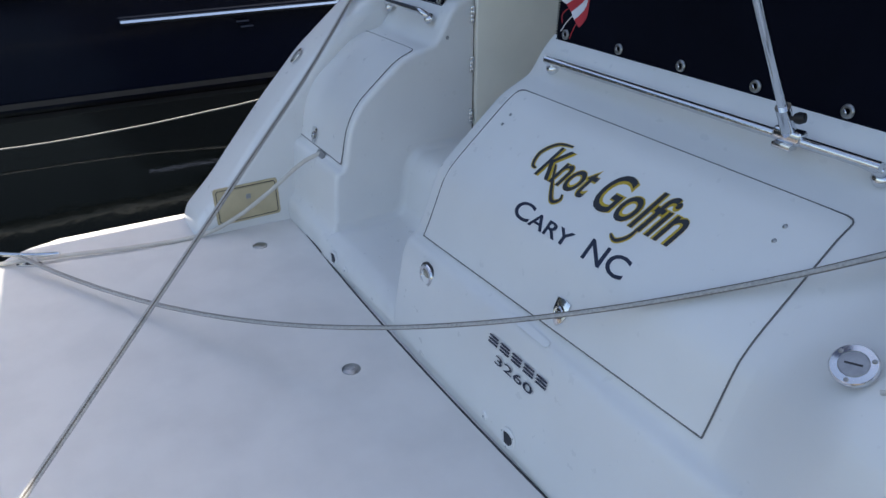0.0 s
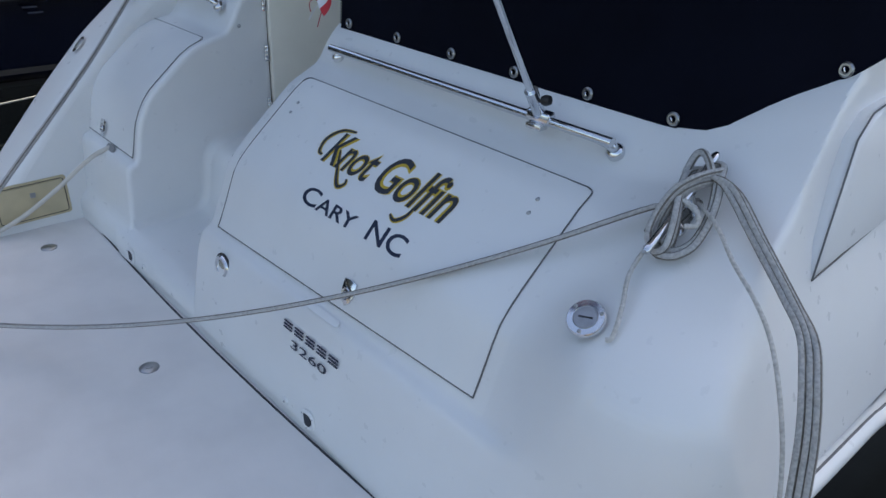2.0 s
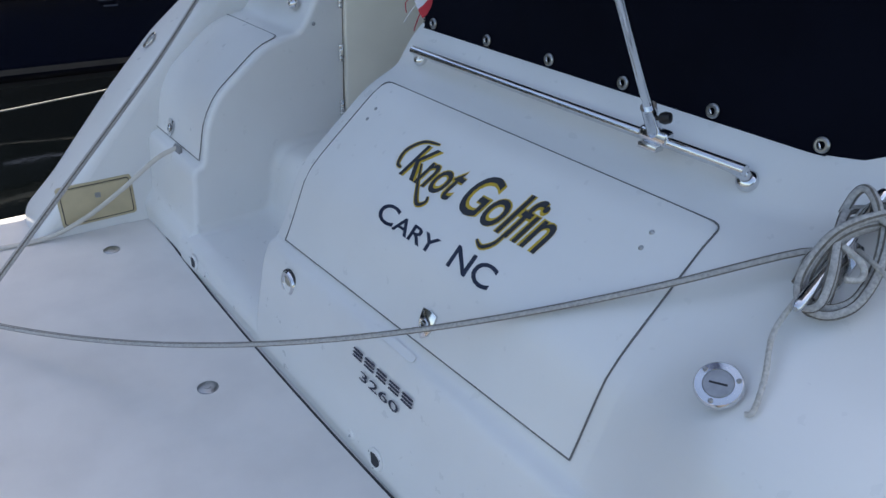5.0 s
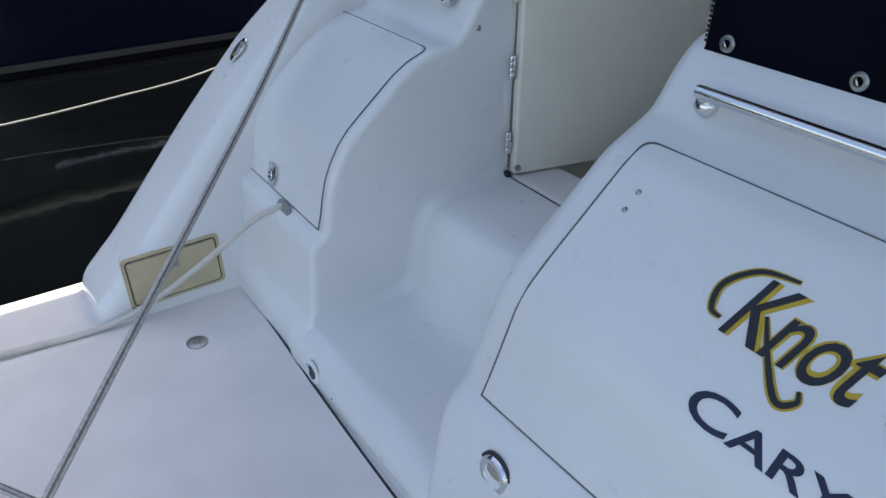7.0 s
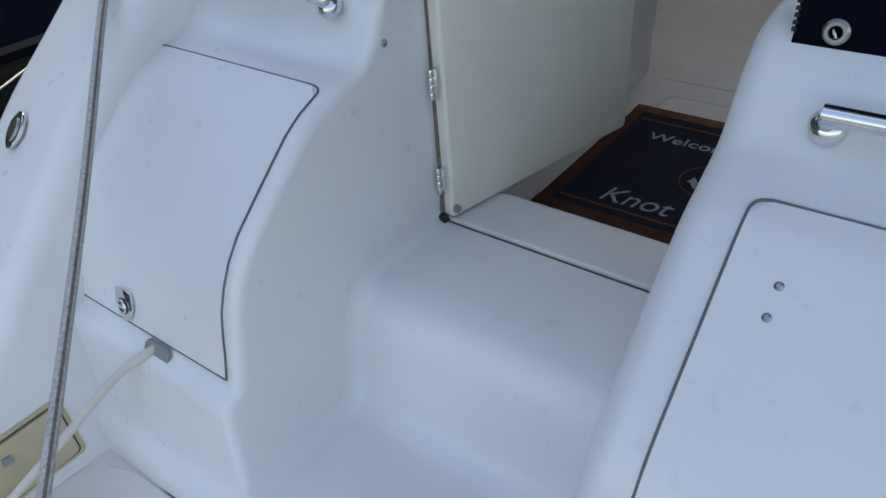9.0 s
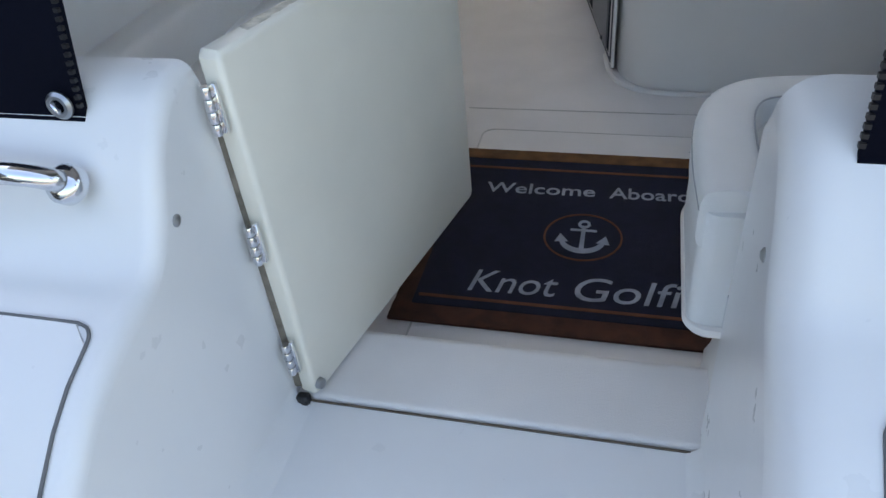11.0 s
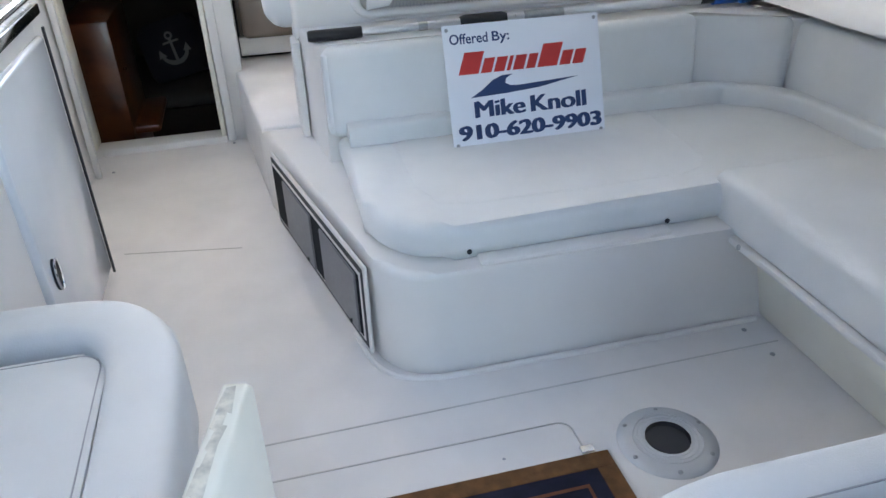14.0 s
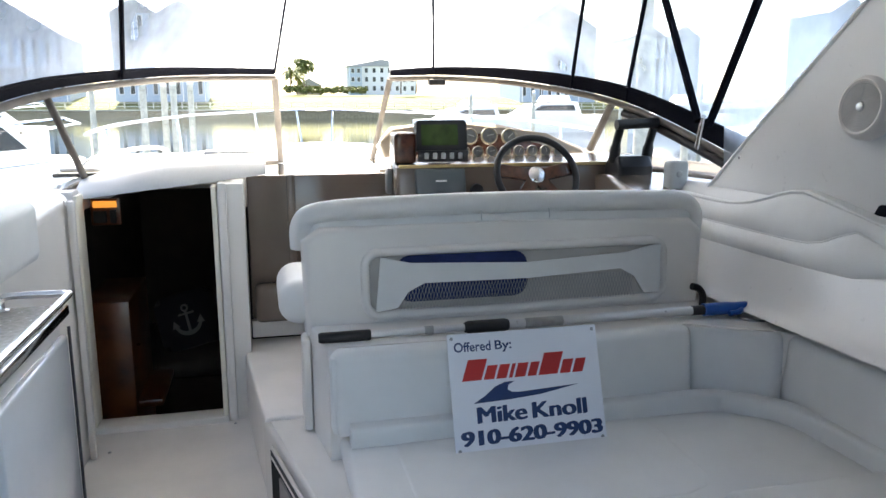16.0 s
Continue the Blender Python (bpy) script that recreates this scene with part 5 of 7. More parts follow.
part("leg", prism([(3.2, 1.16), (2.6, 2.1), (2.3, 2.56), (1.8, 2.56), (1.9, 2.0), (2.3, 1.10)], frame_m((-3.46, 0, 0), (1, 0, -0.02), (0, 1, 0)), 0.09, 0.02, 3), GEL, port_arch)
spk = thing("speaker", "round white marine speaker with grey grille", "speaker", (-0.55, 3.60, 1.77))
KM = frame_m((-0.556, 3.622, 1.775), (-1, 0, 0.10), (0, 1, 0))
part("rim", lathe([(0.080, 0.018), (0.088, 0.022), (0.098, 0.016), (0.105, 0.0), (0.105, -0.03)], KM, 40), GELIN, spk)
part("cone", lathe([(0, 0.017), (0.045, 0.0165), (0.082, 0.0155)], KM, 32), mat("grey_grille_cloth", (0.36, 0.355, 0.35), 0.7, vary=0.1, scale=200), spk)
for k in range(12):
    rr = 0.020 + 0.0052 * k
    part("grille_ring", tube([KM @ Vector((rr * math.cos(a), rr * math.sin(a), 0.0185 - 0.02 * rr)) for a in [2 * math.pi * j / 32 for j in range(32)]], 0.0013, 5, True), GELIN, spk)
part("badge", lathe([(0, 0.022), (0.011, 0.024), (0.015, 0.022), (0.016, 0.016)], KM, 16), STEEL, spk, "round metal badge")
part("badge_bar", box(KM @ Vector((0, -0.045, 0.018)), (0.004, 0.045, 0.003), 0.001, 1, KM.to_3x3().to_4x4()), STEEL, spk)
own("arch_screw", screw((-0.523, 4.306, 1.573), (-1, 0, 0.1), 0.008), STEEL, "dark screw at the arch's foot", "screw")
own("snap_flap", prism([(0, 0), (0.10, 0.03), (0.12, 0.10), (0.03, 0.06)], frame_m((-0.512, 3.60, 1.40), (-1, 0, 0.1), (0, -1, 0)), 0.006, 0.002), NAVY, "small navy canvas flap with snaps", "canvas flap")

# ---- helm seat ----
hs = thing("helm_chair", "white double helm seat with storage pocket behind", "seat", (-1.54, 4.3, 0.95))
HM = frame_m((0, 4.135, 0), (0, -1, 0.06), (1, 0, 0))
ho = rounded(1.58, 0.435, (0.05, 0.06, 0.03, 0.03), 6, -1.54, 1.165)
ho = [(-2.325, 0.96), (-0.755, 0.96), (-0.745, 1.29), (-0.80, 1.34), (-1.54, 1.355), (-2.27, 1.355), (-2.335, 1.31)]
bm = prism(ho, frame_m((0, 4.26, 0), (0, -1, 0.04), (1, 0, 0)), 0.125, 0.028, 4)
part("shell", bm, GELIN, hs, "white moulded seat shell")
FH = frame_m((0, 4.136, 0), (0, -1, 0.04), (1, 0, 0))
part("pocket_frame", tube([FH @ Vector((x, y, 0.006)) for x, y in rounded(1.185, 0.230, 0.050, 6, -1.520, 1.149)], 0.017, 10, True), GELIN, hs, "raised rounded pocket frame")
# Back sheet lies flat; the pocket's shade is painted as grey
part("pocket_back", prism(rounded(1.18, 0.225, 0.048, 6, -1.520, 1.149), FH @ pose(0, 0, 0.001), 0.003), mat("pocket_shadow", (0.50, 0.48, 0.45), 0.5), hs, "flat pocket back, recess shade put into its grey")
part("folded_cloth", cushion(rounded(0.50, 0.17, 0.05, 6, -1.75, 1.165), FH @ pose(0, 0, 0.004), 0.022, 0.010), mat("blue_cloth", (0.010, 0.022, 0.10), 0.85, vary=0.15, scale=20, bump=0.5, bscale=400), hs, "dark blue cloth folded in the pocket")
part("net_band", prism([(-2.06, 1.25), (-1.95, 1.222), (-1.5, 1.205), (-1.1, 1.225), (-0.98, 1.25), (-0.95, 1.25), (-0.95, 1.06), (-1.02, 1.06), (-1.06, 1.13), (-1.12, 1.165), (-1.5, 1.145), (-1.9, 1.15), (-1.96, 1.12), (-2.0, 1.06), (-2.08, 1.05)], FH @ pose(0, 0, 0.026), 0.006, 0.002, 1), VINYL, hs, "white vinyl pocket band")
NET = mat("grey_net_cord", (0.34, 0.34, 0.35), 0.8)
for k in range(74):
    u = -1.99 + 0.90 * k / 73
    part("net_cord", tube([FH @ Vector((u, 1.05, 0.029)), FH @ Vector((u + 0.030, 1.148, 0.029))], 0.0010, 4), NET, hs)
    part("net_cord", tube([FH @ Vector((u + 0.030, 1.05, 0.030)), FH @ Vector((u, 1.148, 0.030))], 0.0010, 4), NET, hs)
part("back_cushion", box((-1.54, 4.285, 1.26), (1.57, 0.14, 0.30), 0.065, 6), VINYL, hs, "white rolled backrest cushion")
part("top_roll", tube(smooth_path([(-2.33, 4.27, 1.278), (-2.325, 4.26, 1.363), (-2.26, 4.25, 1.403), (-2.0, 4.245, 1.418), (-1.54, 4.245, 1.423), (-1.0, 4.245, 1.413), (-0.82, 4.25, 1.403), (-0.76, 4.26, 1.353), (-0.755, 4.27, 1.278)], 6), 0.042, 12), VINYL, hs)
for x in (-1.67, -1.40):
    part("seam", tube([(x, 4.200, 1.365), (x, 4.22, 1.433), (x, 4.255, 1.449)], 0.002, 5), mat_seam, hs)
part("seat_cushion", box((-1.56, 4.50, 1.06), (1.72, 0.46, 0.17), 0.075, 6), VINYL, hs)
part("seat_box", span((-2.28, 4.20, 0.62), (-0.80, 4.66, 1.0), 0.05, 4), GELIN, hs)
part("bracket", prism([(0, 0), (0.20, 0.0), (0.10, 0.34), (0.0, 0.34)], frame_m((-2.345, 4.16, 0.62), (1, 0, 0), (0, 1, 0)), 0.03, 0.008), GELIN, hs, "white moulded seat bracket")

# ---- boat hook and sign ----
bh = thing("boat_hook", "telescopic aluminium boat hook with blue plastic end", "boat hook", (-1.5, 4.02, 1.03))
ba, bb = Vector((-2.300, 3.975, 1.022)), Vector((-0.66, 3.945, 1.036))
bd = (bb - ba).normalized()
ALU = mat("aluminium_tube", (0.66, 0.67, 0.68), 0.30, metal=0.9, vary=0.01, scale=5)
BLUEP = mat("blue_plastic", (0.012, 0.10, 0.42), 0.4, vary=0.06, scale=20)
part("tube", tube([ba + bd * 0.12, ba + bd * 0.56], 0.0130, 12), ALU, bh)
part("outer_tube", tube([ba + bd * 0.56, ba + bd * 1.38], 0.0170, 14), ALU, bh)
part("grip", tube([ba, ba + bd * 0.01, ba + bd * 0.17, ba + bd * 0.175], [0.015, 0.0185, 0.0185, 0.016], 14), BLACK, bh, "black foam end grip")
part("grip", tube([ba + bd * 0.50, ba + bd * 0.515, ba + bd * 0.645, ba + bd * 0.66], [0.017, 0.0225, 0.0225, 0.018], 14), BLACK, bh, "black foam middle grip")
part("button_collar", tube([ba + bd * 0.36, ba + bd * 0.39], 0.015, 12), STEEL, bh)
part("sticker", tube([ba + bd * 0.72, ba + bd * 0.86], 0.0174, 14), STEEL, bh, "grey printed band")
part("collar", tube([ba + bd * 1.37, ba + bd * 1.42], 0.018, 14), BLACK, bh)
part("hook_body", tube(smooth_path([ba + bd * 1.42, ba + bd * 1.50, ba + bd * 1.58, ba + bd * 1.66], 4), [0.024] * 6 + [0.021] * 4 + [0.015] * 3, 12), BLUEP, bh, "blue plastic hook head")
part("hook_claw", tube(smooth_path([ba + bd * 1.58, ba + bd * 1.55 + Vector((0, -0.035, -0.005)), ba + bd * 1.50 + Vector((0, -0.045, -0.008))], 5), 0.010, 8), BLUEP, bh)
part("tip", tube([ba + bd * 1.655, ba + bd * 1.68], 0.014, 10), BLACK, bh)
own("hook_clip", tube(smooth_path([(-0.82, 4.05, 1.01), (-0.82, 4.05, 1.06), (-0.84, 4.05, 1.09), (-0.87, 4.05, 1.10)], 4), 0.014, 8), BLACK, "black plastic hook clip on the ledge", "clip")
own("cup_holder", lathe([(0.045, 0.003), (0.052, 0.006), (0.058, 0.002), (0.058, -0.002)], pose(-0.70, 3.90, 1.006), 28), STEEL, "steel cup holder ring in the ledge", "cup holder")

sg = thing("sale_sign", "white plastic sale sign with blue lettering", "sign", (-1.63, 3.72, 0.72))
SU = Vector((0.0, 0.115, 0.33)).normalized()
SX = Vector((1, 0.0, 0.0))
SGM = Matrix.Translation((-1.910, 3.655, 0.706)) @ Matrix((SX, SU, SX.cross(SU))).transposed().to_4x4()
SW, SH = 0.510, 0.378
part("board", prism(rounded(SW, SH, 0.004, 2, SW / 2, SH / 2), SGM, 0.004), mat("white_sign_plastic", (0.78, 0.80, 0.84), 0.35, vary=0.01), sg)
SBLUE = mat("sign_blue_ink", (0.020, 0.045, 0.135), 0.45)
SRED = mat("sign_red_ink", (0.55, 0.035, 0.03), 0.45)
TOPM = SGM @ pose(0, 0, 0.0042)
for word, x, y, w, h, bold in (("Offered", 0.020, 0.320, 0.122, 0.031, 0.016), ("By:", 0.156, 0.312, 0.056, 0.038, 0.016), ("Mike", 0.078, 0.093, 0.160, 0.050, 0.0), ("Knoll", 0.262, 0.093, 0.182, 0.050, 0.0), ("910-620-9903", 0.020, 0.026, 0.472, 0.046, 0.012)):
    part("lettering", text_mesh(word, w, h, TOPM @ pose(x, y, 0), 0.0004, bold), SBLUE, sg)
    for k in ((1, 2, 3) if h > 0.04 else ()):
        part("lettering", text_mesh(word, w, h, TOPM @ pose(x + 0.0026 * k, y + 0.0004 * k, 0.0001 * k), 0.0004, bold), SBLUE, sg)
# the dealer's mark, drawn as plain slanted blocks and a wave
xx = 0.038
for wdt, hgt in ((0.064, 0.066), (0.034, 0.044), (0.034, 0.044), (0.012, 0.044), (0.036, 0.044), (0.030, 0.044), (0.066, 0.070), (0.036, 0.044), (0.036, 0.044)):
    part("mark_bar", prism([(xx, 0.228), (xx + wdt, 0.228), (xx + wdt + 0.38 * hgt, 0.228 + hgt), (xx + 0.38 * hgt, 0.228 + hgt)], TOPM, 0.0004), SRED, sg)
    xx += wdt + 0.0078
part("mark_wave", prism([(0.070, 0.156), (0.110, 0.178), (0.145, 0.204), (0.178, 0.216), (0.212, 0.217), (0.190, 0.206), (0.186, 0.192), (0.200, 0.183), (0.230, 0.181), (0.430, 0.190), (0.300, 0.168), (0.190, 0.160)], TOPM, 0.0004), SBLUE, sg)
for x, y in ((0.014, SH - 0.014), (SW - 0.014, SH - 0.014), (0.014, 0.014), (SW - 0.014, 0.014)):
    part("rivet", lathe([(0, 0.002), (0.005, 0.0015), (0.006, 0)], TOPM @ pose(x, y, 0), 10), STEEL, sg)

# ---- companionway and cabin ----
own("bulkhead_port", span((-3.44, 5.10, 0.29), (-3.268, 5.22, 1.42), 0.01, 2), GELIN, "off-white bulkhead beside the companionway", "wall", "structure")
own("bulkhead_centre", span((-2.664, 5.10, 0.29), (-2.545, 5.34, 1.44), 0.01, 2), GELIN, "off-white bulkhead post beside the companionway", "wall", "structure")
cf = thing("companionway_frame", "off-white companionway frame with sliding door tracks", "door frame", (-2.97, 5.28, 0.3))
part("sill", span((-3.268, 5.07, 0.290), (-2.664, 5.185, 0.325), 0.006, 2), GELIN, cf)
part("jamb", span((-3.267, 5.075, 0.326), (-3.247, 5.19, 1.40), 0.005, 2), DOORW, cf)
part("jamb", span((-2.688, 5.075, 0.326), (-2.665, 5.19, 1.43), 0.005, 2), DOORW, cf)
for k in range(3):
    part("track", span((-3.290 + 0.032 * k, 4.84 - 0.02 * k, 0.296), (-3.266 + 0.032 * k, 4.875 - 0.02 * k, 1.41), 0.005, 2), GELIN, cf, "white plastic door track")
for k in range(2):
    part("post", span((-2.662 + 0.05 * k, 5.07 + 0.04 * k, 0.296), (-2.622 + 0.05 * k, 5.13 + 0.04 * k, 1.445), 0.010, 2), GELIN, cf)
part("foot_bolt", lathe([(0, 0.02), (0.008, 0.016), (0.010, 0)], pose(-3.27, 4.90, 0.296), 10), CHROME, cf)
part("drain_slot", span((-2.97, 5.10, 0.2955), (-2.91, 5.11, 0.298)), DARK, cf)


def brow(u, v):
    """The rounded hood over the companionway: along it, then over it."""
    x = -3.37 + 0.93 * u
    low = 1.345 + 0.12 * u ** 0.7
    a = v * math.pi * 0.5
    return (x, 5.24 - 0.10 * math.sin(math.pi * u) + 0.20 * (1 - math.cos(a)) + 0.9 * max(0, v - 0.85), low + (0.085 + 0.03 * math.sin(math.pi * u)) * math.sin(a))


own("companionway_hood", grid(brow, 30, 14), GEL, "rounded white hood over the companionway", "hood", "structure")
# Dark brown stands for the shadow under the hood
UNDER = mat("shaded_hood_underside", (0.085, 0.07, 0.055), 0.6, vary=0.15)
own("hood_underside", span((-3.40, 5.34, 1.462), (-2.60, 6.60, 1.478)), UNDER, "companionway hood underside, its shadow put into dark brown", "ceiling", "structure")
# Lining made near black: the unlit cabin's shade sits in its colour
DK = mat("dimmed_dark_lining", (0.035, 0.028, 0.022), 0.8, vary=0.15)
own("cabin_floor", span((-3.42, 5.20, -0.32), (-2.0, 7.6, -0.25)), DK, "dark cabin floor below the companionway, dimness put into its colour", "floor", "structure")
own("cabin_wall_forward", span((-3.42, 7.6, -0.32), (-2.0, 7.66, 1.40)), DK, "dark cabin lining at the forward end, dimness put into its colour", "wall", "structure")
own("cabin_wall_port", span((-3.43, 5.22, -0.32), (-3.38, 7.6, 1.40)), DK, "dark cabin lining on the port side, dimness put into its colour", "wall", "structure")
own("cabin_wall_starboard", span((-2.0, 5.35, -0.32), (-1.95, 7.6, 1.40)), DK, "dark cabin lining on the starboard side, dimness put into its colour", "wall", "structure")
own("cabin_ceiling", span((-3.37, 6.60, 1.250), (-2.01, 7.59, 1.268)), DK, "dark cabin headliner, dimness put into its colour", "ceiling", "structure")
own("cabin_riser", span((-3.42, 5.186, -0.32), (-2.60, 5.20, 0.288)), DK, "dark riser below the companionway sill, dimness put into its colour", "wall", "structure")
wc = thing("cabin_cabinet", "varnished cherry cabinet just inside the cabin", "cabinet", (-3.3, 5.9, 0.2))
part("body", span((-3.37, 5.50, -0.25), (-3.145, 6.10, 0.815), 0.01, 2), WOOD, wc)
part("shelf", span((-3.37, 5.55, 0.22), (-3.02, 6.05, 0.26), 0.012, 2), WOOD, wc)
part("knob", lathe([(0, 0.02), (0.009, 0.014), (0.005, 0)], frame_m((-3.145, 5.62, 0.55), (1, 0, 0), (0, 1, 0)), 10), CHROME, wc)
cl = thing("cabin_lamp", "wood-framed switch panel lit by a warm lamp", "lamp", (-3.25, 5.5, 1.27))
glow = bpy.data.materials.new("warm_lamp_glow")
glow.use_nodes = True
gb = glow.node_tree.nodes["Principled BSDF"]
gb.inputs["Base Color"].default_value, gb.inputs["Emission Color"].default_value, gb.inputs["Emission Strength"].default_value = (0.6, 0.25, 0.05, 1), (1.0, 0.36, 0.06, 1), 0.14
part("frame", span((-3.300, 5.56, 1.200), (-3.160, 5.58, 1.335), 0.006, 2), WOOD, cl)
part("lens", span((-3.287, 5.552, 1.290), (-3.175, 5.562, 1.323), 0.003, 1), glow, cl, "warm glowing strip")
part("switches", span((-3.287, 5.552, 1.213), (-3.225, 5.562, 1.273), 0.003, 1), BLACK, cl)
part("switches", span((-3.210, 5.552, 1.210), (-3.180, 5.562, 1.277), 0.003, 1), BLACK, cl)
pil = thing("pillow", "dark cushion with white anchor on the cabin berth", "pillow", (-2.75, 6.9, 0.25))
PL = frame_m((-2.985, 6.85, 0.33), (-0.15, -0.95, 0.3), (1, 0, 0)) @ pose(0, 0, 0, 0, 0, 13)
part("cover", cushion(rounded(0.40, 0.38, 0.05), PL, 0.10, 0.045), mat("dark_navy_cushion", (0.012, 0.013, 0.02), 0.85), pil)
# The white anchor is printed grey, carrying the cabin's dimness
anchor(pil, PL @ pose(0, 0, 0.102), 0.20, mat("dimmed_white_print", (0.20, 0.20, 0.20), 0.85))
berth = thing("berth", "upholstered berth inside the cabin, dimness put into its colour", "berth", (-2.7, 7.0, -0.25))
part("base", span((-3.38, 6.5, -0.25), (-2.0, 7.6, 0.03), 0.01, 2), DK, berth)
# Mattress cloth darkened for the same cabin shade
part("mattress", span((-3.38, 6.48, 0.032), (-2.0, 7.6, 0.14), 0.05, 3), mat("dimmed_berth_cloth", (0.08, 0.075, 0.065), 0.9), berth)

# ---- foredeck ----
own("cabin_top", span((-3.40, 5.46, 1.480), (-2.60, 6.62, 1.500), 0.008, 2), GEL, "white fibreglass cabin top over the companionway", "deck", "structure")
own("foredeck", prism([(-3.42, 5.46), (-3.31, 5.46), (-3.31, 6.58), (-2.63, 6.58), (-2.63, 5.46), (-0.30, 5.46), (-0.34, 6.6), (-0.8, 8.3), (-1.5, 9.5), (-1.88, 9.75), (-2.26, 9.5), (-2.95, 8.3), (-3.40, 6.6)], pose(0, 0, 1.28), 0.15, 0.03, 3), GEL, "white fibreglass foredeck", "deck", "structure")
own("hull", prism([(-3.44, 1.9), (-0.52, 1.9), (-0.50, 6.6), (-0.75, 8.4), (-1.5, 9.65), (-1.88, 9.9), (-2.26, 9.65), (-3.0, 8.4), (-3.44, 6.6)], pose(0, 0, -0.7), 0.34, 0.04, 2), GEL, "white fibreglass hull below the deck", "hull", "structure")
own("cabin_side_starboard", span((-0.42, 5.3, 0.16), (-0.26, 6.6, 1.30)), GEL, "white cabin side to starboard", "wall", "structure")
own("cabin_front", span((-3.40, 7.7, 0.16), (-0.6, 7.76, 1.285)), GEL, "white closed cabin end under the foredeck", "wall", "structure")
dh = thing("deck_hatch", "open white deck hatch ajar over the companionway", "hatch", (-2.62, 5.5, 1.48))
part("lid", box((-2.62, 5.58, 1.520), (0.30, 0.22, 0.016), 0.006, 2, Matrix.Rotation(radians(-7), 4, "X")), GEL, dh)
part("frame", box((-2.60, 5.68, 1.542), (0.30, 0.05, 0.03), 0.006, 2), STEEL, dh, "grey hatch frame")
dr = thing("deck_rail", "thin stainless rail on the cabin top", "handrail", (-3.1, 5.6, 1.5))
part("tube", tube(smooth_path([(-3.33, 5.55, 1.47), (-3.28, 5.60, 1.53), (-3.10, 5.75, 1.57), (-2.98, 5.82, 1.57), (-2.94, 5.84, 1.53)], 5), 0.010, 10), CHROME, dr)
br = thing("bow_rail", "stainless bow rail round the foredeck", "railing", (-1.88, 8, 1.5))
top = smooth_path([(-3.38, 6.0, 1.64), (-3.34, 7.0, 1.68), (-2.95, 8.5, 1.73), (-2.3, 9.6, 1.76), (-1.88, 9.9, 1.77), (-1.46, 9.6, 1.76), (-0.8, 8.5, 1.73), (-0.42, 7.0, 1.68), (-0.38, 6.0, 1.64)], 6)
part("rail", tube(top, 0.0125, 10), CHROME, br)
for k in (4, 10, 16, 21, 27, 32, 38, 44):
    p = top[k]
    part("stanchion", tube([p, (p.x + 0.04 * (1 if p.x < -1.9 else -1), p.y - 0.16, 1.43)], 0.011, 8), CHROME, br)

# ---- helm console ----
hc = thing("helm_console", "smoked brown helm console with burl gauge panel", "console", (-1.5, 5.3, 0.62))
part("front_panel", span((-2.535, 5.295, 0.735), (-1.83, 5.34, 1.455), 0.008, 2), SMOKE, hc, "smoked brown front panel")
part("lower_panel", span((-2.54, 5.29, 0.64), (-0.55, 5.33, 0.73), 0.006, 2), GELIN, hc)
part("rib", span((-2.345, 5.255, 0.74), (-2.305, 5.296, 1.46), 0.008, 2), SMOKE, hc)
part("step_box", span((-2.52, 5.20, 0.736), (-2.25, 5.296, 0.93), 0.03, 3), SMOKE, hc, "brown moulded step")
part("dash_body", prism([(5.10, 1.0), (5.06, 1.28), (5.11, 1.50), (5.30, 1.53), (5.48, 1.53), (5.48, 1.0)], frame_m((-1.83, 0, 0), (1, 0, 0), (0, 1, 0)), 1.34, 0.02, 3), SMOKE, hc, "brown moulded dash")
part("pod", prism([(-1.80, 1.50), (-0.60, 1.50), (-0.64, 1.555), (-0.86, 1.635), (-1.15, 1.695), (-1.50, 1.705), (-1.76, 1.68), (-1.83, 1.59)], frame_m((0, 5.50, 0), (0, -1, 0.18), (1, 0, 0)), 0.155, 0.03, 4), mat("taupe_dash_pod", (0.30, 0.26, 0.21), 0.35, vary=0.06), hc, "taupe instrument pod")
part("burl_panel", prism([(-1.66, 1.52), (-0.76, 1.52), (-0.90, 1.60), (-1.15, 1.66), (-1.50, 1.67), (-1.66, 1.64)], frame_m((0, 5.335, 0), (0, -1, 0.18), (1, 0, 0)), 0.008, 0.003), BURL, hc, "burl wood gauge panel")
part("trim_strip", span((-1.82, 5.085, 1.492), (-0.52, 5.105, 1.508), 0.003, 1), mat("brass_trim", (0.55, 0.42, 0.20), 0.3, metal=0.7), hc)
GAUGE = mat("gauge_face", (0.20, 0.20, 0.19), 0.4, vary=0.2, scale=40)
HAND = mat("pale_gauge_needle", (0.65, 0.63, 0.58), 0.5)
BEZEL = mat("gilt_bezel", (0.42, 0.36, 0.25), 0.3, metal=0.9)
for x, z, r in [(-1.40, 1.632, 0.040), (-1.295, 1.634, 0.042), (-1.185, 1.630, 0.040)] + [(-1.505 + 0.075 * k, 1.553, 0.029) for k in range(9)]:
    c = (x, 5.333, z)
    m = frame_m(c, (0, -1, 0.18), (1, 0, 0))
    g = part("gauge", lathe([(r * 0.86, 0.006), (r, 0.010), (r * 1.08, 0.004), (r * 1.08, -0.006)], m, 22), BEZEL, hc)
    part("dial", lathe([(0, 0.004), (r * 0.86, 0.0035)], m, 20), GAUGE, g, "grey gauge dial")
    part("needle", box(m @ Vector((0.15 * r, 0.12 * r, 0.006)), (r * 0.9, r * 0.08, 0.001), 0, 1, m.to_3x3().to_4x4() @ pose(0, 0, 0, 0, 0, 40 + 300 * x)), HAND, g)
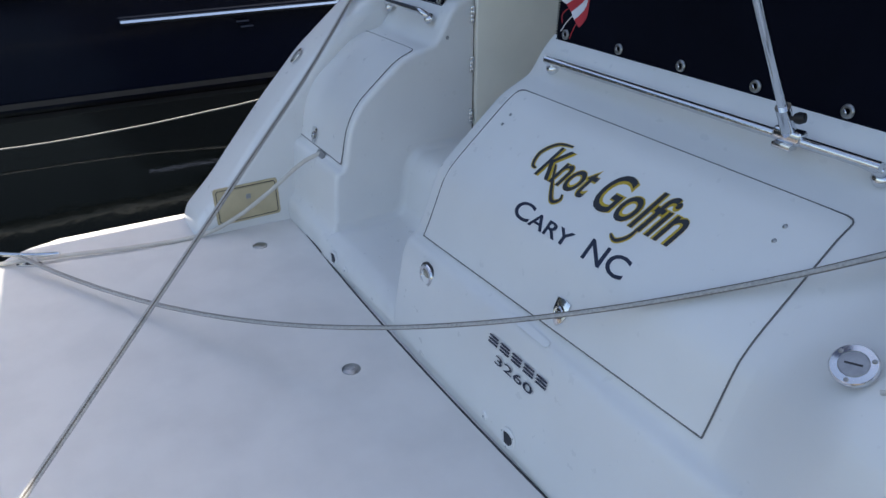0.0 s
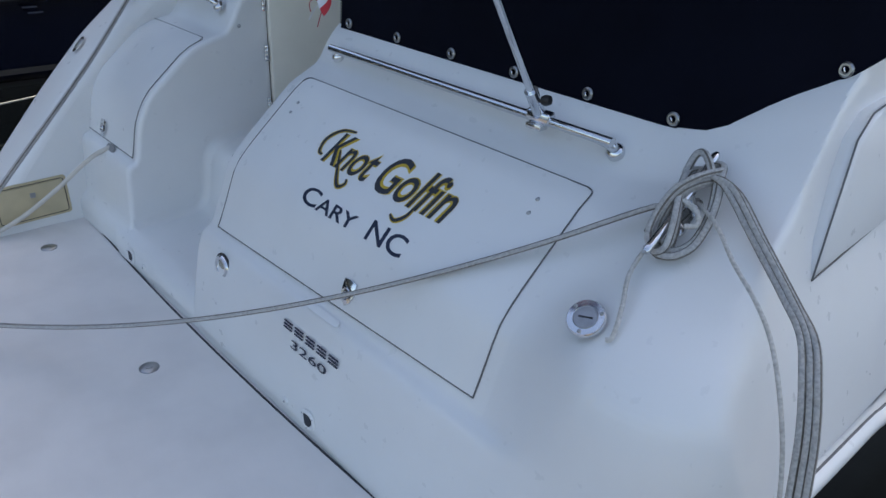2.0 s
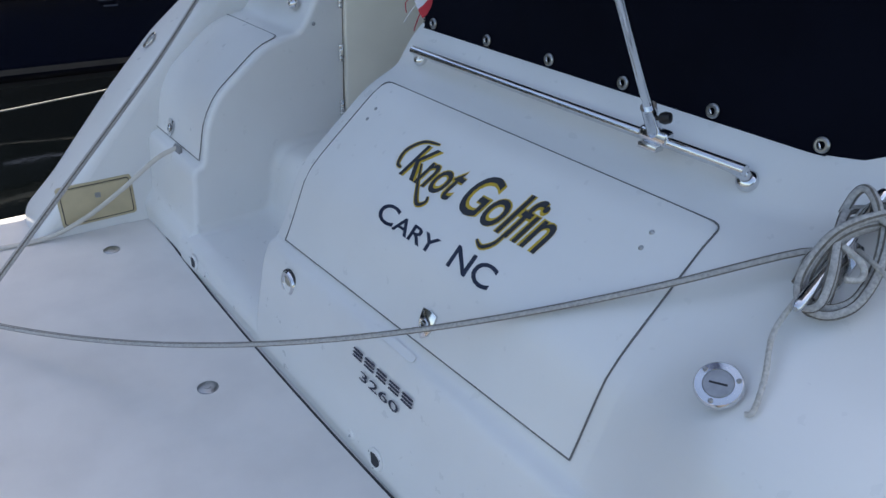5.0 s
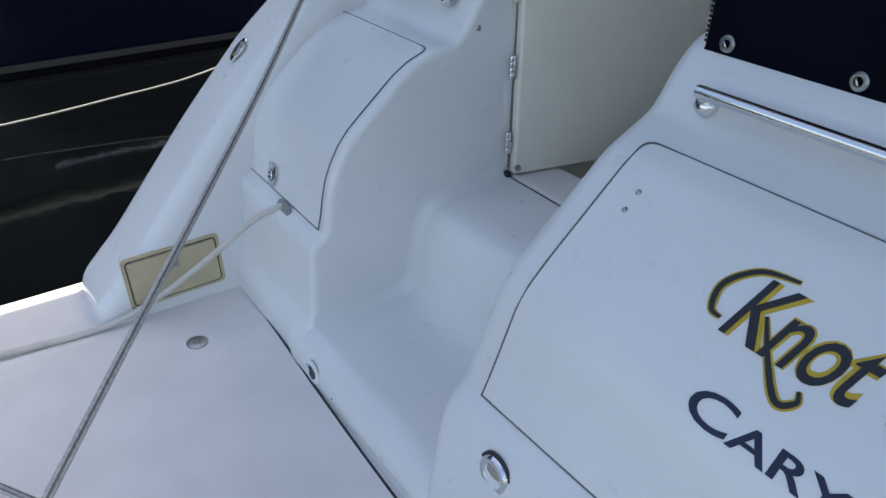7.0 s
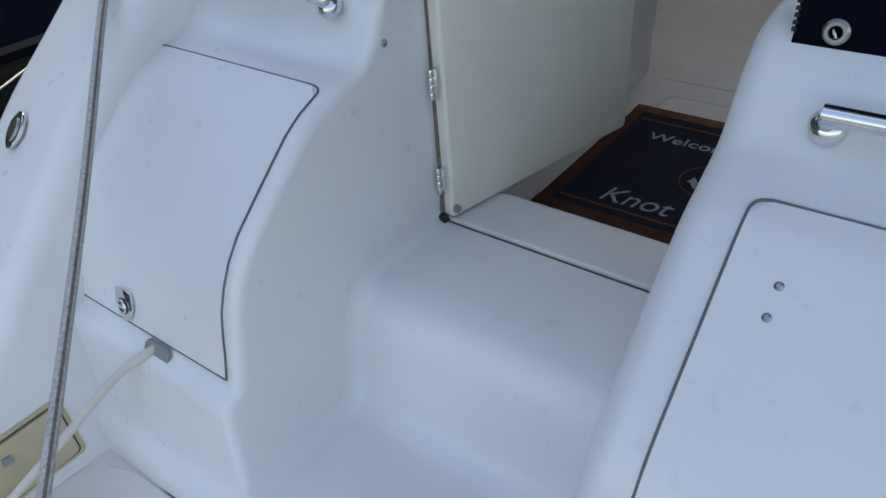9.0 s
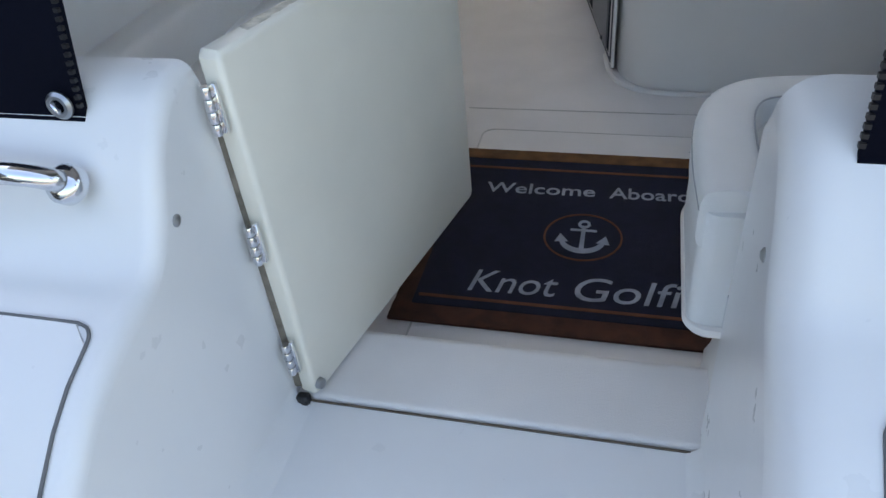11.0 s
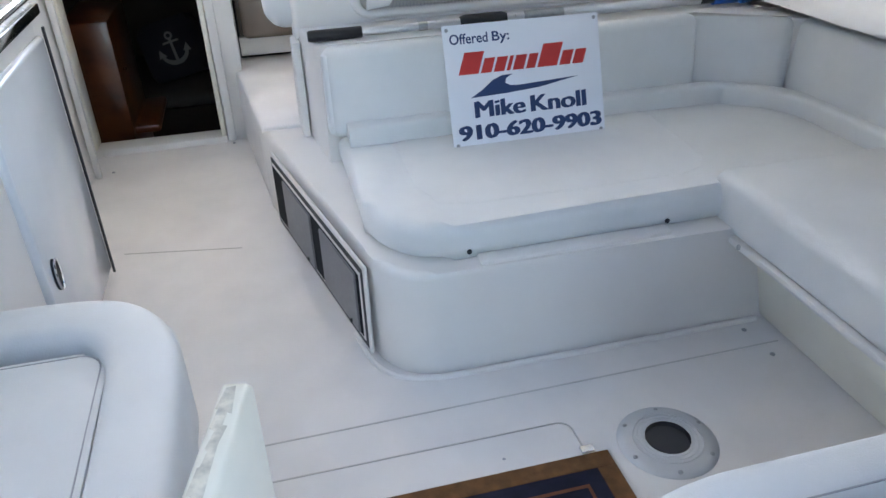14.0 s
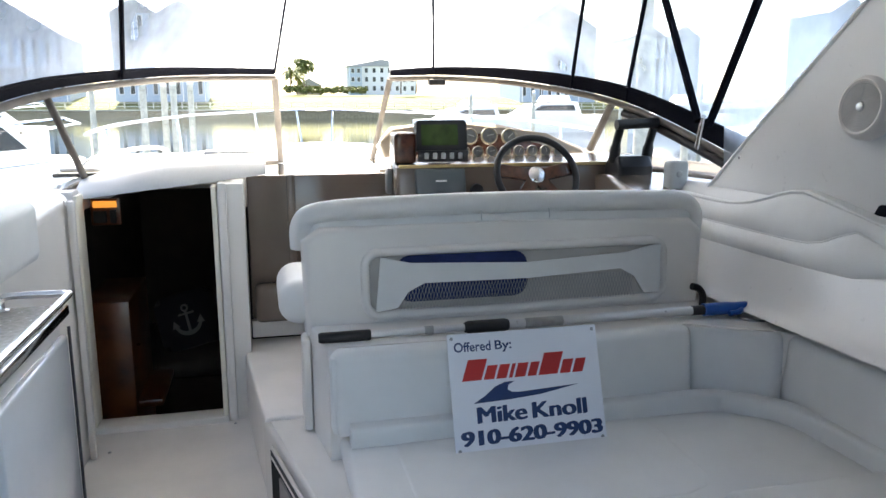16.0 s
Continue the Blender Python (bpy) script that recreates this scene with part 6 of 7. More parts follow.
part("side_burl", span((-1.83, 5.14, 1.51), (-1.72, 5.30, 1.66), 0.02, 3), BURL, hc, "burl wood side block")
nv = thing("chart_plotter", "black chart plotter with green screen on the dash", "plotter", (-1.57, 5.15, 1.5))
NM2 = frame_m((-1.600, 5.12, 1.645), (0.05, -1, 0.15), (1, 0.05, 0))
part("case", prism(rounded(0.255, 0.15, 0.015), NM2 @ pose(0, 0, -0.05), 0.05, 0.006), BLACK, nv)
part("screen", prism(rounded(0.185, 0.100, 0.004, 3, -0.012, 0.004), NM2, 0.002), mat("green_plotter_screen", (0.06, 0.10, 0.03), 0.15, vary=0.3, scale=16, coat=0.5), nv, "dim green chart screen")
part("bracket", box((-1.600, 5.17, 1.555), (0.12, 0.05, 0.08), 0.01, 2), BLACK, nv)
sp = thing("switch_panel", "black switch panel below the plotter", "switch panel", (-1.6, 5.1, 1.47))
part("panel", box((-1.60, 5.10, 1.548), (0.25, 0.02, 0.055), 0.005, 2), BLACK, sp)
for k in range(5):
    part("switch", box((-1.685 + 0.042 * k, 5.086, 1.550), (0.022, 0.012, 0.030), 0.004, 2), STEEL, sp)
rp = thing("instrument_cover", "grey plastic instrument cover on the dash face", "cover", (-1.6, 5.05, 1.36))
part("cover", box((-1.62, 5.070, 1.425), (0.25, 0.03, 0.13), 0.012, 3, Matrix.Rotation(radians(-14), 4, "X")), mat("grey_cover_plastic", (0.10, 0.12, 0.13), 0.4), rp)
part("badge_bar", box((-1.62, 5.050, 1.432), (0.055, 0.004, 0.008), 0.001, 1, Matrix.Rotation(radians(-14), 4, "X")), GEL, rp)
own("dash_pull", box((-1.845, 5.24, 1.42), (0.03, 0.06, 0.13), 0.012, 3), mat("grey_pull", (0.22, 0.22, 0.23), 0.4), "grey plastic pull beside the dash", "pull")
own("dash_button", lathe([(0, 0.02), (0.03, 0.016), (0.035, 0)], frame_m((-1.44, 5.06, 1.38), (0, -1, 0.2), (1, 0, 0)), 16), BLACK, "round black knob on the dash face", "knob")

wh = thing("steering_wheel", "black-rimmed steering wheel with burl spokes", "steering wheel", (-1.175, 4.95, 1.47))
WM = frame_m((-1.178, 4.93, 1.462), (-0.02, -0.86, 0.50), (1, 0, 0))
part("rim", tube([WM @ Vector((0.198 * math.cos(a), 0.198 * math.sin(a), 0)) for a in [2 * math.pi * k / 56 for k in range(56)]], 0.0165, 12, True), BLACK, wh, "black padded rim")
for a in (math.pi * 0.06, math.pi * 0.94, math.pi * 1.30, math.pi * 1.70):
    d, nn = Vector((math.cos(a), math.sin(a), 0)), Vector((-math.sin(a), math.cos(a), 0))
    part("spoke", prism([tuple((d * 0.03 + nn * 0.036).xy), tuple((d * 0.03 - nn * 0.036).xy), tuple((d * 0.11 - nn * 0.026).xy), tuple((d * 0.192 - nn * 0.036).xy), tuple((d * 0.192 + nn * 0.036).xy), tuple((d * 0.11 + nn * 0.026).xy)], WM @ pose(0, 0, -0.024), 0.018, 0.005), BURL, wh, "burl wood spoke")
part("hub", lathe([(0, 0.016), (0.025, 0.014), (0.042, 0.004), (0.045, -0.02)], WM, 28), CHROME, wh, "chrome hub cap")
part("column", tube([WM @ Vector((0, 0, -0.02)), WM @ Vector((0, 0, -0.18))], 0.035, 14), BLACK, wh)

th = thing("throttle_control", "black twin-lever throttle control box", "throttle", (-0.66, 5.02, 1.44))
part("base", prism([(-0.08, 0), (0.10, 0), (0.085, 0.06), (0.05, 0.10), (-0.05, 0.10), (-0.085, 0.05)], frame_m((-0.745, 5.02, 1.44), (1, 0, 0), (0, 1, 0)), 0.19, 0.02, 3), BLACK, th)
for x in (-0.735, -0.555):
    part("lever", tube(smooth_path([(x, 5.02, 1.51), (x, 5.00, 1.60), (x + 0.005, 4.97, 1.68)], 4), [0.028] * 4 + [0.021] * 5, 10), BLACK, th)
part("grip", tube([(-0.755, 4.965, 1.695), (-0.66, 4.965, 1.70), (-0.535, 4.965, 1.705)], 0.026, 12), BLACK, th)
own("side_console", prism([(4.35, 1.06), (5.40, 1.06), (5.40, 1.44), (4.95, 1.45), (4.55, 1.36)], frame_m((-0.80, 0, 0), (1, 0, 0), (0, 1, 0)), 0.40, 0.03, 3), SMOKE, "brown moulded console beside the helm seat", "console", "structure")
hd2 = thing("handset", "white handset in a holder beside the helm", "handset", (-0.52, 4.75, 1.42))
part("holder", box((-0.545, 4.75, 1.45), (0.10, 0.08, 0.16), 0.022, 3), mat("pale_grey_plastic", (0.50, 0.53, 0.53), 0.4), hd2)
part("lens", lathe([(0, 0.006), (0.014, 0.004), (0.016, 0)], frame_m((-0.55, 4.710, 1.47), (0, -1, 0), (1, 0, 0)), 14), STEEL, hd2)
part("cable", tube(smooth_path([(-0.52, 4.76, 1.38), (-0.50, 4.86, 1.36), (-0.54, 4.98, 1.39), (-0.52, 5.05, 1.41)], 5), 0.006, 6), BLACK, hd2)

# ---- windshield ----
def clear(name, tint, alpha, rough, milky=False):
    m = bpy.data.materials.new(name)
    m.use_nodes = True
    nt = m.node_tree
    out = nt.nodes["Material Output"]
    b = nt.nodes["Principled BSDF"]
    b.inputs["Base Color"].default_value, b.inputs["Roughness"].default_value = (*tint, 1), rough
    tr = nt.nodes.new("ShaderNodeBsdfTransparent")
    mx = nt.nodes.new("ShaderNodeMixShader")
    nz = nt.nodes.new("ShaderNodeTexNoise")
    nz.inputs["Scale"].default_value, nz.inputs["Detail"].default_value = 3.0, 6.0
    co = nt.nodes.new("ShaderNodeTexCoord")
    mr = nt.nodes.new("ShaderNodeMapRange")
    mr.inputs[1].default_value, mr.inputs[2].default_value = 0.35, 0.7
    mr.inputs[3].default_value, mr.inputs[4].default_value = alpha * 0.5, alpha * 1.5
    nt.links.new(co.outputs["Object"], nz.inputs["Vector"])
    nt.links.new(nz.outputs[0], mr.inputs[0])
    nt.links.new(mr.outputs[0], mx.inputs[0])
    nt.links.new(tr.outputs[0], mx.inputs[1])
    film = b.outputs[0]
    if milky:
        tl = nt.nodes.new("ShaderNodeBsdfTranslucent")
        tl.inputs[0].default_value = (*tint, 1)
        m2 = nt.nodes.new("ShaderNodeMixShader")
        m2.inputs[0].default_value = 0.25
        nt.links.new(tl.outputs[0], m2.inputs[1])
        nt.links.new(b.outputs[0], m2.inputs[2])
        film = m2.outputs[0]
    nt.links.new(film, mx.inputs[2])
    nt.links.new(mx.outputs[0], out.inputs[0])
    return m


GLASS = clear("windshield_glass", (0.50, 0.55, 0.55), 0.10, 0.05)
HAZE = clear("hazy_clear_vinyl", (0.80, 0.86, 0.92), 0.52, 0.12, True)


def ruled(a, b, n=6):
    """The sheet between two lines of equal length."""
    A3, B3 = smooth_path(a, n), smooth_path(b, n)
    return grid(lambda u, v: A3[round(u * (len(A3) - 1))].lerp(B3[round(u * (len(B3) - 1))], v), len(A3) - 1, 4)


def pane(ob):
    ob.visible_shadow = False
    return ob


WFRAME = mat("weathered_window_frame", (0.17, 0.15, 0.13), 0.65, metal=0.0, vary=0.15, scale=12)
ws = thing("windshield", "curved windshield with polished frame and open centre", "windshield", (-1.88, 6, 1.45))
LT = [(-3.44, 4.35, 1.72), (-3.30, 4.95, 1.83), (-2.98, 5.65, 1.915), (-2.66, 6.00, 1.945), (-2.362, 6.16, 1.955)]
LB = [(-3.42, 4.85, 1.32), (-3.26, 5.35, 1.44), (-2.98, 5.95, 1.445), (-2.66, 6.25, 1.445), (-2.34, 6.40, 1.445)]
RT = [(-1.675, 6.16, 1.955), (-1.35, 6.02, 1.955), (-0.95, 5.70, 1.91), (-0.60, 5.20, 1.791), (-0.42, 4.55, 1.565), (-0.40, 4.36, 1.48)]
RB = [(-1.76, 6.40, 1.445), (-1.35, 6.28, 1.45), (-0.90, 6.0, 1.455), (-0.45, 5.45, 1.455), (-0.40, 4.75, 1.45), (-0.40, 4.40, 1.44)]
for T, B in ((LT, LB), (RT, RB)):
    pane(part("glass", ruled(T, B), GLASS, ws, "clear curved glass"))
    part("top_frame", tube(smooth_path(T, 6), 0.017, 10), WFRAME, ws)
    part("bottom_frame", tube(smooth_path(B, 6), 0.015, 10), WFRAME, ws)
for a, b, r in ((LT[-1], LB[-1], 0.020), (RT[0], RB[0], 0.018), (LT[1], LB[1], 0.016), ((-0.587, 5.36, 1.807), (-0.589, 5.62, 1.544), 0.022)):
    part("post", tube([a, b], r, 10), WFRAME, ws)
low = smooth_path(RT, 6)[18:]
part("side_frame", tube([(p.x, p.y, p.z - 0.040) for p in low], 0.022, 10), BLACK, ws, "dark inner frame of the side window")
part("centre_post", tube([(-2.362, 5.50, 1.44), (-2.36, 5.50, 1.50)], 0.018, 10), STEEL, ws)
own("wiper_motor", box((-1.42, 6.0, 1.93), (0.10, 0.05, 0.035), 0.008, 2), BLACK, "small black wiper motor on the windshield frame", "wiper")
own("dash_cover", prism([(-1.85, 5.5), (-0.50, 5.5), (-0.52, 5.9), (-0.95, 6.15), (-1.4, 6.3), (-1.75, 6.36)], pose(0, 0, 1.44), 0.02, 0.008), mat("grey_dash_top", (0.36, 0.34, 0.31), 0.6, vary=0.08), "grey moulded dash top behind the glass", "dash top", "structure")

# ---- canvas enclosure ----
en = thing("canvas_enclosure", "clear vinyl enclosure panels bound in navy canvas", "enclosure", (-1.88, 5.9, 2.0))
top_z = 2.52
def up(P, k=0.0):
    return [(x + (0.10 if x < -1.9 else -0.10), y - 0.45, top_z) for x, y, z in P]
for T in (LT, RT):
    T2 = [(x, y, z + 0.02) for x, y, z in T]
    pane(part("vinyl_panel", ruled(T2, up(T)), HAZE, en, "hazy clear vinyl"))
    deep = [0.046 - 0.006 * k if T is LT else 0.024 + 0.014 * k for k in range(len(T2))]
    hem = [(x + (0.17 if x < -1.9 else -0.17) * d, y - 0.014 - 0.8 * d, z + d) for (x, y, z), d in zip(T2, deep)]
    part("binding", ruled([(x, y - 0.012, z - 0.002) for x, y, z in T2], hem), NAVY, en, "navy canvas binding")
    part("binding_roll", tube(smooth_path(hem, 6), 0.008, 6), NAVY, en)
def strip(a, b, r, m=NAVY):
    part("binding_strip", tube([a, b], r, 6), m, en)
def above(T, i, t, z=top_z):
    a, b = Vector(T[i]).lerp(Vector(T[min(i + 1, len(T) - 1)]), t), Vector(up(T)[i]).lerp(Vector(up(T)[min(i + 1, len(T) - 1)]), t)
    return a + Vector((0, -0.02, 0.03)), b
for T, i, t, r in ((LT, 4, 0, 0.007), (LT, 1, 0.7, 0.012), (RT, 0, 0.75, 0.007), (RT, 2, 0.45, 0.010), (RT, 3, 0.0, 0.012)):
    strip(*above(T, i, t), r)
for a, b, r in (((-0.62, 4.47, 1.72), (-0.62, 4.95, 2.52), 0.019), ((-0.60, 4.42, 1.70), (-0.60, 3.95, 2.52), 0.019), ((-3.42, 4.3, 1.74), (-3.36, 4.75, 2.52), 0.019)):
    strip(a, b, r)
part("frame_foot", tube([(-0.56, 4.56, 1.60), (-0.61, 4.45, 1.74)], 0.012, 10), CHROME, en, "steel bow fitting")
pane(part("side_panel", grid(lambda u, v: (-0.46 - 0.06 * v, 2.2 + 2.3 * u, 1.50 + 1.02 * v), 6, 4), HAZE, en))
pane(part("side_panel", grid(lambda u, v: (-3.43 + 0.06 * v, 2.2 + 2.2 * u, 1.20 + 1.32 * v), 6, 4), HAZE, en))
# Out of view: overhang added to shade the stern, lining pale to bounce light
own("canvas_top", grid(lambda u, v: (-3.62 + 3.46 * u, 1.20 + 4.80 * v, 2.50 + 0.16 * math.sin(math.pi * u) - 0.02 * math.cos(3 * math.pi * v)), 24, 24), [mat("bounce_canvas_lining", (0.72, 0.72, 0.72), 0.9, vary=0.05, bump=0.3, bscale=600)], "unseen canvas top over the cockpit, sized to shade the stern", "ceiling", "structure")

# ---- neighbouring boat ----
nb = thing("neighbour_boat", "dark blue yacht moored in the next slip", "boat", (-8.6, 3, WZ))
def hull_side(u, v):
    y = -9 + 26 * u
    return (-7.25 - 0.10 * (1 - v) - 0.012 * max(0, y - 6) ** 2, y, WZ - 0.3 + (1.26 + 0.012 * max(0, y)) * v)
part("hull", grid(hull_side, 40, 8), HULLBLUE, nb, "glossy dark blue hull")
part("boot_stripe", grid(lambda u, v: (-7.30 + 0.0 * v - 0.012 * max(0, -9 + 26 * u - 6) ** 2, -9 + 26 * u, WZ + 0.03 + 0.05 * v), 30, 1), mat("dull_boot_stripe", (0.050, 0.044, 0.040), 0.5), nb, "pale waterline stripe")
part("rub_strake", tube([(-7.22, 0.9, 0.305), (-7.20, 4, 0.335), (-7.22, 9, 0.38)], 0.028, 8), CHROME, nb, "polished rub strake")
part("deck_edge", span((-8.2, -9, 0.58), (-7.15, 17, 0.66), 0.03, 2), CREAM, nb, "cream toe rail")
# Unseen tall dark block, added so the water between mirrors it
part("cabin", span((-10.8, -8, 0.62), (-7.65, 16, 4.6), 0.15, 3), HULLBLUE, nb)
part("far_side", span((-11.4, -9, WZ - 0.3), (-11.2, 17, 0.6)), HULLBLUE, nb)
part("deck", span((-11.3, -9, 0.55), (-7.3, 17, 0.58)), CREAM, nb)
for k in range(2):
    part("registration_bar", box((-7.225, 1.98 + 0.04 * k, 0.23 - 0.05 * k), (0.006, 0.12, 0.012)), mat("dull_mark", (0.05, 0.06, 0.09), 0.4), nb)

# ---- dock behind the stern ----
PLANK = mat("weathered_dock_timber", (0.13, 0.115, 0.10), 0.85, vary=0.2, scale=8, bump=0.6, bscale=80)
dock = tagged(new("dock"), "weathered timber dock beside the stern", "dock", "", "structure")
for k in range(18):
    part("plank", box((-2.80 + 0.149 * k, -1.10, -0.05), (0.14, 1.5, 0.04), 0.004, 1), PLANK, dock)
for k in range(18):
    part("plank", box((0.64, -1.65 + 0.149 * k, -0.05), (1.5, 0.14, 0.04), 0.004, 1), PLANK, dock)
for p in ((1.30, 0.8), (1.30, -1.5), (-1.1, -1.6)):
    part("pile", tube([(p[0], p[1], -3), (p[0], p[1], -0.08)], 0.12, 12), PLANK, dock)

# ---- far shore ----
GRASS = mat("sunlit_lawn", (0.15, 0.155, 0.04), 0.9, vary=0.25, scale=0.5, bump=0.3, bscale=30)
LEAF = mat("foliage", (0.15, 0.175, 0.05), 0.7, vary=0.4, scale=2.0)
TRUNK = mat("tree_bark", (0.16, 0.12, 0.09), 0.9, vary=0.2)
HWHITE = mat("white_siding", (0.70, 0.71, 0.72), 0.7, vary=0.04)
HBLUE = mat("blue_grey_siding", (0.32, 0.40, 0.50), 0.7, vary=0.06)
ROOFM = mat("grey_shingle_roof", (0.30, 0.31, 0.33), 0.85, vary=0.15, scale=3)
WIN = mat("dark_window_glass", (0.03, 0.04, 0.05), 0.08)
TIMBER = mat("seawall_timber", (0.30, 0.25, 0.16), 0.85, vary=0.2, scale=3)
PILEM = mat("pale_piling", (0.62, 0.60, 0.50), 0.8, vary=0.2, scale=4)


def bank(u, v):
    x = -600 + 1300 * u
    y = 200.4 + 240 * v
    return (x, y, 1.62 + 5.7 * (1 - math.exp(-9.0 * v)) + 0.25 * math.sin(x * 0.14) * v)


own("far_bank", grid(bank, 60, 24), GRASS, "sunlit green lawn on the far bank", "ground", "structure")
sw = tagged(new("seawall"), "timber seawall along the far bank", "seawall", "", "structure")
part("wall", span((-600, 200.2, -1.5), (700, 200.6, 1.62)), TIMBER, sw)
part("cap", span((-600, 199.6, 1.60), (700, 201.2, 1.86)), PILEM, sw, "pale timber cap")
fe = tagged(new("fence"), "low timber fence behind the seawall", "fence", "", "")
for k in range(90):
    part("post", span((-110 + 3.4 * k, 203.0, 1.6), (-109.76 + 3.4 * k, 203.3, 3.7)), PILEM, fe)
for z in (2.55, 3.45):
    part("fence_rail", span((-110, 203.05, z), (196, 203.25, z + 0.16)), PILEM, fe)
fd = tagged(new("far_dock"), "long timber dock in front of the far bank", "dock", "", "structure")
part("deck", span((60, 186, 0.25), (240, 190, 0.60)), TIMBER, fd)
for k in range(46):
    part("pile", tube([(60 + 3.9 * k, 186, -2), (60 + 3.9 * k, 186, 0.5 + (2.2 if k % 3 == 0 else 0))], 0.17, 8), PILEM, fd)


def house(x, y, z, w, d, h, storeys, siding, label, gables=1, porch=True, pitch=0.33):
    t = thing("house", label, "house", (x, y, z), "houses on the far shore")
    def P(a, b, c):
        return (x + a, y + b, z + c)
    def blk(n, a, b, m, parent, lab="", bev=0.0):
        return part(n, span(P(*a), P(*b), bev, 1), m, parent, lab)
    blk("wall", (-w / 2, 0, -1.0), (w / 2, d, h), siding, t)
    rf = bmesh.new()
    gw = w / gables
    for g in range(gables):
        cx = -w / 2 + gw * (g + 0.5)
        add_prism(rf, [(cx - gw / 2 - 0.35, h), (cx + gw / 2 + 0.35, h), (cx, h + gw * pitch)], frame_m((x, y + d + 0.4, z), (0, -1, 0), (1, 0, 0)), d + 0.8)
    part("roof", rf, ROOFM, t)
    sh = h / storeys
    for s in range(storeys):
        n = max(2, int(w / 2.6))
        for k in range(n):
            cx = -w / 2 + w * (k + 0.5) / n
            win = blk("window", (cx - 0.62, -0.06, s * sh + 0.75), (cx + 0.62, 0.02, s * sh + sh - 0.45), HWHITE, t)
            blk("pane", (cx - 0.5, -0.09, s * sh + 0.88), (cx + 0.5, -0.05, s * sh + sh - 0.58), WIN, win)
        if porch and s:
            blk("balcony", (-w / 2, -1.9, s * sh - 0.1), (w / 2, -0.01, s * sh + 0.08), HWHITE, t)
            blk("balcony_rail", (-w / 2, -1.9, s * sh + 0.9), (w / 2, -1.8, s * sh + 1.0), HWHITE, t)
            for k in range(14):
                cx = -w / 2 + w * k / 13
                blk("baluster", (cx - 0.04, -1.88, s * sh + 0.08), (cx + 0.04, -1.82, s * sh + 0.9), HWHITE, t)
    if porch:
        for k in range(5):
            cx = -w / 2 + 0.15 + (w - 0.3) * k / 4
            blk("column", (cx - 0.12, -1.9, -1.0), (cx + 0.12, -1.7, h), HWHITE, t)
    return t


house(39.0, 262, 7.4, 24, 18, 9.0, 3, HWHITE, "white three-storey house with low grey roof", 1, False, 0.10)
house(29.5, 258, 7.4, 4.0, 12, 8.6, 3, HBLUE, "narrow blue wing beside the white house", 1, False, 0.10)
house(-26.8, 209, 4.9, 22, 20, 20.9, 3, HBLUE, "blue three-storey house with twin gables and balconies", 2)
house(-65.3, 214, 4.9, 31, 20, 15.0, 2, HBLUE, "wide blue house with a long balcony", 1)
house(84.4, 214, 4.9, 24, 20, 20.2, 3, HBLUE, "blue three-storey house with a gable and balconies", 1)
house(121.8, 218, 4.9, 24, 20, 18.7, 3, HWHITE, "white three-storey house with balconies", 2)
house(196.6, 218, 4.5, 31, 20, 28.6, 4, HBLUE, "tall blue house beside the marina", 2)
house(-111.5, 211, 4.5, 26, 20, 18.7, 3, HWHITE, "white house on stilts behind the marina", 1)
house(14.5, 268, 7.4, 8.5, 10, 2.6, 1, mat("tan_siding", (0.42, 0.33, 0.26), 0.8, vary=0.1), "small tan cottage behind the trees", 1, False, 0.30)


def crown(bm, c, r, n, rng, flat=0.8, size=0.35):
    """Loose clumps of leaf faces in an uneven cloud."""
    for k in range(n):
        d = Vector((rng.gauss(0, 1), rng.gauss(0, 1), rng.gauss(0, 1))).normalized() * r * (0.45 + 0.6 * rng.random())
        p = Vector(c) + Vector((d.x, d.y, d.z * flat))
        a, b = Vector((rng.uniform(-1, 1), rng.uniform(-1, 1), rng.uniform(-1, 1))).normalized() * size, Vector((rng.uniform(-1, 1), rng.uniform(-1, 1), rng.uniform(-1, 1))).normalized() * size
        bm.faces.new([bm.verts.new(p + q) for q in (a, b, -a, -b)])


def tree(x, y, z, h, r, seed):
    rng = random.Random(seed)
    t = thing("tree", "leafy green tree on the far lawn", "tree", (x, y, z), "far trees")
    part("trunk", tube(smooth_path([(x, y, z - 0.4), (x + 0.1, y, z + h * 0.3), (x - 0.15, y, z + h * 0.65)], 3), [0.26] * 3 + [0.16] * 4, 8), TRUNK, t)
    for k in range(5):
        a = k * 1.3 + seed
        part("limb", tube([(x, y, z + h * (0.35 + 0.05 * k)), (x + 0.6 * r * math.cos(a), y + 0.6 * r * math.sin(a), z + h * (0.6 + 0.06 * k))], [0.1, 0.04], 6), TRUNK, t)
    bm = bmesh.new()
    for k in range(7):
        a = k * 0.9 + seed
        crown(bm, (x + 0.55 * r * math.cos(a), y + 0.4 * r * math.sin(a), z + h * (0.62 + 0.055 * k)), r * 0.55, 170, rng, 0.8, 0.5)
    part("crown", bm, LEAF, t, smooth=False)


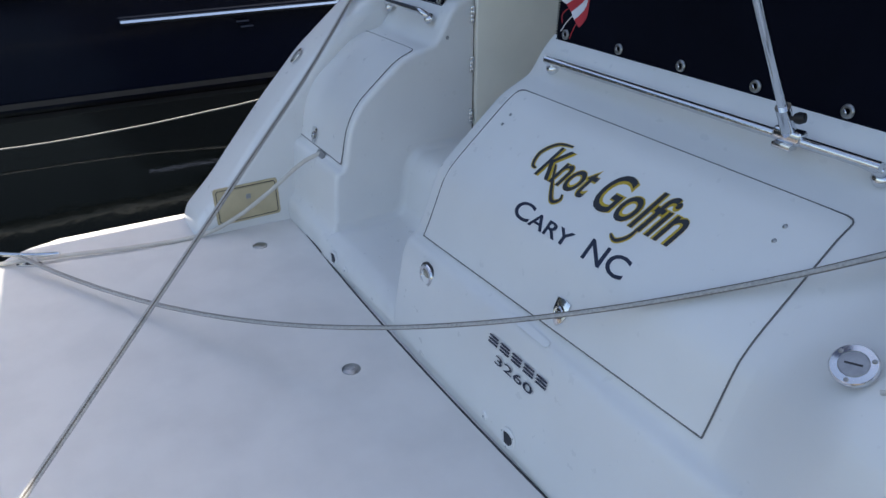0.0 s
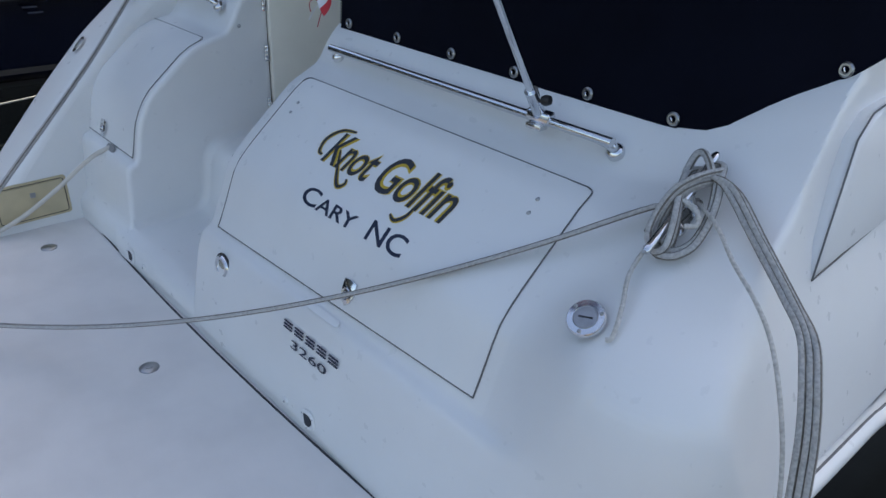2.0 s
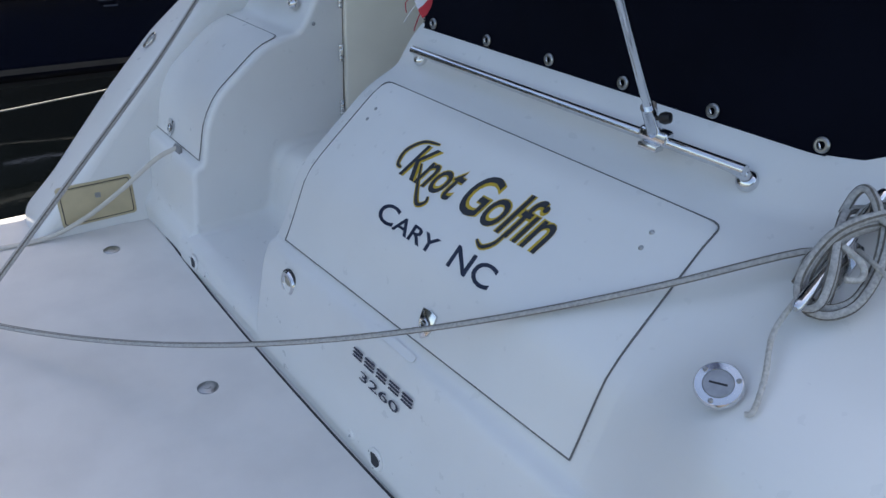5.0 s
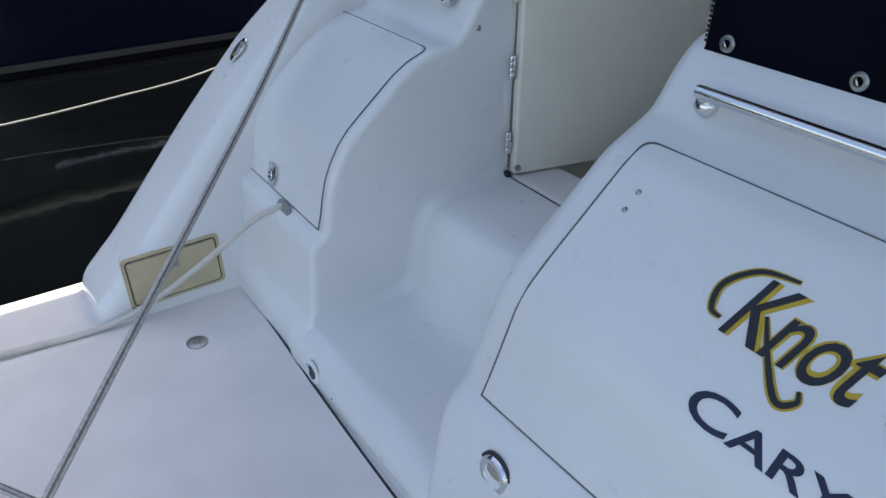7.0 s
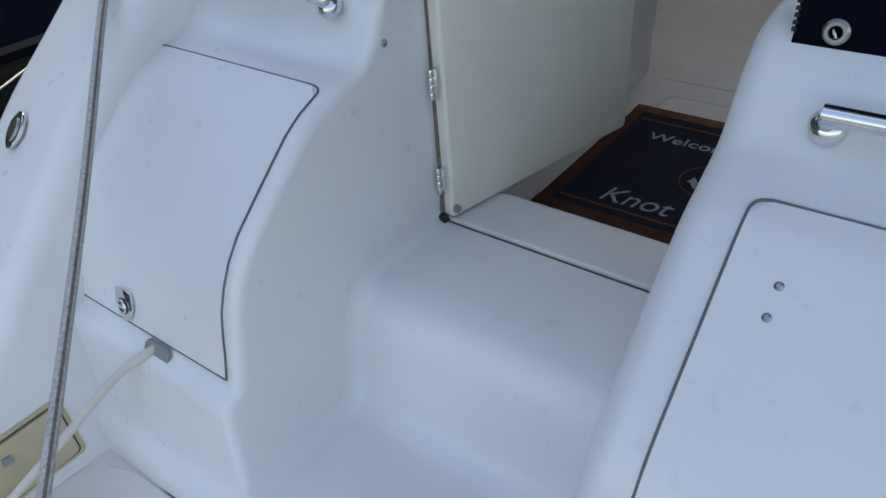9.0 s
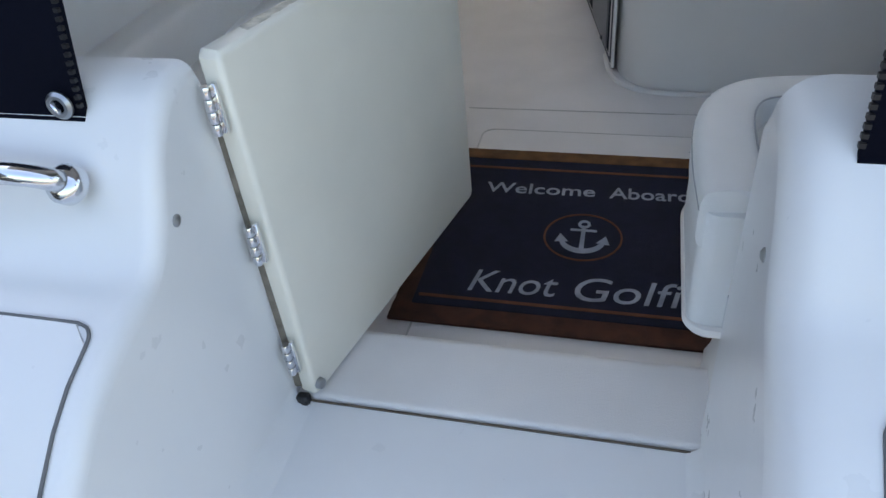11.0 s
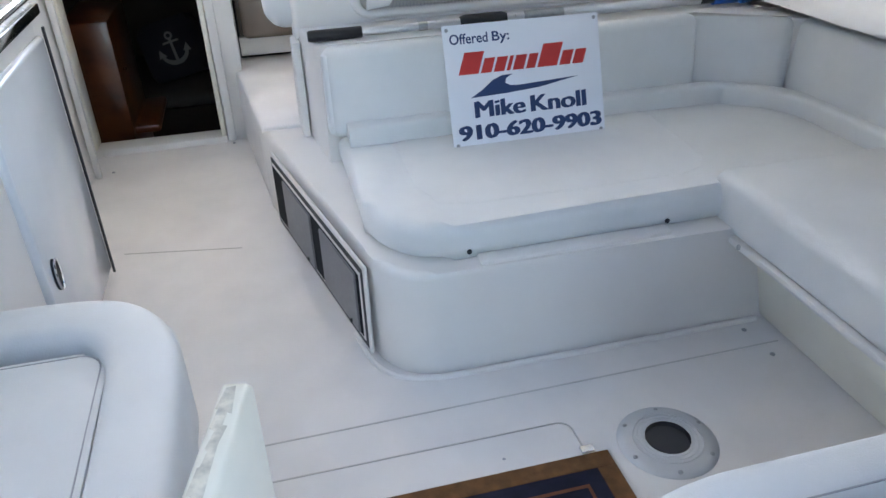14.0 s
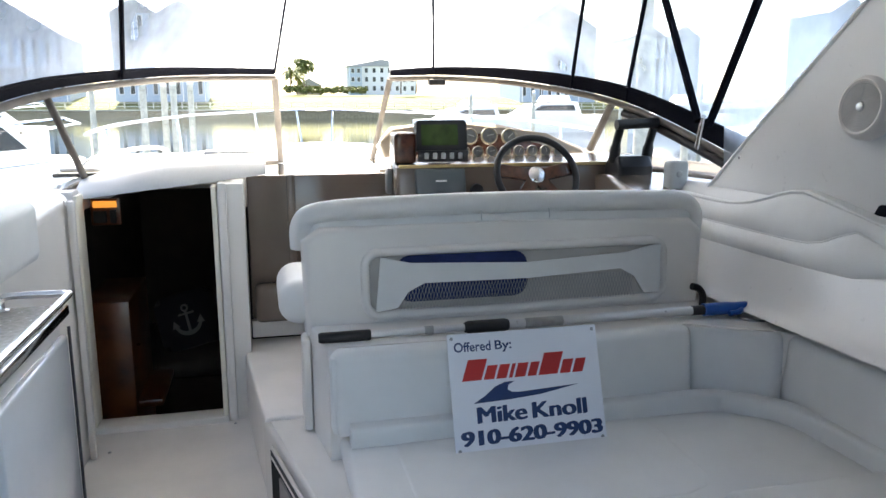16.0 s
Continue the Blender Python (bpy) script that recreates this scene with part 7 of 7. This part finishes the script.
def palm(x, y, z, h, seed):
    rng = random.Random(seed)
    t = thing("palm", "tall palm tree beside a far house", "palm tree", (x, y, z), "far palms")
    part("trunk", tube([(x, y, z - 0.5), (x + 0.15, y, z + h * 0.5), (x + 0.1, y, z + h)], [0.24, 0.18, 0.16], 8), TRUNK, t)
    bm = bmesh.new()
    for k in range(34):
        a, e = rng.uniform(0, 6.28), rng.uniform(-0.6, 1.2)
        prev = None
        for j in range(6):
            s = j / 5 * 3.4
            c = Vector((x + 0.1 + math.cos(a) * s * math.cos(e * (1 - 0.2 * s)), y + math.sin(a) * s, z + h + s * math.sin(e) - 0.20 * s * s))
            w = Vector((-math.sin(a), math.cos(a), 0)) * (0.42 * math.sin(0.3 + 2.6 * j / 5))
            pair = [bm.verts.new(c + w - Vector((0, 0, 0.06))), bm.verts.new(c), bm.verts.new(c - w - Vector((0, 0, 0.06)))]
            if prev:
                bm.faces.new((prev[0], prev[1], pair[1], pair[0]))
                bm.faces.new((prev[1], prev[2], pair[2], pair[1]))
            prev = pair
    part("fronds", bm, LEAF, t, smooth=False)


tree(12.4, 262, 7.4, 10.5, 3.6, 3)
tree(46.5, 240, 7.3, 10.0, 4.2, 5)
palm(7.0, 240, 7.3, 6.4, 2)
palm(9.4, 246, 7.3, 5.0, 8)
palm(40.8, 236, 7.2, 9.5, 4)
hedge = bmesh.new()
rg = random.Random(11)
for k in range(26):
    crown(hedge, (6.0 + 0.95 * k + rg.uniform(-0.4, 0.4), 238 + rg.uniform(-0.8, 0.8), 7.6 + rg.uniform(-0.3, 0.6)), 1.4, 60, rg, 0.7, 0.42)
tagged(obj("hedge", hedge, LEAF, None, "", False), "low clipped hedge along the far lawn", "hedge", "", "stuff")


def piling(x, y, h, r=0.15):
    t = thing("piling", "tall pale timber mooring piling", "piling", (x, y, WZ), "mooring pilings")
    part("post", tube([(x, y, WZ - 1.5), (x, y, h)], [r * 1.05, r * 0.95], 12), PILEM, t)
    part("cap", lathe([(0, 0.18), (r * 0.6, 0.10), (r * 1.05, 0.0), (r * 1.05, -0.04)], pose(x, y, h), 12), HWHITE, t)


for x, y, h in ((-6.15, 28, 2.6), (-5.62, 29, 2.6), (-5.2, 28, 2.6), (-4.83, 30, 2.7), (7.4, 19.8, 5.6), (9.2, 20.6, 1.9), (9.5, 44, 2.6), (13, 43, 2.7), (17.5, 41, 2.7), (-8.5, 32, 3.0), (22, 40, 3.2)):
    piling(x, y, h, 0.20 if h > 5 else 0.11)


def boat(x, y, ln, turn, seed):
    t = thing("moored_boat", "white motor yacht moored across the marina", "boat", (x, y, WZ), "moored boats")
    m = pose(x, y, WZ, 0, 0, turn)
    w = ln * 0.15
    part("hull", prism([(-ln / 2, -w), (ln * 0.25, -w), (ln * 0.42, -w * 0.55), (ln / 2, 0), (ln * 0.42, w * 0.55), (ln * 0.25, w), (-ln / 2, w)], m @ pose(0, 0, -0.3), 0.3 + ln * 0.14, 0.08, 2), GEL, t, "white hull")
    part("cabin", prism([(-ln * 0.30, 0), (ln * 0.26, 0), (ln * 0.10, ln * 0.085), (-ln * 0.26, ln * 0.10)], m @ frame_m((0, w * 0.75, ln * 0.14), (0, -1, 0), (1, 0, 0)), w * 1.5, 0.05, 2), GEL, t, "white cabin")
    part("window", prism([(-ln * 0.24, ln * 0.03), (ln * 0.15, ln * 0.03), (ln * 0.08, ln * 0.07), (-ln * 0.22, ln * 0.075)], m @ frame_m((0, w * 0.76, ln * 0.14), (0, -1, 0), (1, 0, 0)), w * 1.52), WIN, t, "dark cabin window")
    part("flybridge", prism([(-ln * 0.22, ln * 0.10), (ln * 0.02, ln * 0.10), (-ln * 0.02, ln * 0.15), (-ln * 0.2, ln * 0.15)], m @ frame_m((0, w * 0.5, ln * 0.14), (0, -1, 0), (1, 0, 0)), w, 0.05, 2), GEL, t)
    part("rail", tube([m @ Vector(p) for p in ((ln * 0.1, -w * 0.9, ln * 0.2), (ln * 0.42, -w * 0.5, ln * 0.21), (ln * 0.5, 0, ln * 0.22), (ln * 0.42, w * 0.5, ln * 0.21), (ln * 0.1, w * 0.9, ln * 0.2))], 0.03, 6), CHROME, t)


for k, (x, y, ln, tn) in enumerate(((-7.5, 14, 9, 75), (-11.5, 17, 11, 80), (-13, 30, 11, 70), (14, 62, 10, 200), (24, 70, 12, 190), (36, 66, 12, 195), (13.2, 19, 11, 95), (44, 44, 13, 190))):
    boat(x, y, ln, tn, k)

# ---- finger pier to starboard ----
# Planks darkened to put the windshield tint's dimming into their colour
PIERM = mat("glass_dimmed_timber", (0.060, 0.050, 0.038), 0.8, vary=0.25, scale=5, bump=0.5, bscale=60)
pier = tagged(new("finger_pier"), "brown timber finger pier between the slips", "pier", "", "structure")
for k in range(60):
    part("plank", box((8.1, 14.2 + 0.30 * k, 0.27), (3.2, 0.285, 0.05)), PIERM, pier)
for x in (6.6, 9.6):
    part("stringer", span((x - 0.06, 14.0, 0.02), (x + 0.06, 32.2, 0.24)), PIERM, pier)
